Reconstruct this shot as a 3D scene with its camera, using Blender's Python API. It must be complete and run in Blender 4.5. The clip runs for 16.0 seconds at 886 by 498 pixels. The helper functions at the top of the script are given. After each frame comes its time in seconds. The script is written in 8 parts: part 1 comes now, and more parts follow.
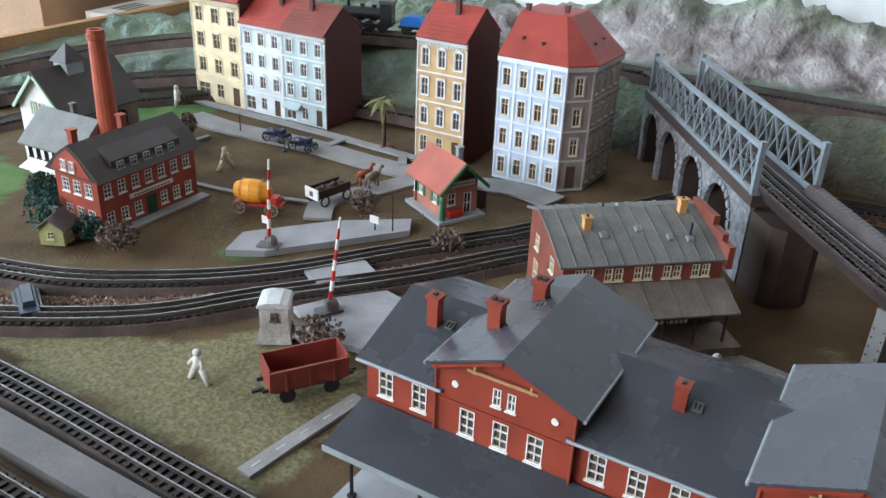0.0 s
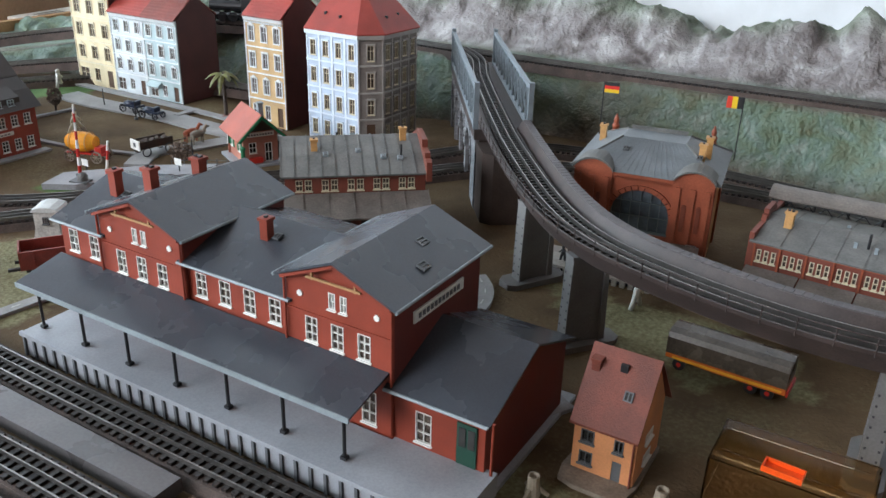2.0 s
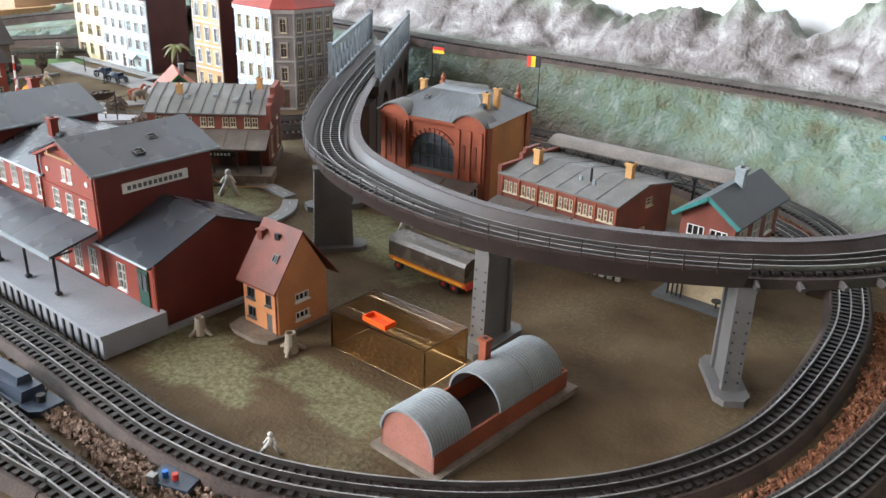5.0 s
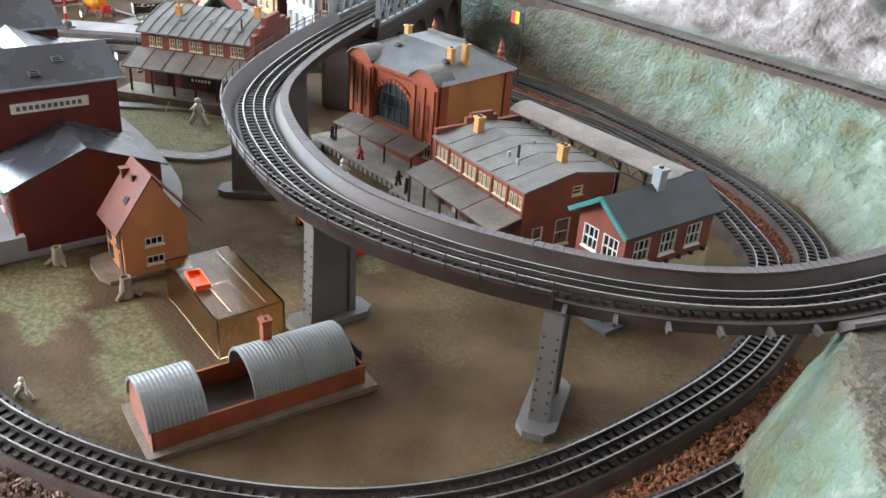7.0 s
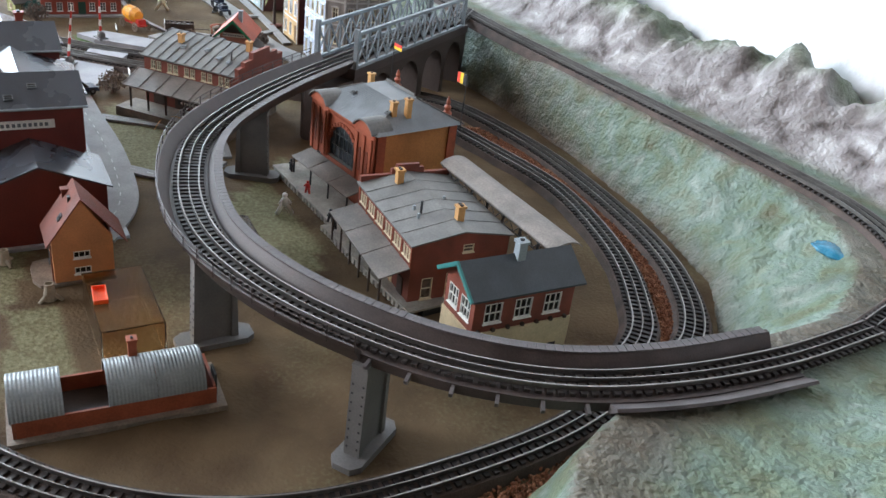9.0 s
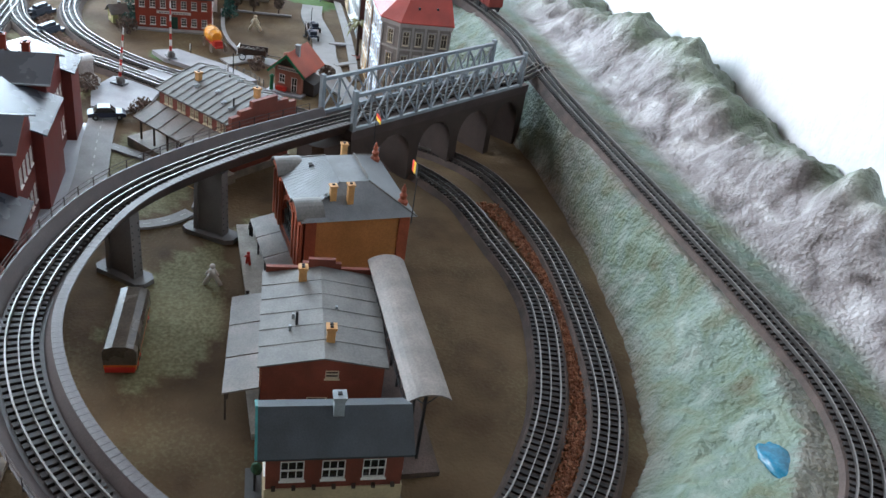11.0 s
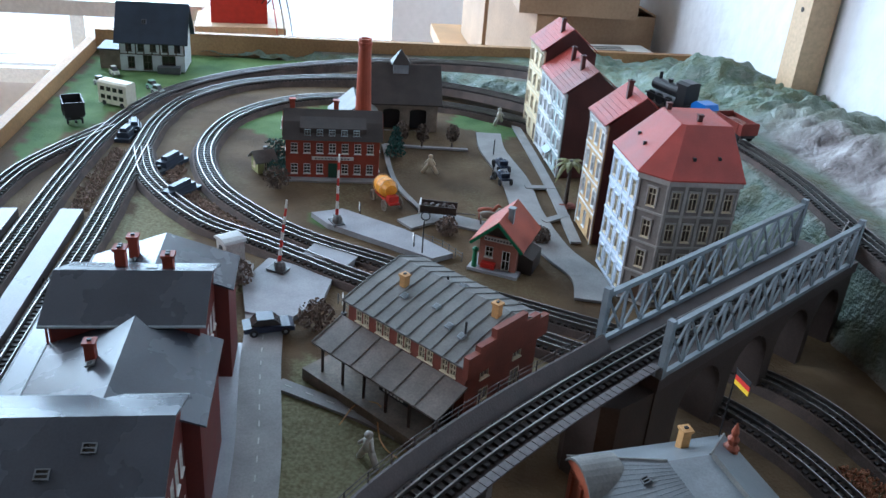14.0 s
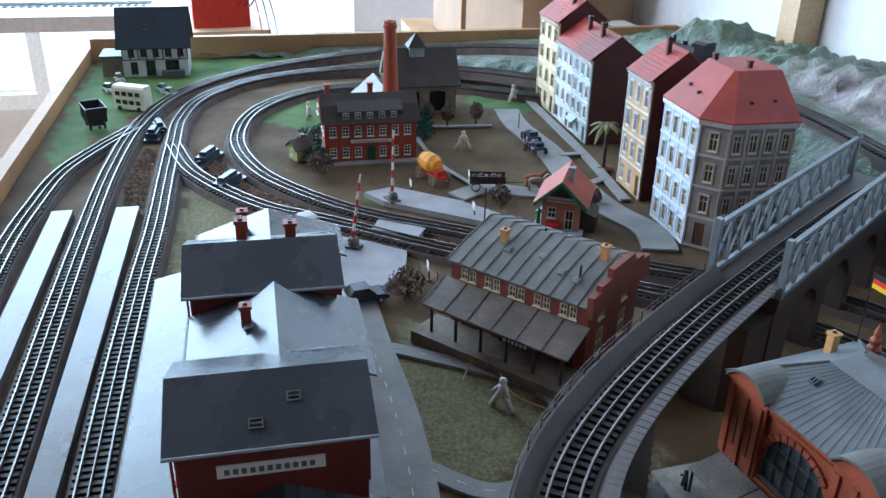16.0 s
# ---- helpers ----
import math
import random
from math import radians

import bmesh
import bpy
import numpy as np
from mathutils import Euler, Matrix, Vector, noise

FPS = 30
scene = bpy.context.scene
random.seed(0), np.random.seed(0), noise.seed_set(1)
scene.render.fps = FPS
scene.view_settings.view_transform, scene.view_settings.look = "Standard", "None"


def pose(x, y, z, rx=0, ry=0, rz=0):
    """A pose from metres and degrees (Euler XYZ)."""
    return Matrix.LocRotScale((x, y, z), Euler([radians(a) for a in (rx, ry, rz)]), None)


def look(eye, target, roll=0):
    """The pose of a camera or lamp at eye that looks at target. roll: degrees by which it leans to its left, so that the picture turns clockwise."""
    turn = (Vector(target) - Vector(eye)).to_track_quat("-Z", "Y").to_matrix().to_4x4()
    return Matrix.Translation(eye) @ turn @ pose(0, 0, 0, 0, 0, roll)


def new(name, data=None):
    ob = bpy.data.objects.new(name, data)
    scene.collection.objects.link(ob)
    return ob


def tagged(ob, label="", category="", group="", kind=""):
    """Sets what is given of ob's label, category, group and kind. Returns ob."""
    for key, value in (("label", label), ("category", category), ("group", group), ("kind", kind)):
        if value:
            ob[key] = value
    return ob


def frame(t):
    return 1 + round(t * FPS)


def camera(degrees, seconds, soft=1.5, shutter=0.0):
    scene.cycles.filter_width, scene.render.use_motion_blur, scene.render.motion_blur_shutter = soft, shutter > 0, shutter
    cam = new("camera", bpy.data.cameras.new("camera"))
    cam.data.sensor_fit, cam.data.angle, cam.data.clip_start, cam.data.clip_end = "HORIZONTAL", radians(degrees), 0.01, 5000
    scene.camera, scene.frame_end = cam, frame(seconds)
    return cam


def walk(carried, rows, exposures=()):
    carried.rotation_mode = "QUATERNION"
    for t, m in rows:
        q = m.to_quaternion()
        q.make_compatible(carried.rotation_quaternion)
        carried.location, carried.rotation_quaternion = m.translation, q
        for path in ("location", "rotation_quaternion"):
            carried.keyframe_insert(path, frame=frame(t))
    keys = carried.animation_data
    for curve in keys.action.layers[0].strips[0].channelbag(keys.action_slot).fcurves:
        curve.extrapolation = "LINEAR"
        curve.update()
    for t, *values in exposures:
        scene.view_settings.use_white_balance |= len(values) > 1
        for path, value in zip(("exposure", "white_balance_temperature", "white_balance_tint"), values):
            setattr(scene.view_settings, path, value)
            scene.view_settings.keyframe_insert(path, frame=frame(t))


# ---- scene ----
cam = camera(55.1, 16.0)
PATH = [
    (0, (0.0504, 0.144, 0.283), (-0.8384, 1.6931, -0.617), 2.4),
    (0.5, (0.0678, 0.1523, 0.272), (-0.8077, 1.7245, -0.601), 2.5),
    (1, (0.1071, 0.1502, 0.268), (-0.7615, 1.7379, -0.585), 2.9),
    (1.5, (0.1894, 0.1352, 0.277), (-0.685, 1.7204, -0.573), 2.5),
    (2, (0.2799, 0.1318, 0.257), (-0.6504, 1.6989, -0.567), 1.7),
    (2.5, (0.349, 0.1329, 0.249), (-0.6592, 1.6551, -0.568), 1.2),
    (3, (0.4192, 0.1461, 0.233), (-0.6772, 1.6137, -0.57), 0.7),
    (3.5, (0.4608, 0.1672, 0.234), (-0.6582, 1.6151, -0.574), 1.3),
    (4, (0.4697, 0.1688, 0.243), (-0.6792, 1.5995, -0.553), 1.1),
    (4.5, (0.4956, 0.1707, 0.229), (-0.6486, 1.6068, -0.565), 1.6),
    (5, (0.5295, 0.1732, 0.234), (-0.6227, 1.6087, -0.548), 1.8),
    (5.2, (0.5393, 0.1769, 0.236), (-0.6089, 1.6117, -0.553), 2),
    (7.3, (0.6258, 0.3507, 0.256), (-0.7715, 1.4093, -0.707), 5.1),
    (7.5, (0.629, 0.362, 0.27), (-0.7742, 1.406, -0.698), 5.5),
    (8, (0.6434, 0.3841, 0.284), (-0.7911, 1.3898, -0.681), 6.9),
    (8.5, (0.6635, 0.3976, 0.285), (-0.7962, 1.3904, -0.654), 8.1),
    (9, (0.709, 0.406, 0.308), (-0.7788, 1.3455, -0.643), 7.9),
    (9.2, (0.7155, 0.4265, 0.318), (-0.7931, 1.3355, -0.631), 7.8),
    (11.3, (0.6638, 0.6393, 0.378), (-0.9928, 1.0912, -0.649), 9.7),
    (11.5, (0.6296, 0.6408, 0.382), (-1.0315, 1.0863, -0.641), 10),
    (12, (0.5498, 0.6349, 0.381), (-1.1542, 1.0091, -0.597), 8.6),
    (12.5, (0.4851, 0.6412, 0.374), (-1.2744, 0.871, -0.548), 6.9),
    (13, (0.4434, 0.6362, 0.353), (-1.3248, 0.8743, -0.552), 6.4),
    (13.5, (0.3987, 0.5898, 0.346), (-1.3682, 0.8511, -0.553), 5.9),
    (14, (0.371, 0.5436, 0.332), (-1.3974, 0.8248, -0.559), 4.7),
    (14.5, (0.3591, 0.5147, 0.322), (-1.4143, 0.8236, -0.551), 3),
    (15, (0.3593, 0.4986, 0.32), (-1.4088, 0.8441, -0.549), 2.4),
    (15.5, (0.3618, 0.4778, 0.317), (-1.3952, 0.8631, -0.557), 1.7),
    (16, (0.3793, 0.4439, 0.304), (-1.3745, 0.8416, -0.571), 1.4),
]
EXPOSURES = [(0.0, 0.27, 6250, 10), (1.5, 0.22, 6250, 10), (3.0, 0.78, 6500, 11), (5.0, 1.05, 6550, 12), (7.4, 1.35, 6450, 12), (8.2, 1.15, 6350, 12), (9.0, 0.9, 6300, 12), (11.4, 0.57, 6000, 11), (12.5, 0.14, 5650, 9), (16.0, 0.24, 5400, 8)]
walk(cam, [(t, look(eye, target, roll)) for t, eye, target, roll in PATH], EXPOSURES)

# ---- light ----
world = bpy.data.worlds.new("room_light")
scene.world = world
world.use_nodes = True
wn = world.node_tree
sky = wn.nodes.new("ShaderNodeTexSky")
sky.sky_type, sky.sun_disc = "NISHITA", False
sky.sun_elevation, sky.sun_rotation = radians(40), radians(200)
wn.links.new(sky.outputs[0], wn.nodes["Background"].inputs[0])
wn.nodes["Background"].inputs[1].default_value = 0.10
scene.view_settings.exposure = 0.0


def window_lamp(name, eye, target, w, h, power, col):
    d = bpy.data.lights.new(name, "AREA")
    d.shape, d.size, d.size_y, d.energy, d.color = "RECTANGLE", w, h, power, col
    o = new(name, d)
    o.matrix_world = look(eye, target)
    return o


# daylight through the room's window, beyond the far end of the table
window_lamp("window_daylight", (-2.29, -0.2, 0.62), (0.0, 0.35, 0.25), 1.7, 1.9, 86, (0.72, 0.89, 1.0))
# daylight through the second window, on the near side
window_lamp("window_daylight_near", (-1.3, -1.98, 1.2), (-0.1, 0.5, 0.0), 1.5, 0.9, 60, (0.94, 0.96, 1.0))


# ---- materials ----
def mat(name, col, rough=0.6, vary=0.25, scale=60.0, fine=600.0, bump=0.15, metal=0.0, tint=None, tint_amount=0.5, spec=0.4, island=0.0, dist=0.0006):
    m = bpy.data.materials.new(name)
    m.use_nodes = True
    n, l = m.node_tree.nodes, m.node_tree.links
    p = n["Principled BSDF"]
    p.inputs["Roughness"].default_value, p.inputs["Metallic"].default_value = rough, metal
    p.inputs["Specular IOR Level"].default_value = spec
    co = n.new("ShaderNodeTexCoord")
    a = n.new("ShaderNodeTexNoise")
    a.inputs["Scale"].default_value, a.inputs["Detail"].default_value = scale, 4
    b = n.new("ShaderNodeTexNoise")
    b.inputs["Scale"].default_value, b.inputs["Detail"].default_value = fine, 3
    for t in (a, b):
        l.new(co.outputs["Object"], t.inputs["Vector"])
    r = n.new("ShaderNodeValToRGB")
    r.color_ramp.elements[0].position, r.color_ramp.elements[1].position = 0.35, 0.68
    c = col
    d = tint or tuple(min(1, x * (1 + vary)) for x in c)
    r.color_ramp.elements[0].color = (*[x * (1 - vary) for x in c], 1)
    r.color_ramp.elements[1].color = (*[x * (1 - tint_amount) + y * tint_amount for x, y in zip(c, d)], 1) if tint else (*d, 1)
    l.new(a.outputs["Fac"], r.inputs["Fac"])
    mx = n.new("ShaderNodeMix")
    mx.data_type, mx.blend_type = "RGBA", "MULTIPLY"
    mx.inputs["Factor"].default_value = min(0.9, vary * 2)
    l.new(r.outputs["Color"], mx.inputs["A"])
    g = n.new("ShaderNodeValToRGB")
    g.color_ramp.elements[0].position, g.color_ramp.elements[1].position = 0.3, 0.65
    g.color_ramp.elements[0].color, g.color_ramp.elements[1].color = (0.55, 0.55, 0.55, 1), (1.15, 1.15, 1.15, 1)
    l.new(b.outputs["Fac"], g.inputs["Fac"])
    l.new(g.outputs["Color"], mx.inputs["B"])
    out = mx.outputs["Result"]
    if island:
        info = n.new("ShaderNodeObjectInfo")
        geo = n.new("ShaderNodeNewGeometry")
        ad = n.new("ShaderNodeMath")
        ad.operation = "ADD"
        l.new(info.outputs["Random"], ad.inputs[0])
        l.new(geo.outputs["Random Per Island"], ad.inputs[1])
        mr = n.new("ShaderNodeMapRange")
        mr.inputs["From Max"].default_value = 2.0
        mr.inputs["To Min"].default_value, mr.inputs["To Max"].default_value = 1 - island, 1 + island
        l.new(ad.outputs[0], mr.inputs["Value"])
        hs = n.new("ShaderNodeHueSaturation")
        l.new(mr.outputs["Result"], hs.inputs["Value"])
        l.new(out, hs.inputs["Color"])
        out = hs.outputs["Color"]
    l.new(out, p.inputs["Base Color"])
    rr = n.new("ShaderNodeMapRange")
    rr.inputs["To Min"].default_value, rr.inputs["To Max"].default_value = max(0.03, rough - 0.1), min(1, rough + 0.1)
    l.new(a.outputs["Fac"], rr.inputs["Value"])
    l.new(rr.outputs["Result"], p.inputs["Roughness"])
    if bump:
        bp = n.new("ShaderNodeBump")
        bp.inputs["Strength"].default_value, bp.inputs["Distance"].default_value = bump, dist
        l.new(b.outputs["Fac"], bp.inputs["Height"])
        l.new(bp.outputs["Normal"], p.inputs["Normal"])
    return m


def flat(name, col, rough=0.5, metal=0.0, spec=0.4):
    return mat(name, col, rough, 0.08, 120, 900, 0.05, metal, spec=spec)


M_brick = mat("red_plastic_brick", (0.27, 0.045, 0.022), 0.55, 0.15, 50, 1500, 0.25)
# the red brick again, with the shade of averted walls in its colour
M_shadedbrick = mat("shaded_red_plastic_wall", (0.13, 0.022, 0.016), 0.55, 0.15, 50, 900, 0.1)
M_roof = mat("anthracite_plastic_roof", (0.055, 0.061, 0.073), 0.27, 0.14, 30, 900, 0.012, spec=0.5)
M_greyroof = mat("weathered_grey_roof", (0.15, 0.148, 0.138), 0.55, 0.22, 60, 700, 0.15)
M_zinc = mat("zinc_grey_roof", (0.27, 0.31, 0.33), 0.45, 0.12, 60, 700, 0.08)
M_redroof = mat("red_tile_roof", (0.36, 0.055, 0.04), 0.55, 0.18, 40, 1600, 0.4)
M_brownroof = mat("brown_red_roof", (0.22, 0.05, 0.035), 0.55, 0.2, 40, 1600, 0.4)
M_white = flat("white_plastic", (0.78, 0.77, 0.73), 0.45)
M_cream = mat("cream_facade", (0.72, 0.60, 0.38), 0.55, 0.12, 60, 900)
M_pale = mat("pale_facade", (0.60, 0.64, 0.66), 0.55, 0.12, 60, 900)
M_mint = mat("mint_grey_facade", (0.42, 0.52, 0.53), 0.55, 0.12, 60, 900)
M_tan = mat("ochre_facade", (0.55, 0.37, 0.18), 0.55, 0.15, 60, 900)
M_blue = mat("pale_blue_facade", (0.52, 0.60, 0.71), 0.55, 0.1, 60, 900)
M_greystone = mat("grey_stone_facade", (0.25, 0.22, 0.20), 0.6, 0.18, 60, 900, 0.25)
M_glass = mat("dark_window_pane", (0.03, 0.028, 0.025), 0.15, 0.3, 90, 500, 0.0, spec=0.6)
M_curtain = mat("curtained_window_pane", (0.12, 0.09, 0.07), 0.3, 0.35, 220, 900, 0.0)
M_platform = mat("grey_platform", (0.33, 0.345, 0.37), 0.36, 0.12, 30, 900, 0.1)
M_rail = mat("steel_rail", (0.25, 0.235, 0.22), 0.34, 0.15, 80, 900, 0.05, metal=0.85)
M_sleeper = mat("dark_brown_sleeper", (0.028, 0.022, 0.02), 0.6, 0.3, 90, 900, 0.2, island=0.2)
M_bed = mat("brown_track_bed", (0.085, 0.06, 0.05), 0.8, 0.3, 60, 900, 0.5)
M_ballast = mat("ballast_chips", (0.27, 0.18, 0.13), 0.9, 0.4, 200, 900, 0.8, tint=(0.42, 0.3, 0.24), tint_amount=0.6, island=0.5)
M_viaduct = mat("viaduct_grey_brown", (0.06, 0.044, 0.04), 0.5, 0.22, 60, 900, 0.25)
M_pier = mat("grey_pier", (0.14, 0.135, 0.13), 0.55, 0.15, 40, 900, 0.12)
M_truss = mat("blue_grey_girder", (0.21, 0.245, 0.27), 0.45, 0.15, 60, 900, 0.1)
M_stonebridge = mat("grey_stone_masonry", (0.20, 0.20, 0.21), 0.8, 0.35, 150, 700, 0.7)
M_dark = flat("black_plastic", (0.02, 0.02, 0.022), 0.45)
M_darkgrey = mat("dark_grey_plastic", (0.11, 0.115, 0.12), 0.5, 0.12, 60, 900, 0.1)
M_paper = mat("white_card", (0.72, 0.71, 0.66), 0.7, 0.1)
M_road = mat("grey_card_road", (0.29, 0.285, 0.28), 0.75, 0.15, 40, 800, 0.15)
M_pine = mat("pine_post", (0.62, 0.44, 0.27), 0.6, 0.15, 6, 200, 0.1)
M_board = mat("dark_platform_board", (0.12, 0.11, 0.11), 0.3, 0.2, 25, 600, 0.1)
M_wood = mat("pine_board", (0.42, 0.24, 0.11), 0.6, 0.2, 8, 300, 0.15)
M_wall = mat("white_plaster_wall", (0.80, 0.81, 0.83), 0.85, 0.05, 3, 50, 0.6, dist=0.004)
# dark brown for the unseen room sides, keeps bounced fill light low
M_bouncecut = mat("dark_bounce_cut", (0.11, 0.075, 0.05), 0.7, 0.2, 8, 200, 0.15)
M_greywall = mat("pale_grey_wall", (0.62, 0.57, 0.54), 0.85, 0.06, 3, 60, 0.2)
M_orange = mat("orange_plaster", (0.60, 0.26, 0.11), 0.55, 0.12, 60, 900)
M_hutroof = mat("rust_roof", (0.18, 0.048, 0.03), 0.55, 0.25, 60, 1400, 0.35)


def ground_mat():
    m = bpy.data.materials.new("flocked_and_painted_base")
    m.use_nodes = True
    n, l = m.node_tree.nodes, m.node_tree.links
    p = n["Principled BSDF"]
    p.inputs["Roughness"].default_value = 0.85
    p.inputs["Specular IOR Level"].default_value = 0.2
    co = n.new("ShaderNodeTexCoord")
    at = n.new("ShaderNodeAttribute")
    at.attribute_name = "cover"
    big = n.new("ShaderNodeTexNoise")
    big.inputs["Scale"].default_value, big.inputs["Detail"].default_value = 22, 5
    fin = n.new("ShaderNodeTexNoise")
    fin.inputs["Scale"].default_value, fin.inputs["Detail"].default_value = 420, 4
    for t in (big, fin):
        l.new(co.outputs["Object"], t.inputs["Vector"])

    def ramp(src, a, b, ca, cb):
        r = n.new("ShaderNodeValToRGB")
        e = r.color_ramp.elements
        e[0].position, e[1].position, e[0].color, e[1].color = a, b, (*ca, 1), (*cb, 1)
        l.new(src, r.inputs["Fac"])
        return r.outputs["Color"]

    def mix(f, a, b, kind="MIX"):
        x = n.new("ShaderNodeMix")
        x.data_type, x.blend_type = "RGBA", kind
        if isinstance(f, float):
            x.inputs["Factor"].default_value = f
        else:
            l.new(f, x.inputs["Factor"])
        l.new(a, x.inputs["A"])
        l.new(b, x.inputs["B"])
        return x.outputs["Result"]
    sep = n.new("ShaderNodeSeparateColor")
    l.new(at.outputs["Color"], sep.inputs[0])
    brown = ramp(big.outputs["Fac"], 0.35, 0.7, (0.07, 0.043, 0.021), (0.135, 0.093, 0.05))
    flock = ramp(fin.outputs["Fac"], 0.35, 0.68, (0.14, 0.13, 0.065), (0.225, 0.215, 0.12))
    green = ramp(big.outputs["Fac"], 0.3, 0.7, (0.05, 0.13, 0.035), (0.13, 0.24, 0.08))
    edge = n.new("ShaderNodeMath")
    edge.operation = "MULTIPLY_ADD"
    l.new(fin.outputs["Fac"], edge.inputs[0])
    edge.inputs[1].default_value = 0.35
    l.new(sep.outputs[0], edge.inputs[2])
    cut = n.new("ShaderNodeMapRange")
    cut.inputs["From Min"].default_value, cut.inputs["From Max"].default_value = 0.38, 0.8
    l.new(edge.outputs[0], cut.inputs["Value"])
    c = mix(cut.outputs["Result"], brown, flock)
    c = mix(sep.outputs[1], c, green)
    l.new(c, p.inputs["Base Color"])
    bp = n.new("ShaderNodeBump")
    bp.inputs["Strength"].default_value, bp.inputs["Distance"].default_value = 0.7, 0.0012
    l.new(fin.outputs["Fac"], bp.inputs["Height"])
    l.new(bp.outputs["Normal"], p.inputs["Normal"])
    return m


def terrain_mat():
    """Painted plaster: green washes on the slopes, grey rock where the attribute says rock."""
    m = bpy.data.materials.new("painted_plaster_terrain")
    m.use_nodes = True
    n, l = m.node_tree.nodes, m.node_tree.links
    p = n["Principled BSDF"]
    p.inputs["Roughness"].default_value = 0.5
    p.inputs["Specular IOR Level"].default_value = 0.35
    co = n.new("ShaderNodeTexCoord")
    at = n.new("ShaderNodeAttribute")
    at.attribute_name = "cover"
    sep = n.new("ShaderNodeSeparateColor")
    l.new(at.outputs["Color"], sep.inputs[0])

    def noise_node(scale, detail=5, dist=0.0):
        t = n.new("ShaderNodeTexNoise")
        t.inputs["Scale"].default_value, t.inputs["Detail"].default_value, t.inputs["Distortion"].default_value = scale, detail, dist
        l.new(co.outputs["Object"], t.inputs["Vector"])
        return t.outputs["Fac"]

    def ramp(src, stops):
        r = n.new("ShaderNodeValToRGB")
        e = r.color_ramp.elements
        while len(e) < len(stops):
            e.new(0.5)
        for x, (a, c) in zip(e, stops):
            x.position, x.color = a, (*c, 1)
        l.new(src, r.inputs["Fac"])
        return r.outputs["Color"]

    def mix(f, a, b):
        x = n.new("ShaderNodeMix")
        x.data_type = "RGBA"
        l.new(f, x.inputs["Factor"])
        l.new(a, x.inputs["A"])
        l.new(b, x.inputs["B"])
        return x.outputs["Result"]
    n1, n2, n3 = noise_node(14, 6, 0.6), noise_node(60, 5, 0.4), noise_node(300, 4)
    green = ramp(n1, [(0.3, (0.07, 0.06, 0.04)), (0.42, (0.105, 0.135, 0.085)), (0.54, (0.15, 0.195, 0.145)), (0.74, (0.29, 0.34, 0.29))])
    rock = ramp(noise_node(30, 7, 0.8), [(0.3, (0.06, 0.045, 0.04)), (0.42, (0.19, 0.165, 0.16)), (0.57, (0.32, 0.295, 0.29)), (0.74, (0.55, 0.535, 0.525))])
    moss = ramp(n2, [(0.3, (0.05, 0.10, 0.04)), (0.7, (0.16, 0.27, 0.13))])
    brown = ramp(n2, [(0.3, (0.06, 0.045, 0.035)), (0.7, (0.16, 0.115, 0.085))])
    wash = ramp(noise_node(38, 8, 0.5), [(0.36, (0.115, 0.12, 0.055)), (0.47, (0.14, 0.20, 0.13)), (0.56, (0.14, 0.21, 0.175)), (0.7, (0.33, 0.375, 0.33))])
    half = n.new("ShaderNodeValue")
    half.outputs[0].default_value = 0.55
    green = mix(half.outputs[0], green, wash)
    c = mix(sep.outputs[0], green, rock)
    c = mix(sep.outputs[1], c, moss)
    c = mix(sep.outputs[2], c, brown)
    l.new(c, p.inputs["Base Color"])
    ad = n.new("ShaderNodeMath")
    ad.operation = "MULTIPLY_ADD"
    l.new(n2, ad.inputs[0])
    ad.inputs[1].default_value = 2.5
    l.new(n3, ad.inputs[2])
    bp = n.new("ShaderNodeBump")
    bp.inputs["Strength"].default_value, bp.inputs["Distance"].default_value = 0.75, 0.004
    l.new(ad.outputs[0], bp.inputs["Height"])
    l.new(bp.outputs["Normal"], p.inputs["Normal"])
    return m


M_ground, M_terrain = ground_mat(), terrain_mat()


# ---- mesh helpers ----
def box(bm, x0, y0, z0, x1, y1, z1, m=None):
    v = [bm.verts.new(p) for p in ((x0, y0, z0), (x1, y0, z0), (x1, y1, z0), (x0, y1, z0), (x0, y0, z1), (x1, y0, z1), (x1, y1, z1), (x0, y1, z1))]
    for f in ((3, 2, 1, 0), (4, 5, 6, 7), (0, 1, 5, 4), (1, 2, 6, 5), (2, 3, 7, 6), (3, 0, 4, 7)):
        bm.faces.new([v[i] for i in f])
    if m is not None:
        for q in v:
            q.co = m @ q.co
    return bm


def solid(bm, poly, d0, d1, axis="y"):
    """A closed polygon of two coordinates, drawn out along the third from d0 to d1."""
    def at(a, b, d):
        return {"y": (a, d, b), "x": (d, a, b), "z": (a, b, d)}[axis]
    p = [bm.verts.new(at(a, b, d0)) for a, b in poly]
    q = [bm.verts.new(at(a, b, d1)) for a, b in poly]
    k = len(poly)
    bm.faces.new(p)
    bm.faces.new(q[::-1])
    for i in range(k):
        bm.faces.new((p[i], q[i], q[(i + 1) % k], p[(i + 1) % k]))
    return bm


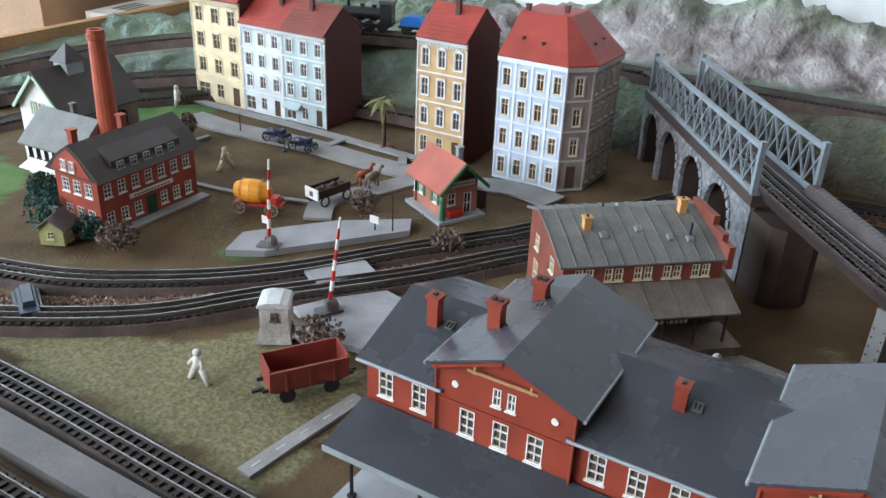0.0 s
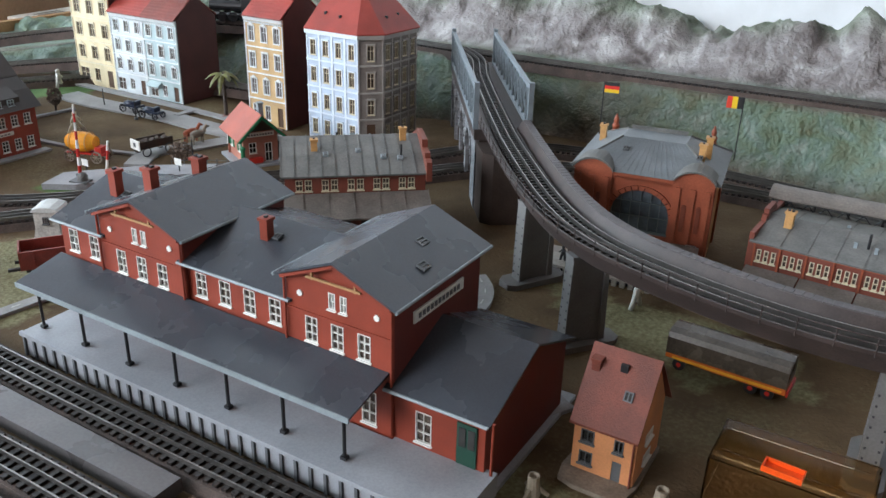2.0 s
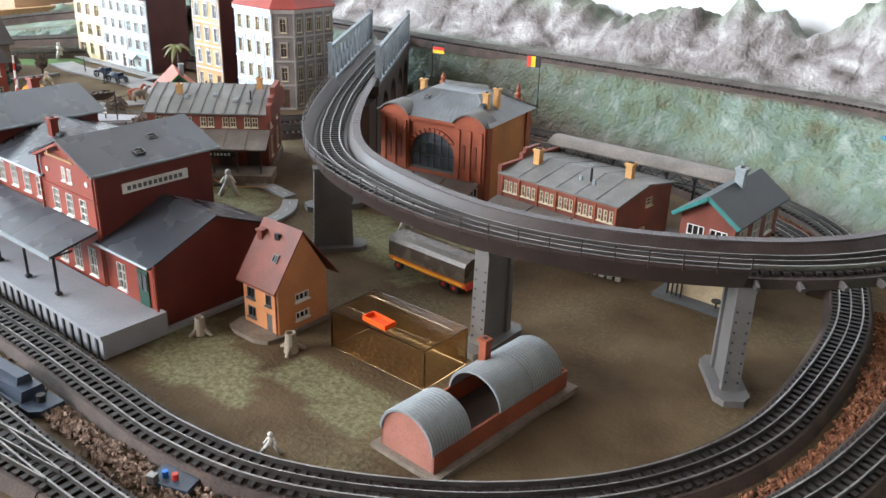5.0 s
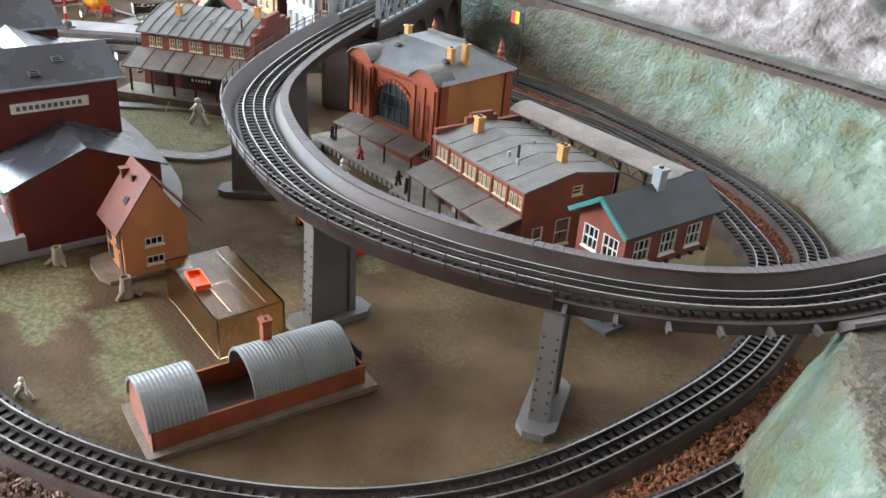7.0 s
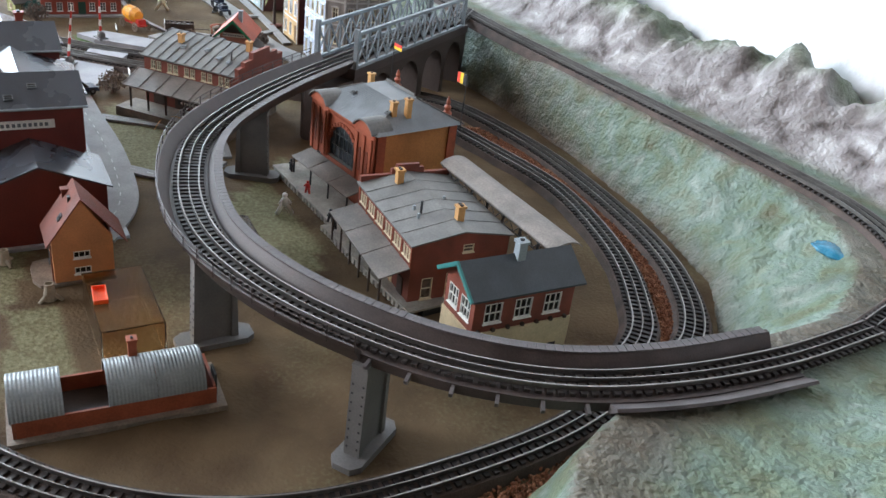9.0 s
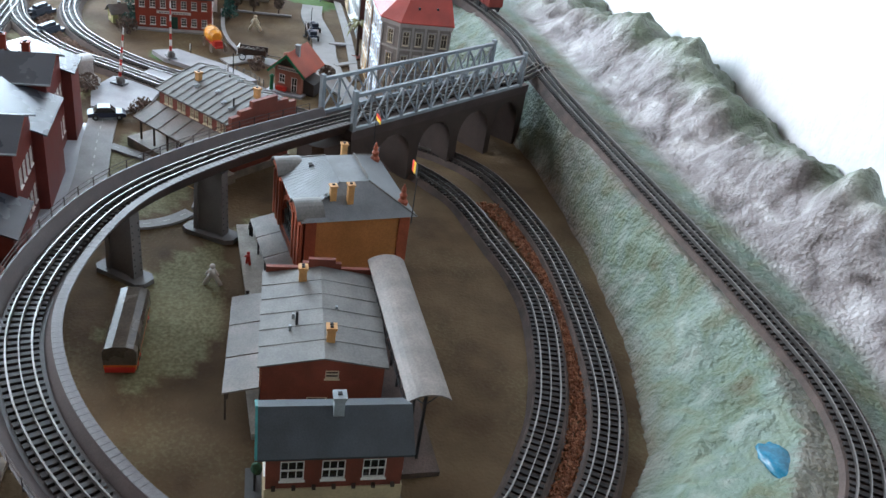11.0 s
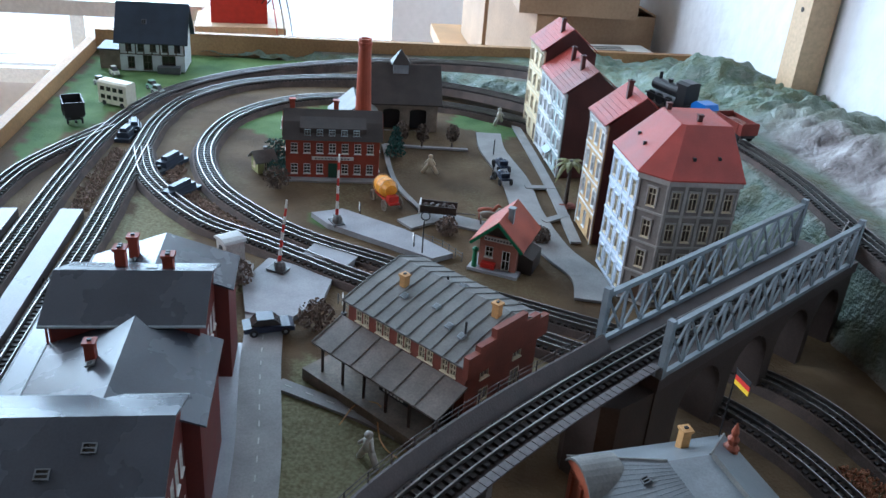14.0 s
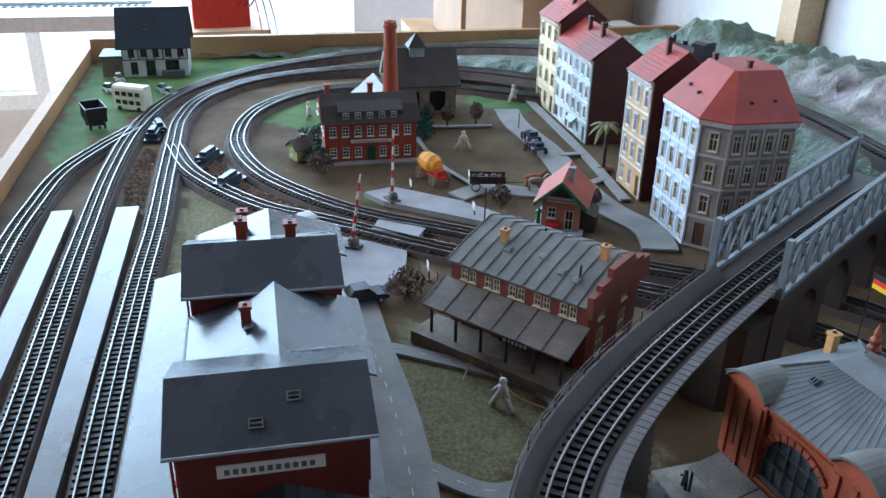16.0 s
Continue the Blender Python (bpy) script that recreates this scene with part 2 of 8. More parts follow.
def tube(bm, a, b, r0, r1=None, k=8, caps=True):
    a, b = Vector(a), Vector(b)
    r1 = r0 if r1 is None else r1
    m = (b - a).to_track_quat("Z", "Y").to_matrix()
    rings = []
    for c, r in ((a, r0), (b, r1)):
        rings.append([bm.verts.new(c + m @ Vector((r * math.cos(2 * math.pi * i / k), r * math.sin(2 * math.pi * i / k), 0))) for i in range(k)])
    for i in range(k):
        bm.faces.new((rings[0][i], rings[0][(i + 1) % k], rings[1][(i + 1) % k], rings[1][i]))
    if caps:
        bm.faces.new(rings[0][::-1])
        bm.faces.new(rings[1])
    return bm


def lathe(bm, prof, c=(0, 0, 0), k=12):
    rings = [[bm.verts.new((c[0] + r * math.cos(2 * math.pi * i / k), c[1] + r * math.sin(2 * math.pi * i / k), c[2] + z)) for i in range(k)] for r, z in prof]
    for a, b in zip(rings, rings[1:]):
        for i in range(k):
            bm.faces.new((a[i], a[(i + 1) % k], b[(i + 1) % k], b[i]))
    bm.faces.new(rings[0][::-1])
    bm.faces.new(rings[-1])
    return bm


def lump(bm, c, r, seed=0, k=2, rough=0.25, squash=(1, 1, 1)):
    g = bmesh.ops.create_icosphere(bm, subdivisions=k, radius=1)
    for v in g["verts"]:
        d = 1 + rough * noise.noise(v.co * 1.7 + Vector((seed * 3.1, seed, 0)))
        v.co = Vector((c[0] + v.co.x * r * d * squash[0], c[1] + v.co.y * r * d * squash[1], c[2] + v.co.z * r * d * squash[2]))
    return bm


def part(name, bm, material, parent=None, label="", smooth=False, fix=True):
    me = bpy.data.meshes.new(name)
    if fix:
        bmesh.ops.recalc_face_normals(bm, faces=bm.faces)
    bm.to_mesh(me)
    bm.free()
    me.materials.append(material)
    if smooth:
        for f in me.polygons:
            f.use_smooth = True
    ob = new(name, me)
    ob.parent = parent
    if label:
        tagged(ob, label)
    return ob


def share(name, src, parent, m):
    ob = new(name, src.data)
    ob.parent = parent
    ob.matrix_basis = m
    return ob


def thing(name, label, cat, m=None, group="", kind=""):
    e = new(name)
    e.empty_display_size = 0.01
    if m is not None:
        e.matrix_basis = m
    return tagged(e, label, cat, group, kind)


def bm_new():
    return bmesh.new()


def smooth_path(pts, step=0.004):
    """A spline through the points, cut into even steps."""
    p = [Vector(q) if len(q) == 3 else Vector((q[0], q[1], 0)) for q in pts]
    p = [2 * p[0] - p[1]] + p + [2 * p[-1] - p[-2]]
    fine = []
    for i in range(1, len(p) - 2):
        for s in range(24):
            t = s / 24
            a, b, c, d = p[i - 1], p[i], p[i + 1], p[i + 2]
            fine.append(0.5 * (2 * b + (c - a) * t + (2 * a - 5 * b + 4 * c - d) * t * t + (3 * b - a - 3 * c + d) * t ** 3))
    fine.append(p[-2])
    out, left = [fine[0]], step
    for a, b in zip(fine, fine[1:]):
        d = (b - a).length
        at = 0.0
        while d - at >= left:
            at += left
            out.append(a.lerp(b, at / d))
            left = step
        left -= d - at
    if len(out) < 2:
        out.append(fine[-1])
    return out


def sweep(bm, path, prof):
    """Draws a closed profile of (across, up) along a level path."""
    rings = []
    for i, c in enumerate(path):
        t = path[min(i + 1, len(path) - 1)] - path[max(i - 1, 0)]
        t.z = 0
        t.normalize()
        s = Vector((t.y, -t.x, 0))
        rings.append([bm.verts.new(c + s * a + Vector((0, 0, b))) for a, b in prof])
    k = len(prof)
    for a, b in zip(rings, rings[1:]):
        for i in range(k):
            bm.faces.new((a[i], a[(i + 1) % k], b[(i + 1) % k], b[i]))
    bm.faces.new(rings[0][::-1])
    bm.faces.new(rings[-1])
    return bm


def rect(a0, b0, a1, b1):
    return [(a0, b0), (a1, b0), (a1, b1), (a0, b1)]


def wall_panel(bm, m, w, h, th, holes):
    """An upright wall with openings through it; local x along it, z up, its face at y = 0, its back at y = th. A hole is (x, z, width, height, rise of its arch)."""
    xs = sorted({0, w, *[q for x, z, a, b, *_ in holes for q in (x, x + a)]})
    zs = sorted({0, h, *[q for x, z, a, b, *_ in holes for q in (z, z + b)]})
    grid = {}

    def at(i, j, k):
        if (i, j, k) not in grid:
            grid[i, j, k] = bm.verts.new(m @ Vector((xs[i], th * k, zs[j])))
        return grid[i, j, k]

    def full(i, j):
        if not (0 <= i < len(xs) - 1 and 0 <= j < len(zs) - 1):
            return False
        cx, cz = (xs[i] + xs[i + 1]) / 2, (zs[j] + zs[j + 1]) / 2
        return not any(x < cx < x + a and z < cz < z + b for x, z, a, b, *_ in holes)
    for i in range(len(xs) - 1):
        for j in range(len(zs) - 1):
            if not full(i, j):
                continue
            for k in (0, 1):
                bm.faces.new((at(i, j, k), at(i + 1, j, k), at(i + 1, j + 1, k), at(i, j + 1, k)))
            for di, dj, p, q in ((-1, 0, (i, j), (i, j + 1)), (1, 0, (i + 1, j), (i + 1, j + 1)), (0, -1, (i, j), (i + 1, j)), (0, 1, (i, j + 1), (i + 1, j + 1))):
                if not full(i + di, j + dj):
                    bm.faces.new((at(*p, 0), at(*q, 0), at(*q, 1), at(*p, 1)))
    for x, z, a, b, *rise in holes:
        if rise and rise[0]:
            r = rise[0]
            for s in (0, 1):
                tri = [(x + s * a, z + b), (x + a / 2, z + b)] + [(x + a / 2 - (1 if s == 0 else -1) * a / 2 * math.sin(i / 4 * math.pi / 2), z + b - r + r * math.cos(i / 4 * math.pi / 2)) for i in range(1, 5)]
                before = set(bm.verts)
                solid(bm, tri, 0, th)
                for v in bm.verts:
                    if v not in before:
                        v.co = m @ v.co
    bmesh.ops.remove_doubles(bm, verts=bm.verts, dist=1e-6)
    return bm


def frame_mesh(w, h, bars_v=1, bars_h=(0.62,), b=0.0005, d=0.0007, sill=0.0):
    bm = bm_new()
    for q in ((0, 0, b, h), (w - b, 0, w, h), (b, 0, w - b, b), (b, h - b, w - b, h)):
        box(bm, q[0], -d, q[1], q[2], d, q[3])
    for i in range(bars_v):
        x = w * (i + 1) / (bars_v + 1)
        box(bm, x - b / 2.4, -d * 0.6, b, x + b / 2.4, d * 0.6, h - b)
    for f in bars_h:
        box(bm, b, -d * 0.7, h * f - b / 2.4, w - b, d * 0.7, h * f + b / 2.4)
    if sill:
        box(bm, -sill, -d * 2.2, -b * 1.3, w + sill, d, 0)
    return bm


KIT = {}


def window(parent, m, w, h, frame_m, pane_m, bars_v=1, bars_h=(0.62,), sill=0.0006, name="window"):
    key = (round(w, 5), round(h, 5), frame_m.name, pane_m.name, bars_v, bars_h, sill)
    if key not in KIT:
        a = part(name, frame_mesh(w, h, bars_v, bars_h, sill=sill), frame_m, parent)
        a.matrix_basis = m
        p = part("pane", box(bm_new(), 0, 0.0009, 0, w, 0.0013, h), pane_m, a)
        KIT[key] = (a, p)
        return a
    a0, p0 = KIT[key]
    a = share(name, a0, parent, m)
    share("pane", p0, a, Matrix())
    return a


def R(x, y, z, rz=0):
    return pose(x, y, z, 0, 0, rz)


# ---- room ----
def plain_box(name, x0, y0, z0, x1, y1, z1, m, label, cat, kind="structure"):
    return tagged(part(name, box(bm_new(), x0, y0, z0, x1, y1, z1), m), label, cat, "", kind)


plain_box("wall_back", -2.4, 1.135, -0.75, 2.0, 1.235, 1.75, M_wall, "white rough plaster wall behind the layout", "wall")
# right wall and ceiling are out of view, added dark to limit fill
plain_box("wall_right", 1.9, -2.1, -0.75, 2.0, 1.13, 1.75, M_bouncecut, "unseen dark closing wall that cuts bounce light", "wall")
plain_box("ceiling", -2.4, -2.1, 1.755, 2.0, 1.23, 1.80, M_bouncecut, "unseen dark ceiling that cuts bounce light", "ceiling")
plain_box("floor", -2.4, -2.1, -0.80, 2.0, 1.23, -0.755, M_wood, "plain brown wooden floor", "floor")


def holed_wall(name, m, w, h, th, holes, material, label):
    return tagged(part(name, wall_panel(bm_new(), m, w, h, th, holes), material), label, "wall", "", "structure")


holed_wall("wall_far", R(-2.3, -2.1, -0.75, 90), 3.33, 2.5, 0.1, [(1.0, 0.35, 1.85, 2.0)], M_greywall, "pale warm grey wall with a window opening")
holed_wall("wall_near", R(-2.3, -2.1, -0.75, 0), 4.2, 2.5, 0.1, [(0.2, 1.45, 1.7, 1.0)], M_greywall, "pale wall with a window opening")

# bright overcast sky outside the two windows
M_skyglow = bpy.data.materials.new("overcast_sky")
M_skyglow.use_nodes = True
_n = M_skyglow.node_tree
_n.nodes.remove(_n.nodes["Principled BSDF"])
_e = _n.nodes.new("ShaderNodeEmission")
_e.inputs["Color"].default_value, _e.inputs["Strength"].default_value = (0.86, 0.92, 1.0, 1), 1.3
_n.links.new(_e.outputs[0], _n.nodes["Material Output"].inputs["Surface"])
plain_box("backdrop_far", -2.76, -2.3, -1.2, -2.75, 1.6, 2.4, M_skyglow, "bright overcast sky outside the window", "sky")
plain_box("backdrop_near", -2.3, -2.56, -0.2, 0.4, -2.55, 2.4, M_skyglow, "bright overcast sky outside the window", "sky")

# ---- table and base ----
TX0, TX1, TY0, TY1 = -0.925, 0.74, 0.212, 1.13
plain_box("tabletop", TX0, TY0, -0.03, TX1, TY1, -0.004, M_wood, "wooden base board of the model railway", "table board")
for i, (x, y) in enumerate(((TX0 + 0.05, TY0 + 0.05), (TX1 - 0.1, TY0 + 0.05), (TX0 + 0.05, TY1 - 0.1), (TX1 - 0.1, TY1 - 0.1))):
    tagged(part("table_leg", box(bm_new(), x, y, -0.755, x + 0.05, y + 0.05, -0.031), M_wood), "square wooden leg under the layout board", "table leg", "table legs")
plain_box("edge_board_front", TX0 - 0.012, TY0 - 0.014, -0.05, TX1, TY0 - 0.001, 0.016, M_wood, "pale wooden edge board of the layout", "edge board")
plain_box("edge_board_far", TX0 - 0.014, TY0, -0.05, TX0 - 0.001, TY1, 0.03, M_wood, "wooden edge board at the end of the layout", "edge board")
plain_box("edge_board_near", TX1 + 0.001, TY0, -0.05, TX1 + 0.014, TY1, 0.016, M_wood, "wooden edge board at the end of the layout", "edge board")


def poly_dist(p, line):
    best = 9.0
    for a, b in zip(line, line[1:]):
        ax, ay, bx, by = *a, *b
        dx, dy = bx - ax, by - ay
        t = max(0.0, min(1.0, ((p[0] - ax) * dx + (p[1] - ay) * dy) / (dx * dx + dy * dy)))
        best = min(best, math.hypot(p[0] - ax - t * dx, p[1] - ay - t * dy))
    return best


def inside(p, poly):
    c = False
    for (x1, y1), (x2, y2) in zip(poly, poly[1:] + poly[:1]):
        if (y1 > p[1]) != (y2 > p[1]) and p[0] < (x2 - x1) * (p[1] - y1) / (y2 - y1) + x1:
            c = not c
    return c


# patches of flock (first list) and of bright green paint (second)
FLOCK = [[(-0.46, 0.375), (-0.36, 0.37), (-0.17, 0.365), (-0.16, 0.43), (-0.22, 0.50), (-0.30, 0.44), (-0.38, 0.395)],
         [(-0.12, 0.535), (-0.06, 0.50), (0.0, 0.505), (0.06, 0.53), (0.03, 0.58), (-0.05, 0.61)],
         [(0.08, 0.44), (0.15, 0.43), (0.3, 0.40), (0.30, 0.45), (0.22, 0.43), (0.24, 0.38), (0.17, 0.375)],
         [(0.14, 0.56), (0.20, 0.545), (0.26, 0.57), (0.22, 0.62), (0.10, 0.62), (0.02, 0.66)]]
GREEN = [[(-0.92, 0.22), (-0.60, 0.22), (-0.46, 0.235), (-0.6, 0.285), (-0.74, 0.33), (-0.86, 0.44), (-0.92, 0.55)],
         [(-0.72, 0.72), (-0.64, 0.70), (-0.58, 0.75), (-0.60, 0.78), (-0.68, 0.79)],
         [(-0.66, 0.46), (-0.60, 0.44), (-0.56, 0.50), (-0.60, 0.56), (-0.70, 0.56)],
         [(-0.37, 0.545), (-0.36, 0.53), (-0.33, 0.535), (-0.35, 0.565)]]


def base_sheet():
    nx, ny = 220, 122
    bm = bm_new()
    lay = bm.verts.layers.float_color.new("cover")
    g = []
    for j in range(ny + 1):
        row = []
        for i in range(nx + 1):
            x, y = TX0 + (TX1 - TX0) * i / nx, TY0 + (TY1 - TY0) * j / ny
            z = 0.0012 * noise.noise(Vector((x * 30, y * 30, 0)))
            v = bm.verts.new((x, y, z - 0.001))
            wob = (x + 0.012 * noise.noise(Vector((x * 40, y * 40, 3))), y + 0.012 * noise.noise(Vector((x * 40, y * 40, 7))))
            f = max(0.55 if any(inside(wob, p) for p in FLOCK) else 0.0, 0.17 + 0.22 * noise.noise(Vector((x * 15, y * 15, 9))))
            q = 0.8 if any(inside(wob, p) for p in GREEN) else 0.0
            v[lay] = (f, q, 0, 1)
            row.append(v)
        g.append(row)
    for j in range(ny):
        for i in range(nx):
            bm.faces.new((g[j][i], g[j][i + 1], g[j + 1][i + 1], g[j + 1][i]))
    return bm


tagged(part("ground", base_sheet(), M_ground, smooth=True), "brown painted base with patches of olive flock", "ground", "", "structure")

FOOT = [(-0.905, 0.50), (-0.87, 0.62), (-0.79, 0.74), (-0.69, 0.815), (-0.60, 0.868), (-0.45, 0.872), (-0.30, 0.88), (-0.17, 0.925), (-0.08, 0.938), (0.083, 0.934), (0.232, 0.916), (0.332, 0.887), (0.394, 0.838), (0.435, 0.775), (0.456, 0.71), (0.464, 0.66), (0.476, 0.612), (0.505, 0.575), (0.55, 0.47), (0.62, 0.36)]
TOP = [(-0.92, 0.53), (-0.90, 0.64), (-0.82, 0.78), (-0.72, 0.86), (-0.60, 0.915), (-0.5, 0.925), (-0.4, 0.94), (-0.3, 0.945), (-0.15, 0.95), (0.05, 0.95), (0.2, 0.957), (0.31, 0.962), (0.38, 0.945), (0.43, 0.905), (0.462, 0.84), (0.466, 0.77), (0.473, 0.71), (0.485, 0.66), (0.503, 0.62), (0.535, 0.585), (0.61, 0.52), (0.73, 0.47)]
INNER = FOOT + [(0.62, 0.1), (-0.95, 0.1)]
LOWER = TOP + [(0.9, 0.3), (0.9, 0.0), (-1.0, 0.0), (-1.0, 0.5)]


def step(a, b, x):
    t = max(0.0, min(1.0, (x - a) / (b - a)))
    return t * t * (3 - 2 * t)


def shelf_z(x, y):
    return 0.012 + 0.052 * step(-0.88, -0.48, x)


def crest_z(x):
    return 0.016 + 0.045 * step(-0.42, -0.22, x) + 0.02 * step(0.12, 0.32, x) + 0.028 * math.exp(-((x + 0.66) / 0.045) ** 2)


def terrain(x, y):
    p = (x, y)
    df = poly_dist(p, FOOT)
    if inside(p, INNER):
        return (-0.004, (0, 0, 1)) if df < 0.012 else (-0.02, (0, 0, 0))
    if inside(p, LOWER):
        dt = poly_dist(p, TOP)
        f = df / (df + dt + 1e-6)
        n = noise.fractal(Vector((x * 26, y * 26, 1.0)), 1.0, 2.2, 4)
        z = shelf_z(x, y) * f ** 0.85 + (0.008 * n + 0.003 * noise.fractal(Vector((x * 70, y * 95, 5.0)), 1.0, 2.2, 3)) * math.sin(math.pi * f) - 0.002
        return z, (0.0, 0.0, min(1.0, 0.6 * (1 - step(0.0, 0.3, f)) + 0.55 * (1 - step(-0.05, 0.16, x)) * step(-0.12, -0.02, x)))
    dt = poly_dist(p, TOP)
    z = shelf_z(x, y)
    if y > 0.9 and x < 0.52:
        q = step(0.062, 0.13, dt)
        n = noise.ridged_multi_fractal(Vector((x * 10, y * 7, 0.5)), 0.9, 2.1, 5, 1.0, 2.0)
        big = noise.noise(Vector((x * 13, y * 6, 4.0)))
        z += q * (crest_z(x) * (0.78 + 0.45 * big) + 0.026 * (n - 1.0)) * (1.0 - 0.35 * step(0.13, 0.19, dt)) + 0.004 * q * noise.fractal(Vector((x * 60, y * 45, 0)), 0.9, 2.2, 4)
        rock = step(0.055, 0.075, dt) * step(-0.52, -0.38, x)
        moss = rock * step(0.105, 0.135, dt + 0.02 * big) * 0.5
        return z, (rock, moss, 0.7 * (1 - step(0.03, 0.06, dt)) * (1 - rock))
    n = noise.fractal(Vector((x * 20, y * 20, 2.0)), 1.0, 2.2, 4)
    q = step(0.05, 0.11, dt)
    z += q * (0.012 + 0.008 * n) * (1 if x > 0.4 else 0.3)
    return z, (0.0, 0.25 * step(0.6, 0.75, x), 0.75 * (1 - step(0.02, 0.05, dt)))


def terrain_sheet():
    bm = bm_new()
    lay = bm.verts.layers.float_color.new("cover")
    nx, ny = 480, 220
    x0, x1, y0, y1 = TX0, TX1, 0.36, 1.132
    g = {}
    for j in range(ny + 1):
        for i in range(nx + 1):
            x, y = x0 + (x1 - x0) * i / nx, y0 + (y1 - y0) * j / ny
            z, c = terrain(x, y)
            if z > -0.015:
                v = bm.verts.new((x, y, z))
                v[lay] = (*c, 1)
                g[i, j] = v
    for j in range(ny):
        for i in range(nx):
            q = [g.get(k) for k in ((i, j), (i + 1, j), (i + 1, j + 1), (i, j + 1))]
            if all(q):
                bm.faces.new(q)
    return bm


tagged(part("terrain", terrain_sheet(), M_terrain, smooth=True, fix=False), "painted plaster embankment with grey rocks and green slopes", "terrain", "", "structure")


# ---- tracks ----
SLEEPER = box(bm_new(), -0.0014, -0.0102, 0.0, 0.0014, 0.0102, 0.0018)
sleeper_mesh = bpy.data.meshes.new("sleeper")
SLEEPER.to_mesh(sleeper_mesh)
SLEEPER.free()
sleeper_mesh.materials.append(M_sleeper)


def track(name, pts, label, single=True, bed=True, pitch=0.0056, gauge=0.0135):
    """Three rails on sleepers along a path through the points (x, y, height of the base)."""
    e = thing(name, label, "railway track", group="tracks")
    path = smooth_path(pts, 0.005)
    if bed:
        part("track_bed", sweep(bm_new(), path, [(-0.0165, -0.006), (0.0165, -0.006), (0.0118, 0.0022), (-0.0118, 0.0022)]), M_bed, e)
    for a, w in ((-gauge / 2, 0.00045), (0, 0.0003), (gauge / 2, 0.00045)):
        part("rail", sweep(bm_new(), path, rect(a - w, 0.0036, a + w, 0.0062)), M_rail, e)
    at = smooth_path(pts, pitch)
    rest = bm_new()
    for i, c in enumerate(at):
        t = at[min(i + 1, len(at) - 1)] - at[max(i - 1, 0)]
        m = Matrix.Translation(c + Vector((0, 0, 0.002))) @ Matrix.Rotation(math.atan2(t.y, t.x), 4, "Z") @ Matrix.Diagonal((1, gauge / 0.0135, 1, 1))
        if single and i < 290:
            o = new("sleeper", sleeper_mesh)
            o.parent = e
            o.matrix_basis = m
        else:
            box(rest, -0.0014, -0.0102, 0.0, 0.0014, 0.0102, 0.0018, m)
    if len(rest.verts):
        tagged(part("sleepers", rest, M_sleeper, e), kind="stuff")
    else:
        rest.free()
    return path


FRONT = [(-0.51, 0.352, 0.002), (-0.40, 0.352, 0.002), (-0.30, 0.352, 0.002), (-0.2, 0.349, 0.002), (-0.09, 0.347, 0.002), (0.02, 0.347, 0.002), (0.12, 0.348, 0.002), (0.19, 0.346, 0.002), (0.24, 0.346, 0.002), (0.294, 0.357, 0.002), (0.35, 0.388, 0.002), (0.394, 0.428, 0.002), (0.424, 0.474, 0.002), (0.441, 0.53, 0.002), (0.444, 0.60, 0.002), (0.438, 0.67, 0.002), (0.42, 0.735, 0.002)]
front_path = track("main_track", FRONT, "three-rail model track past the station platform")
track("loop_track", FRONT[-1:] + [(0.395, 0.808, 0.002), (0.335, 0.856, 0.002), (0.25, 0.884, 0.002), (0.11, 0.898, 0.002), (0.0, 0.887, 0.002), (-0.06, 0.868, 0.002), (-0.105, 0.825, 0.002), (-0.14, 0.765, 0.002), (-0.196, 0.672, 0.002)], "three-rail track curving in front of the embankment")
track("inner_loop_track", [(-0.196, 0.672, 0.002), (-0.25, 0.599, 0.002), (-0.296, 0.532, 0.002), (-0.348, 0.482, 0.002), (-0.42, 0.438, 0.002), (-0.519, 0.418, 0.002), (-0.625, 0.441, 0.002), (-0.700, 0.508, 0.002), (-0.72, 0.60, 0.002), (-0.70, 0.69, 0.002), (-0.655, 0.77, 0.003), (-0.58, 0.836, 0.005), (-0.45, 0.857, 0.008), (-0.33, 0.862, 0.008)], "three-rail track curving round the village")
track("station_siding", [(0.415, 0.715, 0.002), (0.382, 0.773, 0.002), (0.348, 0.802, 0.002), (0.277, 0.838, 0.002), (0.173, 0.861, 0.002), (0.08, 0.851, 0.002), (-0.006, 0.832, 0.002), (-0.07, 0.79, 0.002), (-0.13, 0.708, 0.002), (-0.179, 0.640, 0.002), (-0.22, 0.578, 0.002), (-0.285, 0.498, 0.002), (-0.334, 0.436, 0.002), (-0.422, 0.378, 0.002), (-0.51, 0.352, 0.0025)], "three-rail siding past the canopy platform")
track("far_curve_track", [(-0.51, 0.352, 0.002), (-0.60, 0.355, 0.002), (-0.69, 0.378, 0.002), (-0.765, 0.44, 0.002), (-0.795, 0.53, 0.004), (-0.79, 0.63, 0.008), (-0.745, 0.725, 0.012), (-0.67, 0.80, 0.018), (-0.59, 0.853, 0.024)], "three-rail curve at the far end")
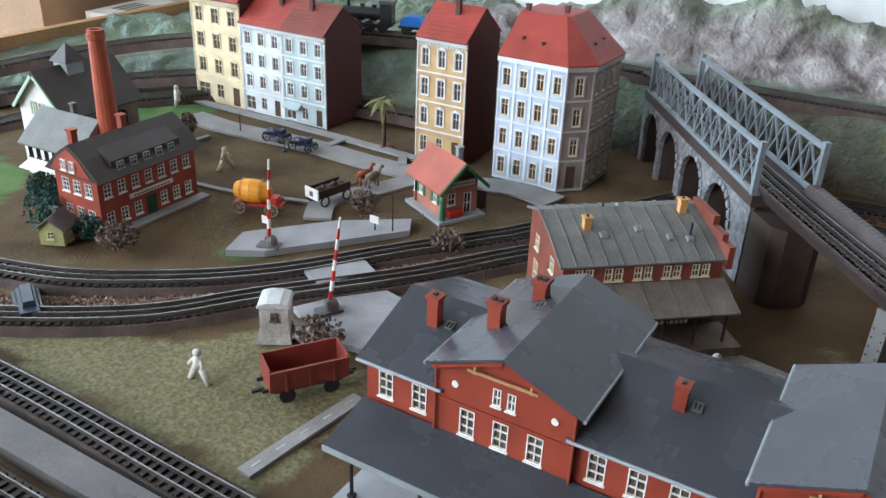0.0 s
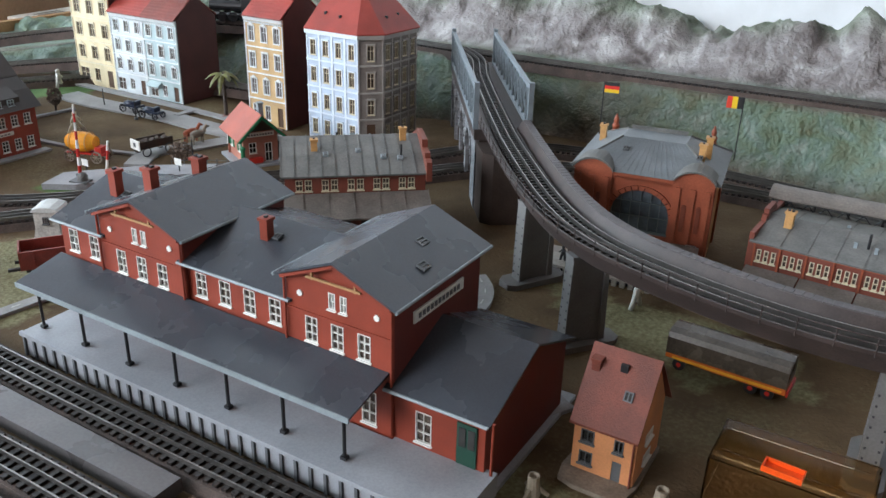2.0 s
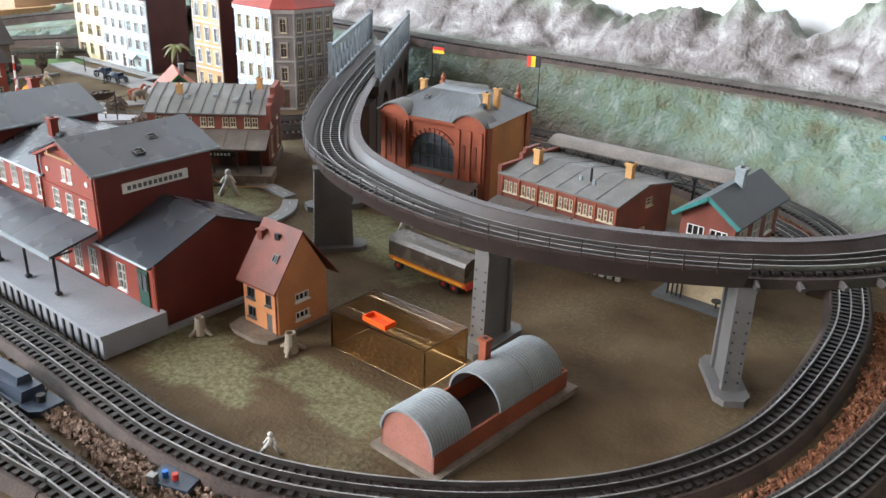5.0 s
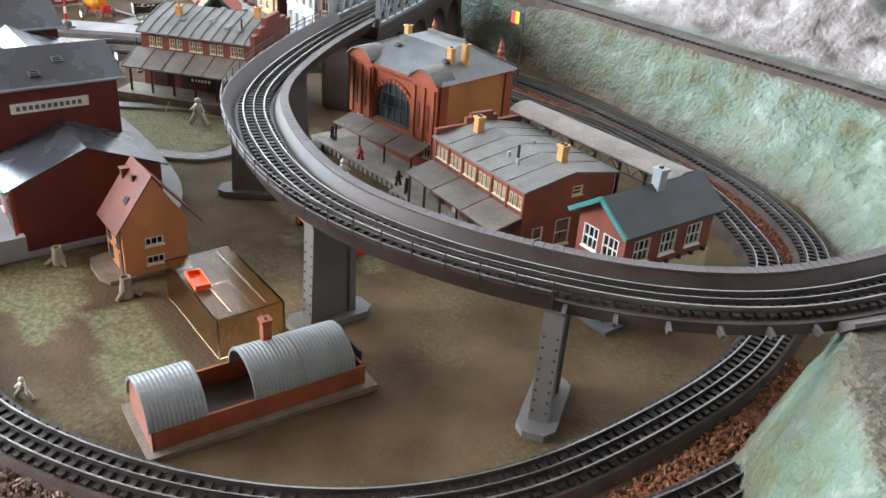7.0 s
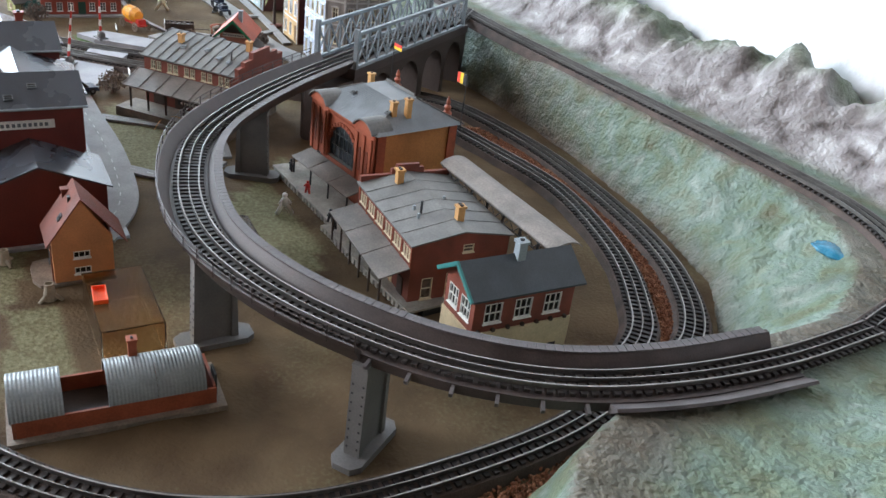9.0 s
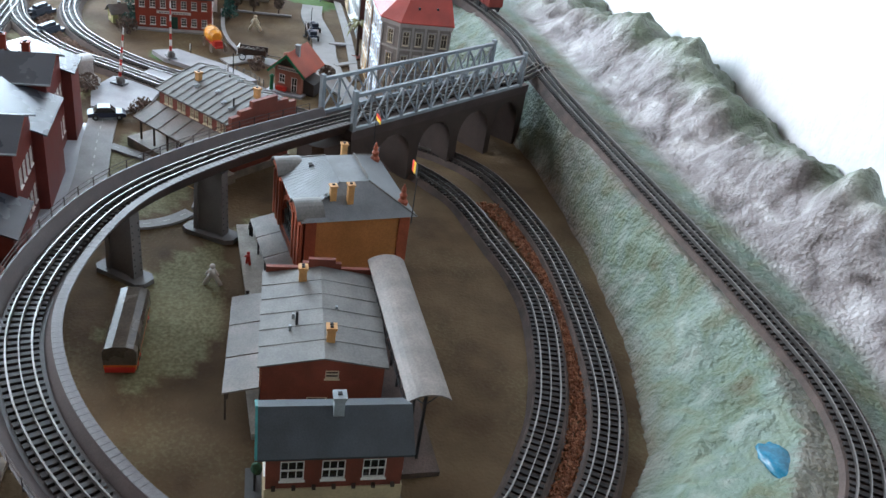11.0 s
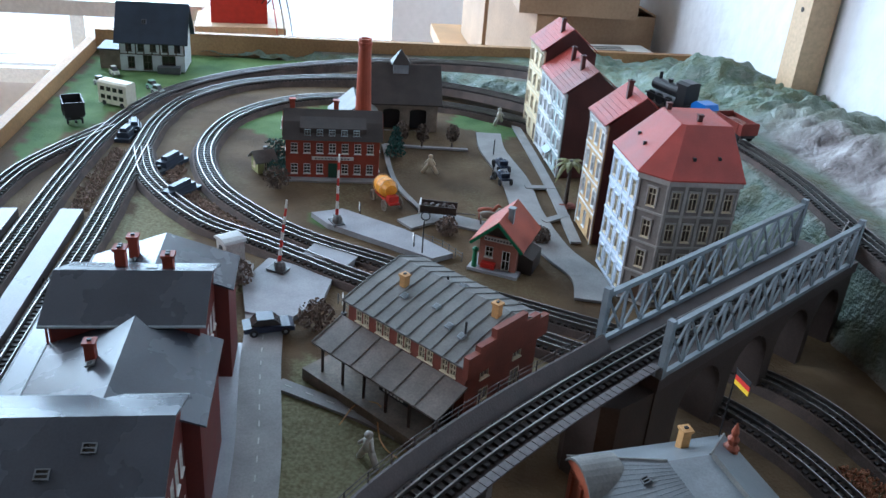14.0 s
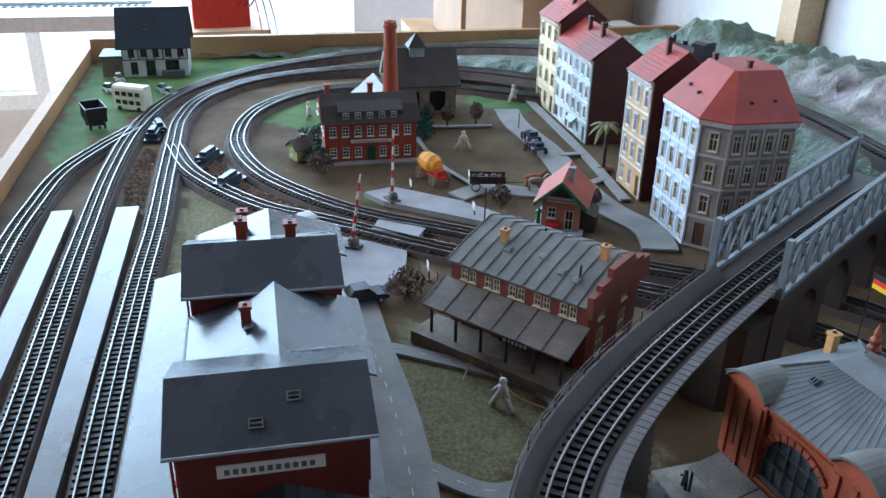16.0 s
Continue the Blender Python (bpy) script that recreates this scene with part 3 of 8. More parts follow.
track("second_track", [(0.488, 0.605, 0.002), (0.485, 0.565, 0.002), (0.474, 0.50, 0.002), (0.452, 0.44, 0.002), (0.415, 0.383, 0.002), (0.365, 0.335, 0.002), (0.30, 0.306, 0.002), (0.23, 0.299, 0.002), (0.12, 0.299, 0.002), (-0.024, 0.300, 0.002), (-0.157, 0.298, 0.002), (-0.279, 0.297, 0.002), (-0.434, 0.298, 0.002), (-0.575, 0.309, 0.002), (-0.70, 0.342, 0.002), (-0.79, 0.405, 0.002), (-0.838, 0.49, 0.006), (-0.845, 0.594, 0.016), (-0.815, 0.70, 0.028), (-0.745, 0.80, 0.042), (-0.64, 0.87, 0.055), (-0.531, 0.915, 0.064)], "three-rail track climbing round the far end")
track("third_track", [(0.23, 0.2985, 0.0025), (0.17, 0.289, 0.0025), (0.11, 0.272, 0.002), (0.03, 0.254, 0.002), (-0.10, 0.246, 0.002), (-0.268, 0.241, 0.002), (-0.36, 0.245, 0.002), (-0.441, 0.254, 0.002), (-0.51, 0.278, 0.002), (-0.575, 0.308, 0.0025)], "three-rail siding along the edge of the layout")
VIA = [(-0.20, 0.968), (-0.155, 0.925), (-0.11, 0.852), (-0.0165, 0.7175), (0.04, 0.643), (0.085, 0.588), (0.125, 0.553), (0.17, 0.532), (0.23, 0.517), (0.285, 0.515), (0.34, 0.529), (0.39, 0.556), (0.432, 0.595), (0.463, 0.642), (0.482, 0.697), (0.491, 0.765), (0.488, 0.841), (0.468, 0.908), (0.425, 0.955), (0.36, 0.979), (0.28, 0.981), (0.17, 0.976), (0.0, 0.967), (-0.11, 0.963), (-0.20, 0.963), (-0.31, 0.966), (-0.437, 0.948), (-0.531, 0.915)]
VZ = 0.0655


def shifted(pts):
    """The viaduct's narrower track lies a little towards the inside of the curve."""
    out = []
    for k, p in enumerate(pts):
        a, b = Vector(pts[max(k - 1, 0)]), Vector(pts[min(k + 1, len(pts) - 1)])
        t = (b - a).normalized()
        d = -0.0035 * step(0.03, 0.12, p[0]) + 0.0055 * step(0.37, 0.45, p[0]) - 0.002 * step(0.48, 0.489, p[0])
        h = -0.0025 * step(0.03, 0.12, p[0]) * (1 - step(0.46, 0.488, p[0]))
        out.append((p[0] + t.y * d, p[1] - t.x * d, VZ + h))
    return out


VIA_TRACK = shifted(VIA[:17])
via_path = track("viaduct_track", VIA_TRACK, "three-rail track on the curved viaduct", bed=False, gauge=0.0128, pitch=0.0052)
track("mountain_track", [(x, y, VZ) for x, y in VIA[16:]], "three-rail track at the foot of the rocks")


# ---- viaduct ----
def viaduct():
    e = thing("viaduct", "curved grey-brown plastic viaduct, trough-shaped, with a thin railing", "viaduct")
    path = smooth_path(VIA_TRACK[3:16], 0.005)
    n = len(path)
    k = min(i for i in range(n) if path[i].x > 0.405)
    kb = min(i for i in range(n) if path[i].x > 0.4 and path[i].y > 0.652)
    part("deck", sweep(bm_new(), path, [(-0.0125, -0.004), (0.0125, -0.004), (0.013, 0.0016), (-0.013, 0.0016)]), M_viaduct, e)
    # flared inner side along the whole curve, outer side only up to the last pier
    part("inner_parapet", sweep(bm_new(), path, [(-0.0128, -0.0035), (-0.0118, 0.0018), (-0.0165, 0.0088), (-0.0192, 0.0088), (-0.0192, 0.0068)]), M_viaduct, e)
    part("outer_parapet", sweep(bm_new(), path[:k], [(0.0128, -0.0035), (0.0192, 0.0068), (0.0198, 0.0092), (0.0184, 0.0092), (0.0118, 0.0018)]), M_viaduct, e)
    part("end_parapet", sweep(bm_new(), path[kb:], [(0.0132, -0.003), (0.0145, -0.004), (0.0225, 0.0035), (0.0215, 0.005), (0.0132, 0.001)]), M_plank, e, "pale grey end board")

    def across(i, side, off):
        t = (path[min(i + 1, n - 1)] - path[max(i - 1, 0)]).normalized()
        return path[i] + Vector((t.y, -t.x, 0)) * side * off, math.atan2(t.y, t.x)
    # planks of the walkway on the inner side
    me = bpy.data.meshes.new("plank")
    bm = box(bm_new(), -0.0022, -0.0028, 0, 0.0022, 0.0028, 0.0009)
    bm.to_mesh(me)
    bm.free()
    me.materials.append(M_plank)
    for i in range(1, n - 1):
        c, a = across(i, -1, 0.0188)
        o = new("plank", me)
        o.parent = e
        o.matrix_basis = Matrix.Translation(c + Vector((0, 0, 0.0087))) @ Matrix.Rotation(a, 4, "Z")
    # thin railing on the outer edge
    rail, prev = bm_new(), None
    for i in range(3, k, 3):
        c, a = across(i, 1, 0.0195)
        part("railing_post", tube(bm_new(), c + Vector((0, 0, 0.006)), c + Vector((0, 0, 0.0155)), 0.0004, k=4), M_viaduct, e)
        if prev is not None:
            for h in (0.0125, 0.0155):
                tube(rail, prev + Vector((0, 0, h)), c + Vector((0, 0, h)), 0.0003, k=4)
        prev = c
    part("railing", rail, M_viaduct, e)
    # bare brackets where the outer side is missing
    for i in range(k, kb - 1, 4):
        c, a = across(i, 1, 0.0125)
        m = Matrix.Translation(c) @ Matrix.Rotation(a, 4, "Z")
        part("bracket", solid_moved([(0.0, -0.003), (0.0, 0.001), (-0.006, -0.0005), (-0.005, -0.003)], 0.0009, m), M_plank, e, "pale broken bracket")
    return path


def solid_moved(pts, t, m):
    bm = bm_new()
    a = [bm.verts.new(m @ Vector((-t, y, z))) for y, z in pts]
    b = [bm.verts.new(m @ Vector((t, y, z))) for y, z in pts]
    bm.faces.new(a)
    bm.faces.new(b[::-1])
    for i in range(len(pts)):
        q = (i + 1) % len(pts)
        bm.faces.new((a[q], a[i], b[i], b[q]))
    return bm


M_plank = mat("grey_walkway_plank", (0.105, 0.092, 0.092), 0.5, 0.2, 60, 900, 0.2, island=0.12)
deck_path = viaduct()


def pier(x, y, rz):
    e = thing("viaduct_pier", "grey riveted viaduct pier on a wide footplate", "pier", R(x, y, 0, rz), group="viaduct piers")
    bm = bm_new()
    solid(bm, [(-0.023, -0.005), (-0.018, -0.009), (0.018, -0.009), (0.023, -0.005), (0.023, 0.005), (0.018, 0.009), (-0.018, 0.009), (-0.023, 0.005)], -0.002, 0.003, "z")
    part("footplate", bm, M_pier, e)
    part("web", box(bm_new(), -0.0095, -0.003, 0.003, 0.0095, 0.003, 0.0575), M_pier, e)
    for s in (-1, 1):
        bm = bm_new()
        solid(bm, [(s * 0.0095, 0.003), (s * 0.0135, 0.003), (s * 0.0120, 0.0575), (s * 0.0095, 0.0575)], -0.0045, 0.0045, "y")
        f = part("flange", bm, M_pier, e)
        bm = bm_new()
        for i in range(8):
            z = 0.008 + i * 0.0056
            for q in (-0.003, 0.003):
                x1 = s * (0.0135 - 0.0015 * (z - 0.004) / 0.0475)
                box(bm, x1 - 0.0004, q - 0.0005, z - 0.0005, x1 + 0.0004, q + 0.0005, z + 0.0005)
        part("rivet_strip", bm, M_dark, f)
    part("cap", box(bm_new(), -0.0125, -0.0045, 0.0575, 0.0125, 0.0045, 0.0592), M_pier, e)
    return e


for px, py, pa in ((0.066, 0.612, 60), (0.127, 0.552, 52), (0.288, 0.519, 91), (0.405, 0.566, 125)):
    pier(px, py, pa)

# stone arch bridge under the trusses
UX, UY = -0.574, 0.819
BR = math.degrees(math.atan2(UY, UX))


def arch_bridge():
    e = thing("arch_bridge", "grey stone arch bridge with dark brown abutment", "bridge", R(-0.0165, 0.7175, 0, BR))
    L, top = 0.25, 0.0585
    holes = [(0.030, 0.046), (0.088, 0.046), (0.146, 0.046), (0.20, 0.04)]
    for s, y0 in ((-1, -0.021), (1, 0.018)):
        bm = bm_new()
        xs = 0.0
        for x, w in holes:
            box(bm, xs, y0, -0.002, x, y0 + 0.003, top)
            pts = [(x, top), (x, 0.028)] + [(x + w / 2 - w / 2 * math.cos(a), 0.028 + 0.024 * math.sin(a)) for a in (math.pi * k / 12 for k in range(1, 12))] + [(x + w, 0.028), (x + w, top)]
            for k in range(1, len(pts) - 2):
                p, q = pts[k], pts[k + 1]
                if q[0] > p[0] + 1e-6:
                    solid(bm, [p, q, (q[0], top), (p[0], top)], y0, y0 + 0.003, "y")
            xs = x + w
        box(bm, xs, y0, -0.002, L, y0 + 0.003, top)
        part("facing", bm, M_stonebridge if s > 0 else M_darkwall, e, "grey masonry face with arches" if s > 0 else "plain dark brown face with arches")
        # voussoirs round each arch of the stone face
        for x, w in holes if s > 0 else ():
            for k in range(11):
                bm = bm_new()
                a0, a1 = math.pi * k / 11 + 0.03, math.pi * (k + 1) / 11 - 0.03
                def at(a, r0):
                    return (x + w / 2 - (w / 2 + r0) * math.cos(a), 0.028 + (0.024 + r0) * math.sin(a))
                solid(bm, [at(a0, 0), at(a1, 0), at(a1, 0.005), at(a0, 0.005)], y0 + 0.002, y0 + 0.0042, "y")
                part("arch_stone", bm, M_stonebridge, e)
    bm = bm_new()
    xs = 0.0
    for x, w in holes:
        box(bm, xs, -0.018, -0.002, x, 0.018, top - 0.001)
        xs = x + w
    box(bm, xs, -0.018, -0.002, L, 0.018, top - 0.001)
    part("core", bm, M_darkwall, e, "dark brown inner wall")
    part("slab", box(bm_new(), -0.002, -0.0225, top, L, 0.0225, VZ + 0.0016), M_viaduct, e)
    bm = bm_new()
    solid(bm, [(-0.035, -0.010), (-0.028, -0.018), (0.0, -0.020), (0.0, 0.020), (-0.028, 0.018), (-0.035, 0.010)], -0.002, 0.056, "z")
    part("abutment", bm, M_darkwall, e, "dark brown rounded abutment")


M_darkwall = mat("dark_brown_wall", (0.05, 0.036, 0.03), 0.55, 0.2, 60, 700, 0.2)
arch_bridge()


def truss(offset, label):
    e = thing("truss_girder", label, "girder", R(-0.0165, 0.7175, VZ, BR) @ R(0, offset, 0), group="bridge girders")
    L, h, n = 0.235, 0.036, 12
    b = 0.0011
    part("bottom_chord", box(bm_new(), 0, -0.0014, 0.0017, L, 0.0014, 0.0047), M_truss, e)
    part("top_chord", box(bm_new(), 0.0, -0.0016, h - 0.003, L, 0.0016, h), M_truss, e)
    for x in (0.0, L):
        part("end_post", box(bm_new(), x - 0.002, -0.002, 0.0016, x + 0.002, 0.002, h + 0.003), M_truss, e)
    for i in range(n):
        x0, x1 = L * i / n, L * (i + 1) / n
        if i:
            part("upright", box(bm_new(), x0 - b / 2, -0.0009, 0.0047, x0 + b / 2, 0.0009, h - 0.003), M_truss, e)
        for a, c in (((x0, 0.004), (x1, h - 0.002)), ((x0, h - 0.002), (x1, 0.004))):
            d = Vector((c[0] - a[0], 0, c[1] - a[1]))
            m = Matrix.Translation((a[0], 0, a[1])) @ Matrix.Rotation(-math.atan2(d.z, d.x), 4, "Y")
            part("diagonal", box(bm_new(), 0, -0.0007, -b / 2, d.length, 0.0007, b / 2, m), M_truss, e)
    return e


truss(0.0215, "blue-grey lattice girder along the bridge")
truss(-0.0215, "blue-grey lattice girder along the bridge")


# ---- building helpers ----
def shell(e, w, d, h, mats, holes=(), th=0.0012, win=None, names=("front", "right", "back", "left")):
    """Four walls; holes is a list of lists of (x, z, w, h, rise) for front, right, back and left; win gives frame, pane and bars."""
    ms = (Matrix(), R(w, th, 0, 90), R(w, d, 0, 180), R(0, d - th, 0, 270))
    ls = (w, d - 2 * th, w, d - 2 * th)
    for i in range(4):
        hs = holes[i] if i < len(holes) else []
        m = mats[min(i, len(mats) - 1)]
        wl = part("wall", wall_panel(bm_new(), ms[i], ls[i], h, th, hs), m, e)
        for q in hs:
            fm, pm, bv, bh = win[:4]
            window(e, ms[i] @ R(q[0], th * 0.35, q[1]), q[2], q[3], fm, pm, bv, bh)


def gable(e, w, d, h, rise, mat_, over, th, roofmat, along="x", ends=None, name="roof"):
    """Two roof slabs with overhang and the gable triangles under them."""
    if along == "x":
        k = rise / (d / 2)
        for s in (0, 1):
            ya, yb = (-over, d / 2) if s == 0 else (d + over, d / 2)
            za = h - k * over
            bm = bm_new()
            solid(bm, [(ya, za), (yb, h + rise), (yb, h + rise + th), (ya, za + th)], -over, w + over, "x")
            part(name, bm, roofmat, e)
        for x in (0, w):
            part("gable_wall", solid(bm_new(), [(0, h), (d, h), (d / 2, h + rise)], x - (0.0012 if x else 0), x + (0 if x else 0.0012), "x"), ends or mat_, e)
    else:
        k = rise / (w / 2)
        for s in (0, 1):
            xa, xb = (-over, w / 2) if s == 0 else (w + over, w / 2)
            za = h - k * over
            part(name, solid(bm_new(), [(xa, za), (xb, h + rise), (xb, h + rise + th), (xa, za + th)], -over, d + over, "y"), roofmat, e)
        for y in (0, d):
            part("gable_wall", solid(bm_new(), [(0, h), (w, h), (w / 2, h + rise)], y - (0.0012 if y else 0), y + (0 if y else 0.0012), "y"), ends or mat_, e)


def chimney(e, x, y, z0, z1, w, m, pots=0, cap=True):
    c = part("chimney", box(bm_new(), x - w / 2, y - w / 2, z0, x + w / 2, y + w / 2, z1), m, e)
    if cap:
        part("chimney_cap", box(bm_new(), x - w * 0.65, y - w * 0.65, z1, x + w * 0.65, y + w * 0.65, z1 + w * 0.3), m, c)
    for i in range(pots):
        q = x + (i - (pots - 1) / 2) * w * 0.5
        part("chimney_pot", box(bm_new(), q - w * 0.16, y - w * 0.2, z1 + w * 0.3, q + w * 0.16, y + w * 0.2, z1 + w * 0.5), M_dark, c)


def skylight(e, m, w=0.005, h=0.006):
    f = bm_new()
    for q in ((0, 0, w, 0.0006), (0, h - 0.0006, w, h), (0, 0.0006, 0.0006, h - 0.0006), (w - 0.0006, 0.0006, w, h - 0.0006), (w / 2 - 0.0003, 0.0006, w / 2 + 0.0003, h - 0.0006)):
        box(f, q[0], q[1], 0, q[2], q[3], 0.0012, m)
    k = part("skylight", f, M_darkgrey, e)
    part("pane", box(bm_new(), 0.0006, 0.0006, 0.0002, w - 0.0006, h - 0.0006, 0.0007, m), M_glass, k)


def bars(m, n, w, h, material, parent):
    bm = bm_new()
    for i in range(n):
        x0 = -w / 2 + w * i / n
        box(bm, x0, -h / 2, 0, x0 + w / n * 0.62, h / 2, 0.0003, m)
    return part("lettering", bm, material, parent)


GLZ = (M_white, M_curtain, 1, (0.35, 0.65))


# ---- station by the main track ----
def station():
    e = thing("station_building", "red brick station with two gabled blocks and anthracite roofs", "station", R(0, 0.43, 0))
    Y = -0.43

    def block(x0, x1, sign=False):
        b = new("gabled_block")
        b.parent, b.matrix_basis = e, R(x0, 0.4 + Y, 0)
        w, d, h = x1 - x0, 0.078, 0.083
        hs = [(w * (0.24 + 0.25 * i) - 0.0036, 0.0495, 0.0072, 0.0135, 0.002) for i in range(3)] + [(w / 2 - 0.0052 + 0.0066 * i, 0.0705, 0.0038, 0.0085, 0.001) for i in range(2)]
        hs += [(w * (0.22 + 0.28 * i) - 0.0042, 0.016, 0.0084, 0.018, 0.0022) for i in range(3)]
        back = [(w * (0.2 + 0.2 * i), z, 0.007, 0.015, 0.002) for i in range(4) for z in (0.014, 0.046)]
        part("wall", wall_panel(bm_new(), Matrix(), w, h, 0.0012, hs), M_brick, b, "bright red brick front")
        for q in hs:
            window(b, R(q[0], 0.0005, q[1]), q[2], q[3], M_white, M_curtain, 1, (0.34, 0.67) if q[3] > 0.012 else (0.5,))
        # back and sides face away from the windows; their shade is painted in
        part("wall", wall_panel(bm_new(), R(w, d, 0, 180), w, h, 0.0012, back), M_shadedbrick, b)
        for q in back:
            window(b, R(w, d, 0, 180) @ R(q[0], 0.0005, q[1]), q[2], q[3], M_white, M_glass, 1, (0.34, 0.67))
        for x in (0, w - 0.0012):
            part("wall", box(bm_new(), x, 0.0012, 0, x + 0.0012, d - 0.0012, h), M_shadedbrick, b, "plain red side wall")
        gable(b, w, d, h, 0.0125, M_brick, 0.004, 0.0013, M_roof, "y")
        part("string_course", box(bm_new(), -0.0006, -0.0008, 0.0642, w + 0.0006, -0.0001, 0.0655), M_brick, b)
        for s in (0.14, 0.86):
            part("roundel", tube(bm_new(), (w * s, -0.0006, 0.074), (w * s, 0.0004, 0.074), 0.0016, k=12), M_white, b)
        for s in (-1, 1):
            m = Matrix.Translation((w / 2, -0.003, h + 0.012)) @ Matrix.Rotation(s * math.atan2(0.0125, w / 2), 4, "Y")
            part("bargeboard", box(bm_new(), 0 if s > 0 else -w * 0.555, -0.0006, -0.0016, w * 0.555 if s > 0 else 0, 0.0006, 0.0, m), M_brick, b)
            part("rafter_tie", box(bm_new(), w / 2 + s * w * 0.2 - 0.0005, -0.0034, h + 0.0015, w / 2 + s * w * 0.2 + 0.0005, -0.0024, h + 0.0065), M_wood, b)
        part("tie_beam", box(bm_new(), w * 0.25, -0.0036, h + 0.002, w * 0.75, -0.0026, h + 0.003), M_wood, b)
        for x in (0.0, w):
            part("downpipe", tube(bm_new(), (x, -0.0012, 0.015), (x, -0.0012, h - 0.001), 0.0007, k=6), M_brick, b)
        for s in (-1, 1):
            x = w / 2 + s * (w / 2 + 0.0042)
            part("gutter", tube(bm_new(), (x, -0.004, h - 0.0012), (x, d + 0.004, h - 0.0012), 0.0009, k=6), M_zinc, b)
        return b, w, d, h
    b1, w, d, h = block(-0.0965, -0.0335)
    chimney(b1, 0.012, 0.028, 0.084, 0.1, 0.006, M_brick, 2)
    chimney(b1, 0.020, 0.056, 0.086, 0.1, 0.006, M_brick, 2)
    sl = Matrix.Rotation(-math.atan2(0.011, 0.0315), 4, "Y")
    skylight(b1, Matrix.Translation((0.0215, 0.044, 0.092)) @ sl)
    b2, w, d, h = block(0.0355, 0.0965, True)
    sr = Matrix.Rotation(math.atan2(0.011, 0.0305), 4, "Y")
    skylight(b2, Matrix.Translation((0.042, 0.046, 0.0915)) @ sr)
    skylight(b2, Matrix.Translation((0.053, 0.030, 0.0877)) @ sr)
    sg = part("sign", box(bm_new(), w, 0.016, 0.0665, w + 0.001, 0.060, 0.0725), M_paper, b2, "white station name board")
    bars(Matrix.Translation((w + 0.0011, 0.038, 0.0695)) @ pose(0, 0, 0, 90, 0, 90), 11, 0.038, 0.0026, M_darkgrey, sg)

    def low(x0, x1, y0, y1, h, rise, fh, rh=(), name="wing", ridge=None):
        g = new(name)
        g.parent, g.matrix_basis = e, R(x0, y0 + Y, 0)
        w, d = x1 - x0, y1 - y0
        # only the front keeps full red, the other walls carry painted shade
        shell(g, w, d, h, (M_brick, M_shadedbrick), (fh, rh), win=(M_white, M_curtain, 1, (0.34, 0.67)))
        gable(g, w, d, h, rise, M_shadedbrick, 0.0035, 0.0012, M_roof, "x")
        part("gutter", tube(bm_new(), (-0.003, -0.0042, h - 0.0006), (w + 0.003, -0.0042, h - 0.0006), 0.0008, k=6), M_zinc, g)
        return g
    mid = low(-0.0333, 0.0353, 0.4025, 0.4865, 0.069, 0.015, [(0.0055 + 0.0165 * i, z, 0.0075, h, 0.0015) for i in range(4) for z, h in ((0.016, 0.02), (0.0505, 0.0135))], name="middle_wing")
    chimney(mid, 0.031, 0.027, 0.074, 0.0895, 0.005, M_brick, 1)
    skylight(mid, Matrix.Translation((0.0355, 0.026, 0.0802)) @ Matrix.Rotation(math.atan2(0.015, 0.042), 4, "X"), 0.004, 0.0045)
    left = low(-0.1345, -0.0967, 0.4025, 0.4865, 0.069, 0.015, [(0.0065 + 0.0175 * i, z, 0.0075, h, 0.0015) for i in range(2) for z, h in ((0.016, 0.02), (0.0505, 0.0135))], name="side_wing")
    chimney(left, 0.019, 0.026, 0.076, 0.0925, 0.0055, M_brick, 1)
    skylight(left, Matrix.Translation((0.025, 0.024, 0.0795)) @ Matrix.Rotation(math.atan2(0.015, 0.042), 4, "X"), 0.004, 0.0045)
    right = low(0.0967, 0.1445, 0.4005, 0.4845, 0.0415, 0.017, [(0.012, 0.0165, 0.0085, 0.0165, 0.0)], name="side_wing")
    dr = part("door", box(bm_new(), 0.034, -0.0009, 0.0142, 0.044, -0.0001, 0.036), M_greendoor, right, "dark green double door")
    for i in range(2):
        part("door_panel", box(bm_new(), 0.0352 + i * 0.0046, -0.0013, 0.024, 0.0386 + i * 0.0046, -0.0009, 0.034), M_glass, dr)
    part("downpipe", tube(bm_new(), (0.052, -0.0012, 0.015), (0.052, -0.0012, 0.042), 0.0008, k=6), M_brick, right)
    part("base_plate", box(bm_new(), -0.137, 0.398 + Y, -0.001, 0.148, 0.497 + Y, 0.0016), M_platform, e)
    # canopy over the platform
    c = new("canopy")
    c.parent = e
    part("canopy_roof", solid(bm_new(), [(0.370 + Y, 0.0398), (0.4 + Y, 0.0468), (0.4 + Y, 0.048), (0.370 + Y, 0.041)], -0.135, 0.0945, "x"), M_roof, c, "flat anthracite canopy roof")
    part("fascia", box(bm_new(), -0.135, 0.3692 + Y, 0.0383, 0.0945, 0.3699 + Y, 0.0411), M_zinc, c)
    for i in range(7):
        x = 0.088 - 0.0352 * i
        p = part("canopy_post", tube(bm_new(), (x, 0.3745 + Y, 0.0145), (x, 0.3745 + Y, 0.0405), 0.0009, k=8), M_dark, c)
        part("post_foot", box(bm_new(), x - 0.0015, 0.373 + Y, 0.0141, x + 0.0015, 0.376 + Y, 0.0158), M_dark, p)
        part("post_bracket", box(bm_new(), x - 0.0004, 0.375 + Y, 0.0372, x + 0.0004, 0.386 + Y, 0.0382), M_dark, p)


M_greendoor = flat("dark_green_paint", (0.015, 0.06, 0.04), 0.45)
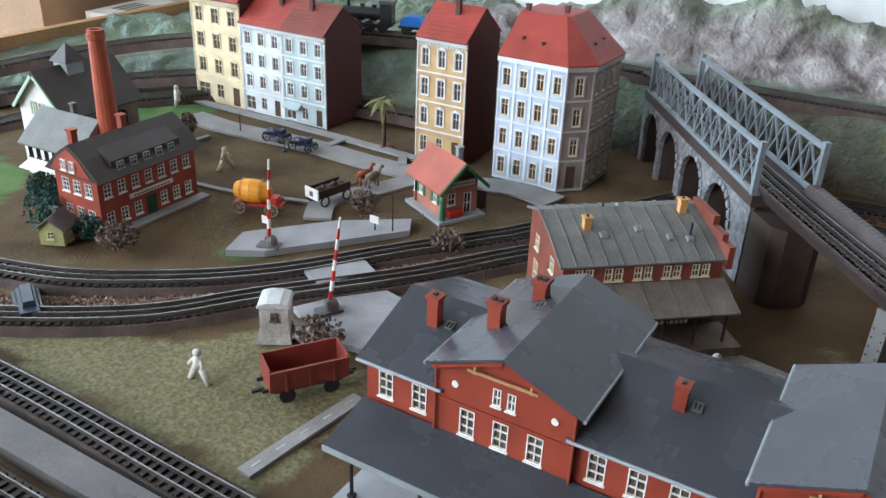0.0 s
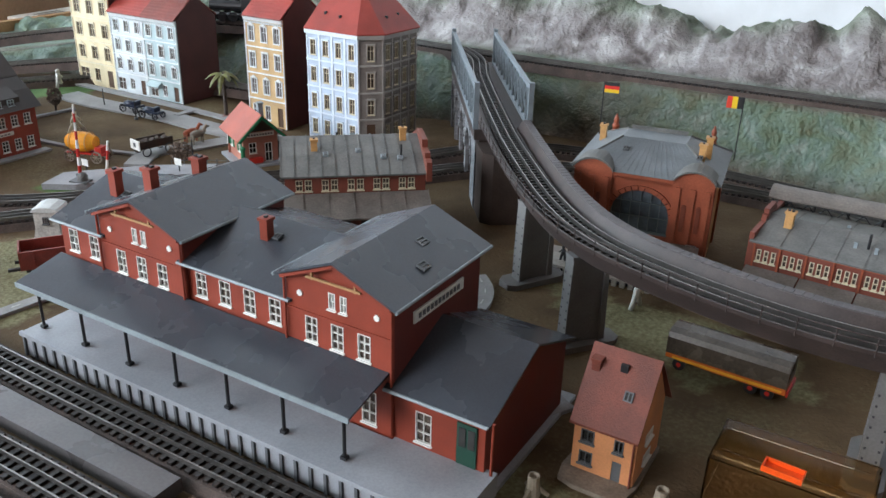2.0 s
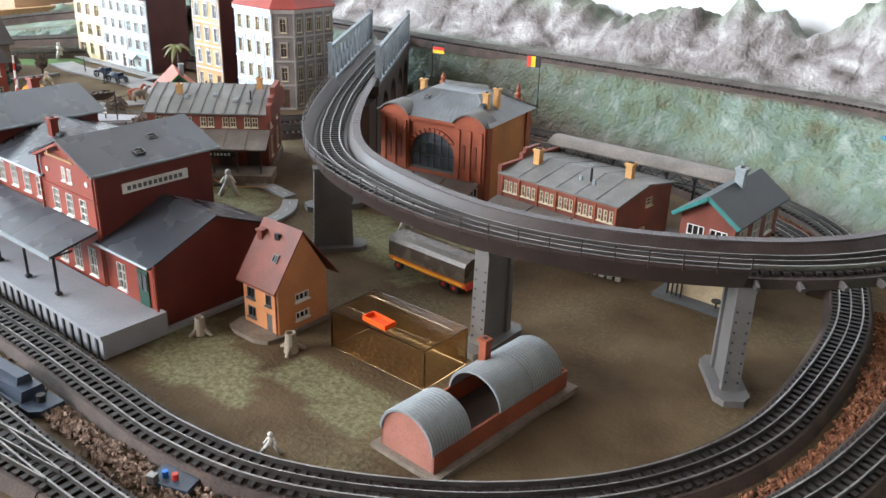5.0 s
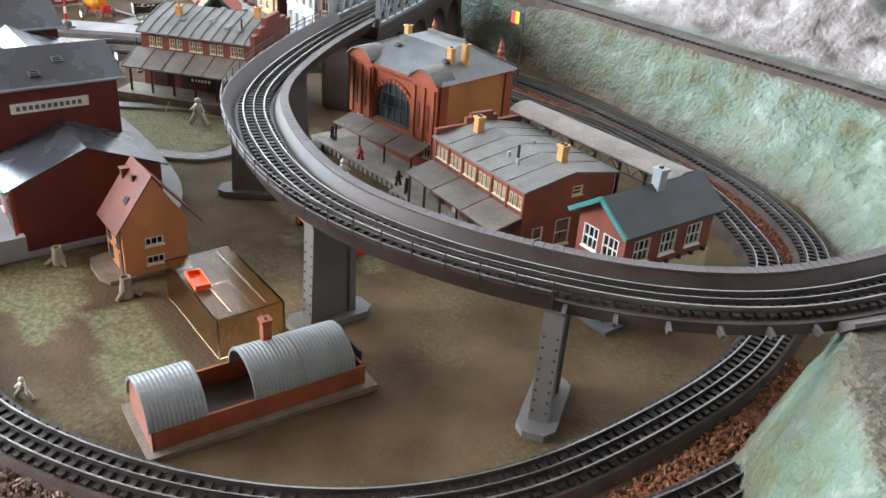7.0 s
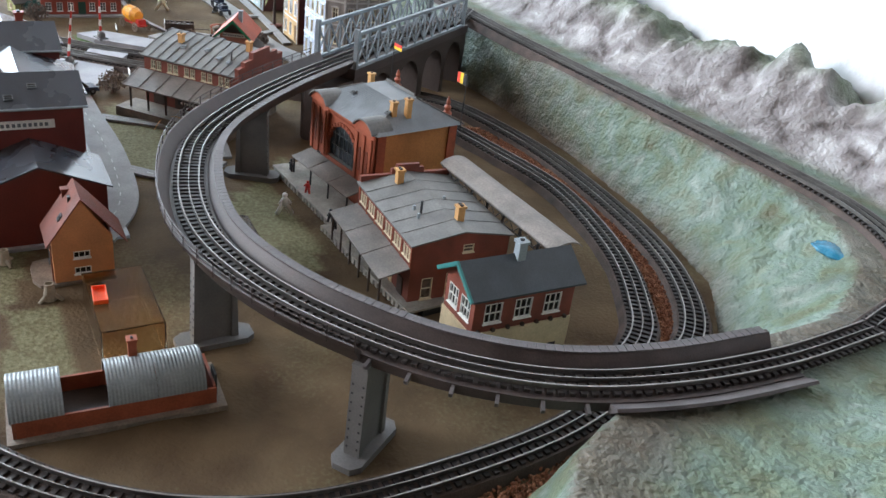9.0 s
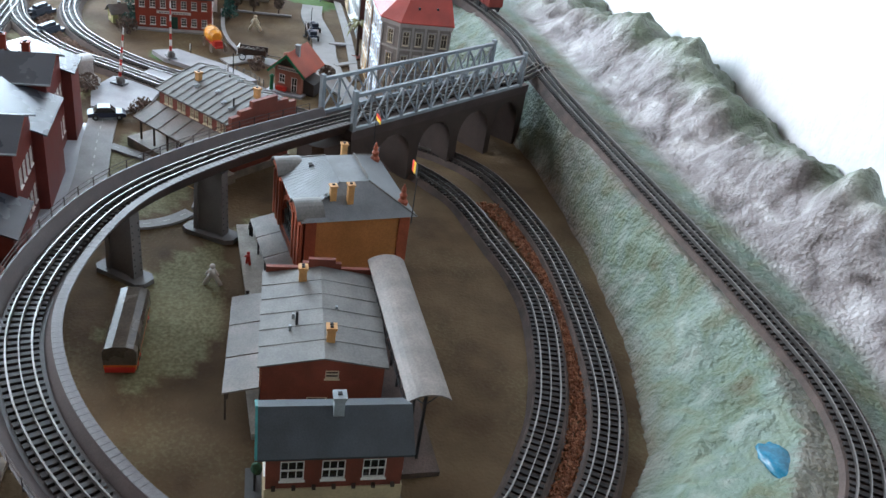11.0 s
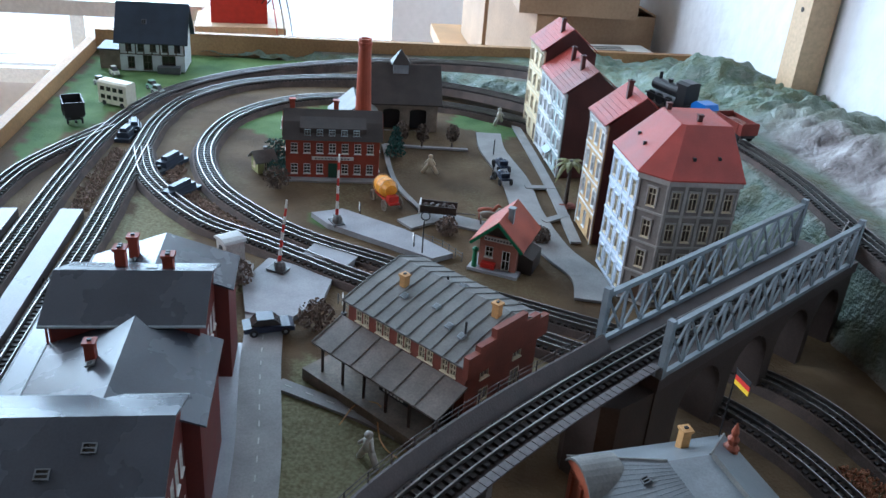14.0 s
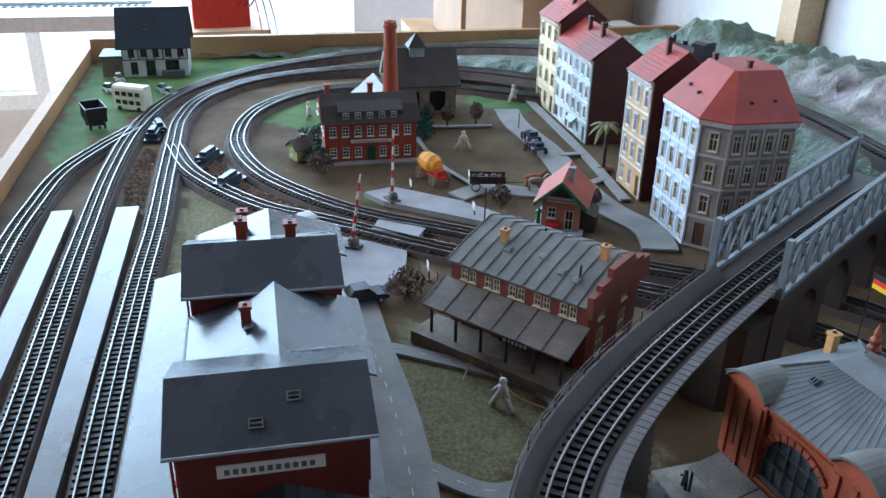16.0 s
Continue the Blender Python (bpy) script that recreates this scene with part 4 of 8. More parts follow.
station()


def platform_():
    e = thing("station_platform", "grey platform with buttressed edge along the main track", "platform", R(0, 0.38, 0))
    part("slab", box(bm_new(), -0.130, -0.0155, 0.0, 0.150, 0.018, 0.0138), M_platform, e)
    part("slab_rear", box(bm_new(), 0.0975, 0.018, 0.0018, 0.150, 0.0235, 0.0138), M_platform, e)
    part("edge", box(bm_new(), -0.1305, -0.0165, 0.0118, 0.1505, -0.0145, 0.0142), M_platform, e)
    for i in range(33):
        x = -0.128 + 0.0085 * i
        part("buttress", box(bm_new(), x, -0.0166, 0.0, x + 0.0016, -0.0156, 0.0117), M_darkgrey, e)


platform_()


# ---- town houses ----
def town_house(name, label, x0, w, y0, d, h, ridge, facade, trim, roofmat, cols, rows, ground, seed=0, chim=(0.5,), pane=M_curtain):
    e = thing(name, label, "town house", R(x0, y0, 0), group="town houses")
    fh = h / (rows + 0.15)
    ww, wh = w / cols * 0.42, fh * 0.58
    hs = []
    for j in range(rows):
        for i in range(cols):
            x = w * (i + 0.5) / cols - ww / 2
            if j == 0 and ground == "shop" and i == 0:
                hs.append((x - ww * 0.35, fh * 0.12, ww * 1.7, fh * 0.66, 0))
            elif j == 0 and i == cols - 1:
                hs.append((x, 0.0012, ww, fh * 0.75, 0))
            else:
                hs.append((x, fh * j + fh * 0.24, ww, wh, 0.0012 if j == rows - 1 else 0))
    part("wall", wall_panel(bm_new(), Matrix(), w, h, 0.0012, hs), facade, e, "ornate plastered front")
    for q in hs:
        if q[1] < 0.002:
            dr = part("door", box(bm_new(), q[0], 0.0006, 0.0012, q[0] + q[2], 0.0011, q[1] + q[3]), M_door, e)
            continue
        window(e, R(q[0], 0.0004, q[1]), q[2], q[3], trim, pane, 1, (0.62,))
        if q[1] > fh:
            j = int(q[1] / fh)
            if j % 2 == 1:
                part("pediment", solid(bm_new(), [(q[0] - 0.0012, q[1] + q[3] + 0.0006), (q[0] + q[2] + 0.0012, q[1] + q[3] + 0.0006), (q[0] + q[2] / 2, q[1] + q[3] + 0.0032)], -0.0014, -0.0001, "y"), trim, e)
            else:
                part("lintel", box(bm_new(), q[0] - 0.001, -0.0013, q[1] + q[3] + 0.0004, q[0] + q[2] + 0.001, -0.0001, q[1] + q[3] + 0.0018), trim, e)
            for s in (-1, 1):
                xx = q[0] - 0.0011 if s < 0 else q[0] + q[2] + 0.0002
                part("surround", box(bm_new(), xx, -0.0007, q[1], xx + 0.0009, -0.0001, q[1] + q[3]), trim, e)
    for j in range(1, rows):
        part("string_course", box(bm_new(), -0.0002, -0.0012, fh * j + 0.0004, w + 0.0002, -0.0001, fh * j + 0.0018), trim, e)
    part("cornice", solid(bm_new(), [(0.0, h - 0.004), (-0.0012, h - 0.0035), (-0.0028, h - 0.0006), (-0.0028, h + 0.0004), (0.0, h + 0.0004)], -0.0004, w + 0.0004, "x"), trim, e)
    for i in range(int(w / 0.003)):
        part("dentil", box(bm_new(), 0.0006 + i * 0.003, -0.0019, h - 0.0062, 0.002 + i * 0.003, -0.0001, h - 0.0042), trim, e)
    for i in (0, cols):
        x = w * i / cols
        part("pilaster", box(bm_new(), max(0, x - 0.001), -0.0009, 0, min(w, x + 0.001), -0.0001, h - 0.0063), trim, e)
    if ground == "shop" and "awning" in label:
        part("awning", solid(bm_new(), [(-0.0002, fh * 0.95), (-0.007, fh * 0.72), (-0.007, fh * 0.69), (-0.0002, fh * 0.9)], w * 0.05, w * 0.42, "x"), facade, e)
    for m, L in ((R(w, 0.0012, 0, 90), d - 0.0024), (R(0, d - 0.0012, 0, 270), d - 0.0024)):
        part("wall", wall_panel(bm_new(), m, L, h, 0.0012, []), M_houseside, e, "plain red side wall")
    part("wall", wall_panel(bm_new(), R(w, d, 0, 180), w, h, 0.0012, []), M_houseside, e)
    k = d / 2
    for s in (0, 1):
        ya, yb = (-0.003, k) if s == 0 else (d + 0.002, k)
        part("roof", solid(bm_new(), [(ya, h + 0.0005), (yb, ridge), (yb, ridge + 0.001), (ya, h + 0.0016)], -0.0003, w + 0.0003, "x"), roofmat, e)
        rb = bm_new()
        n = 9
        for i in range(1, n):
            y, z = ya + (yb - ya) * i / n, h + 0.0016 + (ridge + 0.001 - h - 0.0016) * i / n
            box(rb, -0.0002, y - 0.00025, z - 0.0004, w + 0.0002, y + 0.00025, z + 0.0003)
        part("tile_relief", rb, roofmat, e)
    for x in (0, w - 0.0012):
        part("gable_wall", solid(bm_new(), [(0, h), (d, h), (k, ridge)], x, x + 0.0012, "x"), M_houseside, e)
    for f in chim:
        chimney(e, w * f, d * 0.36, h + 0.006, ridge + 0.008, 0.0042, M_houseside, 1)
    part("gutter", tube(bm_new(), (0, -0.0036, h + 0.0006), (w, -0.0036, h + 0.0006), 0.0007, k=6), M_brownroof, e)
    return e


M_houseside = mat("dark_red_side_wall", (0.09, 0.03, 0.026), 0.6, 0.15, 40, 800, 0.1)
M_door = flat("brown_door", (0.09, 0.05, 0.03), 0.5)
M_ctrim = mat("cream_trim", (0.70, 0.62, 0.45), 0.5, 0.1)
M_wtrim = mat("white_trim", (0.72, 0.74, 0.74), 0.5, 0.08)
M_gtrim = mat("grey_trim", (0.40, 0.43, 0.46), 0.55, 0.1)
town_house("town_house", "tall cream town house with a shop front and red roof", -0.640, 0.068, 0.793, 0.06, 0.110, 0.136, M_cream, M_ctrim, M_redroof, 3, 4, "shop", chim=(0.75,))
town_house("town_house", "white town house with stucco ornaments and red roof", -0.5715, 0.054, 0.793, 0.06, 0.092, 0.117, M_pale, M_wtrim, M_redroof, 3, 4, "shop", chim=(0.72,))
town_house("town_house", "mint grey town house with a shop awning and brown-red roof", -0.517, 0.054, 0.793, 0.06, 0.092, 0.117, M_mint, M_wtrim, M_brownroof, 3, 4, "shop", chim=(0.42,))
town_house("town_house", "narrow ochre town house with white window surrounds", -0.352, 0.051, 0.785, 0.06, 0.112, 0.138, M_tan, M_wtrim, M_redroof, 3, 4, "door", chim=(0.55,))


def corner_house():
    e = thing("corner_house", "pale blue and grey corner house with a red hipped roof", "town house", R(-0.268, 0.782, 0), group="town houses")
    P = [(0, 0), (0.062, 0), (0.079, 0.017), (0.081, 0.072), (0, 0.072)]
    h, rows = 0.109, 4
    fh = h / 4.15
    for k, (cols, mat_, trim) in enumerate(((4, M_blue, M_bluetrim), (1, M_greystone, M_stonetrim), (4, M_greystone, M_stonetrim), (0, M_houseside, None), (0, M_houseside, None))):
        a, b = Vector(P[k]), Vector(P[(k + 1) % 5])
        L = (b - a).length
        m = R(a.x, a.y, 0, math.degrees(math.atan2(b.y - a.y, b.x - a.x)))
        hs = []
        for j in range(rows if cols else 0):
            for i in range(cols):
                ww = min(0.0066, L / cols * 0.5)
                x = L * (i + 0.5) / cols - ww / 2
                hs.append((x, fh * j + fh * 0.22, ww, fh * 0.56, 0))
        if k == 1:
            hs[0] = (hs[0][0] - 0.001, 0.0015, hs[0][2] + 0.002, fh * 0.8, 0)
        part("wall", wall_panel(bm_new(), m, L, h, 0.0012, hs), mat_, e, "pale blue and white front" if k == 0 else "grey stone side" if k < 3 else "plain dark red wall")
        for q in hs:
            if q[1] < 0.002:
                part("door", box(bm_new(), q[0], 0.0005, q[1], q[0] + q[2], 0.001, q[1] + q[3], m), M_door, e)
                continue
            window(e, m @ R(q[0], 0.0004, q[1]), q[2], q[3], M_ctrim, M_curtain, 1, (0.66,))
            part("lintel", box(bm_new(), q[0] - 0.0012, -0.0014, q[1] + q[3] + 0.0003, q[0] + q[2] + 0.0012, -0.0001, q[1] + q[3] + 0.0016, m), trim, e)
            for s in (-0.0011, q[2] + 0.0002):
                part("surround", box(bm_new(), q[0] + s, -0.0007, q[1], q[0] + s + 0.0009, -0.0001, q[1] + q[3], m), trim, e)
        if cols:
            for j in range(1, rows):
                part("string_course", box(bm_new(), -0.0005, -0.0014, fh * j + 0.0004, L + 0.0005, -0.0001, fh * j + 0.002, m), trim, e)
            part("cornice", box(bm_new(), -0.001, -0.0026, h - 0.004, L + 0.001, -0.0001, h, m), trim, e)
            part("plinth", box(bm_new(), 0, -0.0008, 0, L, -0.0001, 0.0024, m), trim, e)
            for i in range(cols + 1):
                x = L * i / cols
                part("pilaster", box(bm_new(), max(0, x - 0.0012), -0.0008, 0.0025, min(L, x + 0.0012), -0.0001, h - 0.0042, m), trim, e)
    bm = bm_new()
    E_ = [(-0.001, -0.003), (0.063, -0.003), (0.0822, 0.0162), (0.084, 0.074), (-0.001, 0.074)]
    T_ = [(0.001, 0.033), (0.043, 0.033), (0.0455, 0.036), (0.0465, 0.073), (0.001, 0.073)]
    lo = [bm.verts.new((x, y, h)) for x, y in E_]
    l2 = [bm.verts.new((x, y, h + 0.0012)) for x, y in E_]
    hi = [bm.verts.new((x, y, 0.1415)) for x, y in T_]
    bm.faces.new(lo[::-1])
    bm.faces.new(hi)
    for a, b in ((lo, l2), (l2, hi)):
        for i in range(5):
            bm.faces.new((a[i], a[(i + 1) % 5], b[(i + 1) % 5], b[i]))
    rf = part("roof", bm, M_redroof, e, "red tiled hipped roof")
    for x, y, z in ((0.015, 0.012, 0.123), (0.034, 0.010, 0.1215), (0.069, 0.037, 0.1215), (0.0685, 0.057, 0.122)):
        part("roof_vent", box(bm_new(), x - 0.0011, y - 0.0011, z - 0.003, x + 0.0011, y + 0.0011, z + 0.002), M_dark, rf)
    for x, y in ((0.006, 0.036), (0.036, 0.05)):
        chimney(e, x, y, 0.136, 0.146, 0.0036, M_houseside)


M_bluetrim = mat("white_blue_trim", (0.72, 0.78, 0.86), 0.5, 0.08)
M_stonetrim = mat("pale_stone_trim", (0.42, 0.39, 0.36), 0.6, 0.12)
corner_house()


# ---- goods shed by the bridge ----
SHED_ROOF = ((-0.003, 0.0525), (0.02, 0.0605), (0.048, 0.0672), (0.073, 0.0585))


def shed_roof_z(y):
    for (a, za), (b, zb) in zip(SHED_ROOF, SHED_ROOF[1:]):
        if a <= y <= b:
            return za + (zb - za) * (y - a) / (b - a), math.atan2(zb - za, b - a)
    return SHED_ROOF[-1][1], 0.0


def broken_roof(e, w, d, h):
    """Roof with several slopes, raised seams across it and brick gables under it."""
    for (a, za), (b, zb) in zip(SHED_ROOF, SHED_ROOF[1:]):
        part("roof", solid(bm_new(), [(a, za), (b, zb), (b, zb + 0.0012), (a, za + 0.0012)], -0.003, w + 0.003, "x"), M_greyroof, e)
        for i in range(12):
            x = -0.0028 + (w + 0.0056) * i / 11
            part("roof_seam", solid(bm_new(), [(a, za + 0.0013), (b, zb + 0.0013), (b, zb + 0.0019), (a, za + 0.0019)], x - 0.0003, x + 0.0003, "x"), M_greyroof, e)
    for x in (0, w - 0.0012):
        part("gable_wall", solid(bm_new(), [(0.0005, h), (0.02, 0.0603), (0.048, 0.067), (0.0699, 0.0595), (0.0699, h)], x, x + 0.0012, "x"), M_brick2, e)


def goods_shed():
    e = thing("goods_shed", "brick goods shed with a grey seamed roof and loading canopy", "shed", R(-0.107, 0.561, 0, 41))
    w, d, h = 0.101, 0.07, 0.0535
    fh = [(0.0075 + 0.0185 * i + q, 0.0415, 0.005, 0.0085, 0) for i in range(5) for q in (0, 0.0065)]
    sh = [(0.012, 0.012, 0.009, 0.018, 0.003), (0.043, 0.012, 0.009, 0.018, 0.003), (0.012, 0.038, 0.008, 0.010, 0.003), (0.044, 0.038, 0.008, 0.010, 0.003)]
    shell(e, w, d, h, (M_brick2, M_brick2, M_brick2, M_brick2), (fh, sh, fh, sh), win=(M_ctrim, M_curtain, 1, (0.5,)))
    broken_roof(e, w, d, h)
    # stepped parapet at one end
    bm = bm_new()
    for a, b, z in ((-0.004, 0.006, 0.062), (0.006, 0.02, 0.066), (0.02, 0.05, 0.072), (0.05, 0.064, 0.066), (0.064, 0.074, 0.062)):
        box(bm, w + 0.0001, a, h - 0.006, w + 0.0042, b, z)
    part("parapet", bm, M_brick2, e, "stepped brick gable parapet")
    chimney(e, 0.022, 0.028, 0.061, 0.0705, 0.0046, M_yellow, 1)
    chimney(e, 0.089, 0.040, 0.063, 0.0745, 0.0046, M_yellow, 1)
    for x, y in ((0.028, 0.018), (0.052, 0.022), (0.07, 0.014), (0.082, 0.012), (0.05, 0.05)):
        z, tilt = shed_roof_z(y)
        hatch = part("roof_hatch", box(bm_new(), 0, 0, 0, 0.004, 0.0045, 0.0016, Matrix.Translation((x, y, z + 0.0012)) @ Matrix.Rotation(tilt, 4, "X")), M_zinc, e)
        part("pane", box(bm_new(), 0.0007, 0.0007, 0.0016, 0.0033, 0.0038, 0.0019, Matrix.Translation((x, y, z + 0.0012)) @ Matrix.Rotation(tilt, 4, "X")), M_slate, hatch)
    for x, y in ((0.04, 0.05), (0.085, 0.016)):
        part("vent_pipe", tube(bm_new(), (x, y, 0.058), (x, y, 0.070), 0.0008, k=8), M_dark, e)
    c = new("canopy")
    c.parent = e
    part("canopy_roof", solid(bm_new(), [(-0.026, 0.0285), (-0.0002, 0.0385), (-0.0002, 0.0397), (-0.026, 0.0297)], -0.006, w + 0.002, "x"), M_canopy, c, "brown-grey sloping canopy")
    for i in range(7):
        x = -0.006 + (w + 0.008) * i / 6
        part("canopy_rib", solid(bm_new(), [(-0.0262, 0.0297), (-0.0004, 0.0397), (-0.0004, 0.0403), (-0.0262, 0.0303)], x - 0.0003, x + 0.0003, "x"), M_canopy, c)
    for i in range(6):
        x = 0.0 + 0.0195 * i
        part("canopy_post", box(bm_new(), x - 0.0007, -0.0225, 0.008, x + 0.0007, -0.0211, 0.0300), M_darkwood, c)
    part("loading_platform", box(bm_new(), -0.012, -0.029, -0.001, w + 0.006, -0.0002, 0.0078), M_plank, e, "grey-brown plank loading platform")
    for x in (0.01, 0.034, 0.058, 0.082):
        part("sliding_door", box(bm_new(), x, -0.0012, 0.008, x + 0.012, -0.0002, 0.027), M_darkwood, e)
    s = part("name_board", box(bm_new(), 0.052, -0.0216, 0.0215, 0.077, -0.0208, 0.0265), M_dark, c, "dark board with pale lettering")
    bars(Matrix.Translation((0.0645, -0.0217, 0.024)) @ pose(0, 0, 0, 90, 0, 0), 6, 0.018, 0.0022, M_paper, s)
    part("plinth", box(bm_new(), -0.001, -0.0001, -0.001, w + 0.001, d + 0.001, 0.006), M_plank, e)


M_slate = mat("slate_grey_roof", (0.155, 0.17, 0.18), 0.42, 0.18, 50, 1000, 0.15)
M_brick2 = mat("brown_red_brick", (0.20, 0.055, 0.035), 0.6, 0.2, 60, 1300, 0.3)
M_yellow = mat("ochre_chimney", (0.55, 0.30, 0.11), 0.55, 0.15)
M_canopy = mat("brown_grey_canopy", (0.20, 0.175, 0.155), 0.5, 0.25, 50, 700, 0.15)
M_darkwood = mat("dark_brown_wood", (0.06, 0.04, 0.03), 0.6, 0.2)
M_plank = mat("grey_brown_planks", (0.22, 0.18, 0.14), 0.65, 0.25, 80, 700, 0.2)
goods_shed()


# ---- station group inside the viaduct curve ----
def hall():
    e = thing("station_hall", "terracotta station hall with an arched window and grey roof", "station", R(0.071, 0.664, 0, 9.0))
    w, d, h = 0.092, 0.078, 0.069
    cx = w / 2
    big = (cx - 0.020, 0.028, 0.040, 0.030, 0.018)
    wings = [(0.005, 0.012, 0.007, 0.012, 0), (w - 0.012, 0.012, 0.007, 0.012, 0)]
    part("wall", wall_panel(bm_new(), Matrix(), w, h, 0.0014, [big] + wings), M_terra, e, "terracotta front with a wide arch")
    fr = part("arched_window", frame_mesh(0.040, 0.030, 5, (0.36, 0.7), b=0.0006, sill=0.001), M_dkgreen, e)
    fr.matrix_basis = R(big[0], 0.0008, big[1])
    part("pane", box(bm_new(), 0, 0.0009, 0, 0.040, 0.0013, 0.030), M_hallglass, fr)
    for q in wings:
        window(e, R(q[0], 0.0004, q[1]), q[2], q[3], M_white, M_glass, 1, (0.6,))
    bm = bm_new()
    for k in range(15):
        a0, a1 = math.pi * k / 15 + 0.02, math.pi * (k + 1) / 15 - 0.02
        def at(a, r):
            return (cx - (0.020 + r) * math.cos(a), big[1] + 0.012 + (0.018 + r) * math.sin(a))
        solid(bm, [at(a0, 0.0002), at(a1, 0.0002), at(a1, 0.0034), at(a0, 0.0034)], -0.0016, -0.0001, "y")
    part("arch_stones", bm, M_terra, e)
    part("wall", wall_panel(bm_new(), R(w, 0.0014, 0, 90), d - 0.0028, h, 0.0014, []), M_ochre, e, "plain ochre side wall")
    part("wall", wall_panel(bm_new(), R(w, d, 0, 180), w, h, 0.0014, [(0.02, 0.02, 0.01, 0.02, 0.003), (0.062, 0.02, 0.01, 0.02, 0.003)]), M_terra, e)
    part("wall", wall_panel(bm_new(), R(0, d - 0.0014, 0, 270), d - 0.0028, h, 0.0014, []), M_ochre, e)
    for x0 in (0.0, w - 0.024):
        p = new("corner_bay")
        p.parent, p.matrix_basis = e, R(x0, 0, 0)
        part("bay_front", box(bm_new(), -0.0012, -0.003, 0.026, 0.0252, -0.0015, h), M_terra, p)
        for i in range(3):
            part("pilaster", box(bm_new(), 0.0005 + 0.0098 * i, -0.0042, 0.026, 0.0038 + 0.0098 * i, -0.0031, h - 0.004), M_terra, p)
        for i in range(2):
            x = 0.0072 + i * 0.0098
            part("niche", box(bm_new(), x - 0.0014, -0.0036, 0.034, x + 0.0014, -0.0031, 0.052), M_terra2, p)
            part("niche_head", tube(bm_new(), (x, -0.0036, 0.052), (x, -0.0031, 0.052), 0.0014, k=10), M_terra2, p)
        # curved pediment and its lead cover
        seg, lead = [], []
        for k in range(11):
            a = math.pi * (0.18 + 0.64 * k / 10)
            seg.append((0.012 - 0.0165 * math.cos(a), h - 0.0085 + 0.0165 * math.sin(a)))
        part("pediment", solid(bm_new(), [(seg[0][0], h), *seg, (seg[-1][0], h)], -0.0045, 0.004, "y"), M_terra, p)
        lead = [(x, z + 0.0002) for x, z in seg] + [(x * 1.0, z + 0.0016) for x, z in seg[::-1]]
        part("pediment_cover", solid(bm_new(), lead, -0.0062, 0.014, "y"), M_greyroof, p)
    for i in range(30):
        x = 0.0262 + i * 0.00137
        if x < w - 0.026:
            part("dentil", box(bm_new(), x, -0.0022, h - 0.0045, x + 0.0008, -0.0001, h - 0.0022), M_terra, e)
    part("cornice", box(bm_new(), 0.0254, -0.003, h - 0.002, w - 0.0254, -0.0001, h + 0.0004), M_terra, e)
    part("string_course", box(bm_new(), 0.0254, -0.002, 0.0255, w - 0.0254, -0.0001, 0.0272), M_terra, e)
    for y in (0.0, d - 0.008):
        part("quoin", box(bm_new(), w + 0.0001, y, 0, w + 0.0016, y + 0.008, h), M_terra, e)
        part("quoin", box(bm_new(), -0.0016, y, 0, -0.0001, y + 0.008, h), M_terra, e)
    bm = bm_new()
    lo = [bm.verts.new(p) for p in ((-0.005, -0.004, h + 0.0005), (w + 0.005, -0.004, h + 0.0005), (w + 0.005, d + 0.004, h + 0.0005), (-0.005, d + 0.004, h + 0.0005))]
    hi = [bm.verts.new(p) for p in ((0.024, 0.030, h + 0.0165), (w - 0.024, 0.030, h + 0.0165), (w - 0.024, d - 0.026, h + 0.0165), (0.024, d - 0.026, h + 0.0165))]
    bm.faces.new(lo[::-1])
    bm.faces.new(hi)
    for i in range(4):
        bm.faces.new((lo[i], lo[(i + 1) % 4], hi[(i + 1) % 4], hi[i]))
    rf = part("roof", bm, M_slate, e, "grey hipped roof")
    # raised seams down the front slope, ridge strips
    for i in range(22):
        f = (i + 0.5) / 22
        a = Vector((-0.005 + (w + 0.01) * f, -0.004, h + 0.0008))
        b = Vector((0.024 + (w - 0.048) * f, 0.030, h + 0.0168))
        part("roof_seam", tube(bm_new(), a, b, 0.00014, k=4), M_slate, rf)
    for p, q in (((-0.005, -0.004), (0.024, 0.030)), ((w + 0.005, -0.004), (w - 0.024, 0.030)), ((w + 0.005, d + 0.004), (w - 0.024, d - 0.026)), ((-0.005, d + 0.004), (0.024, d - 0.026))):
        part("hip_ridge", tube(bm_new(), (*p, h + 0.0008), (*q, h + 0.0168), 0.0006, k=6), M_greyroof, rf)
    part("ridge_fence", box(bm_new(), 0.026, 0.0515, h + 0.0166, w - 0.026, 0.0518, h + 0.0195), M_greyroof, rf)
    for x, y, z, t in ((0.006, 0.050, 0.074, 0.0855), (w - 0.012, 0.022, 0.076, 0.0885), (w - 0.009, 0.034, 0.076, 0.0905)):
        chimney(e, x, y, z, t, 0.0044, M_yellow, 1)
    for x in (0.021, w - 0.021):
        skylight(e, Matrix.Translation((x + 0.006, 0.016, h + 0.0105)) @ Matrix.Rotation(math.atan2(0.016, 0.034), 4, "X"), 0.004, 0.004)
    # ornaments with flags on the rear corners
    for x, cols in ((0.010, ((0.02, 0.02, 0.02), (0.65, 0.03, 0.02), (0.85, 0.55, 0.02))), (w - 0.010, ((0.75, 0.06, 0.03), (0.85, 0.55, 0.02), (0.02, 0.02, 0.02)))):
        f = part("finial", lathe(bm_new(), [(0.0035, 0), (0.0040, 0.004), (0.0022, 0.006), (0.0030, 0.009), (0.0016, 0.011), (0.0020, 0.013), (0.0004, 0.018)], (x, d - 0.003, h + 0.002), 10), M_terra, e, "terracotta finial")
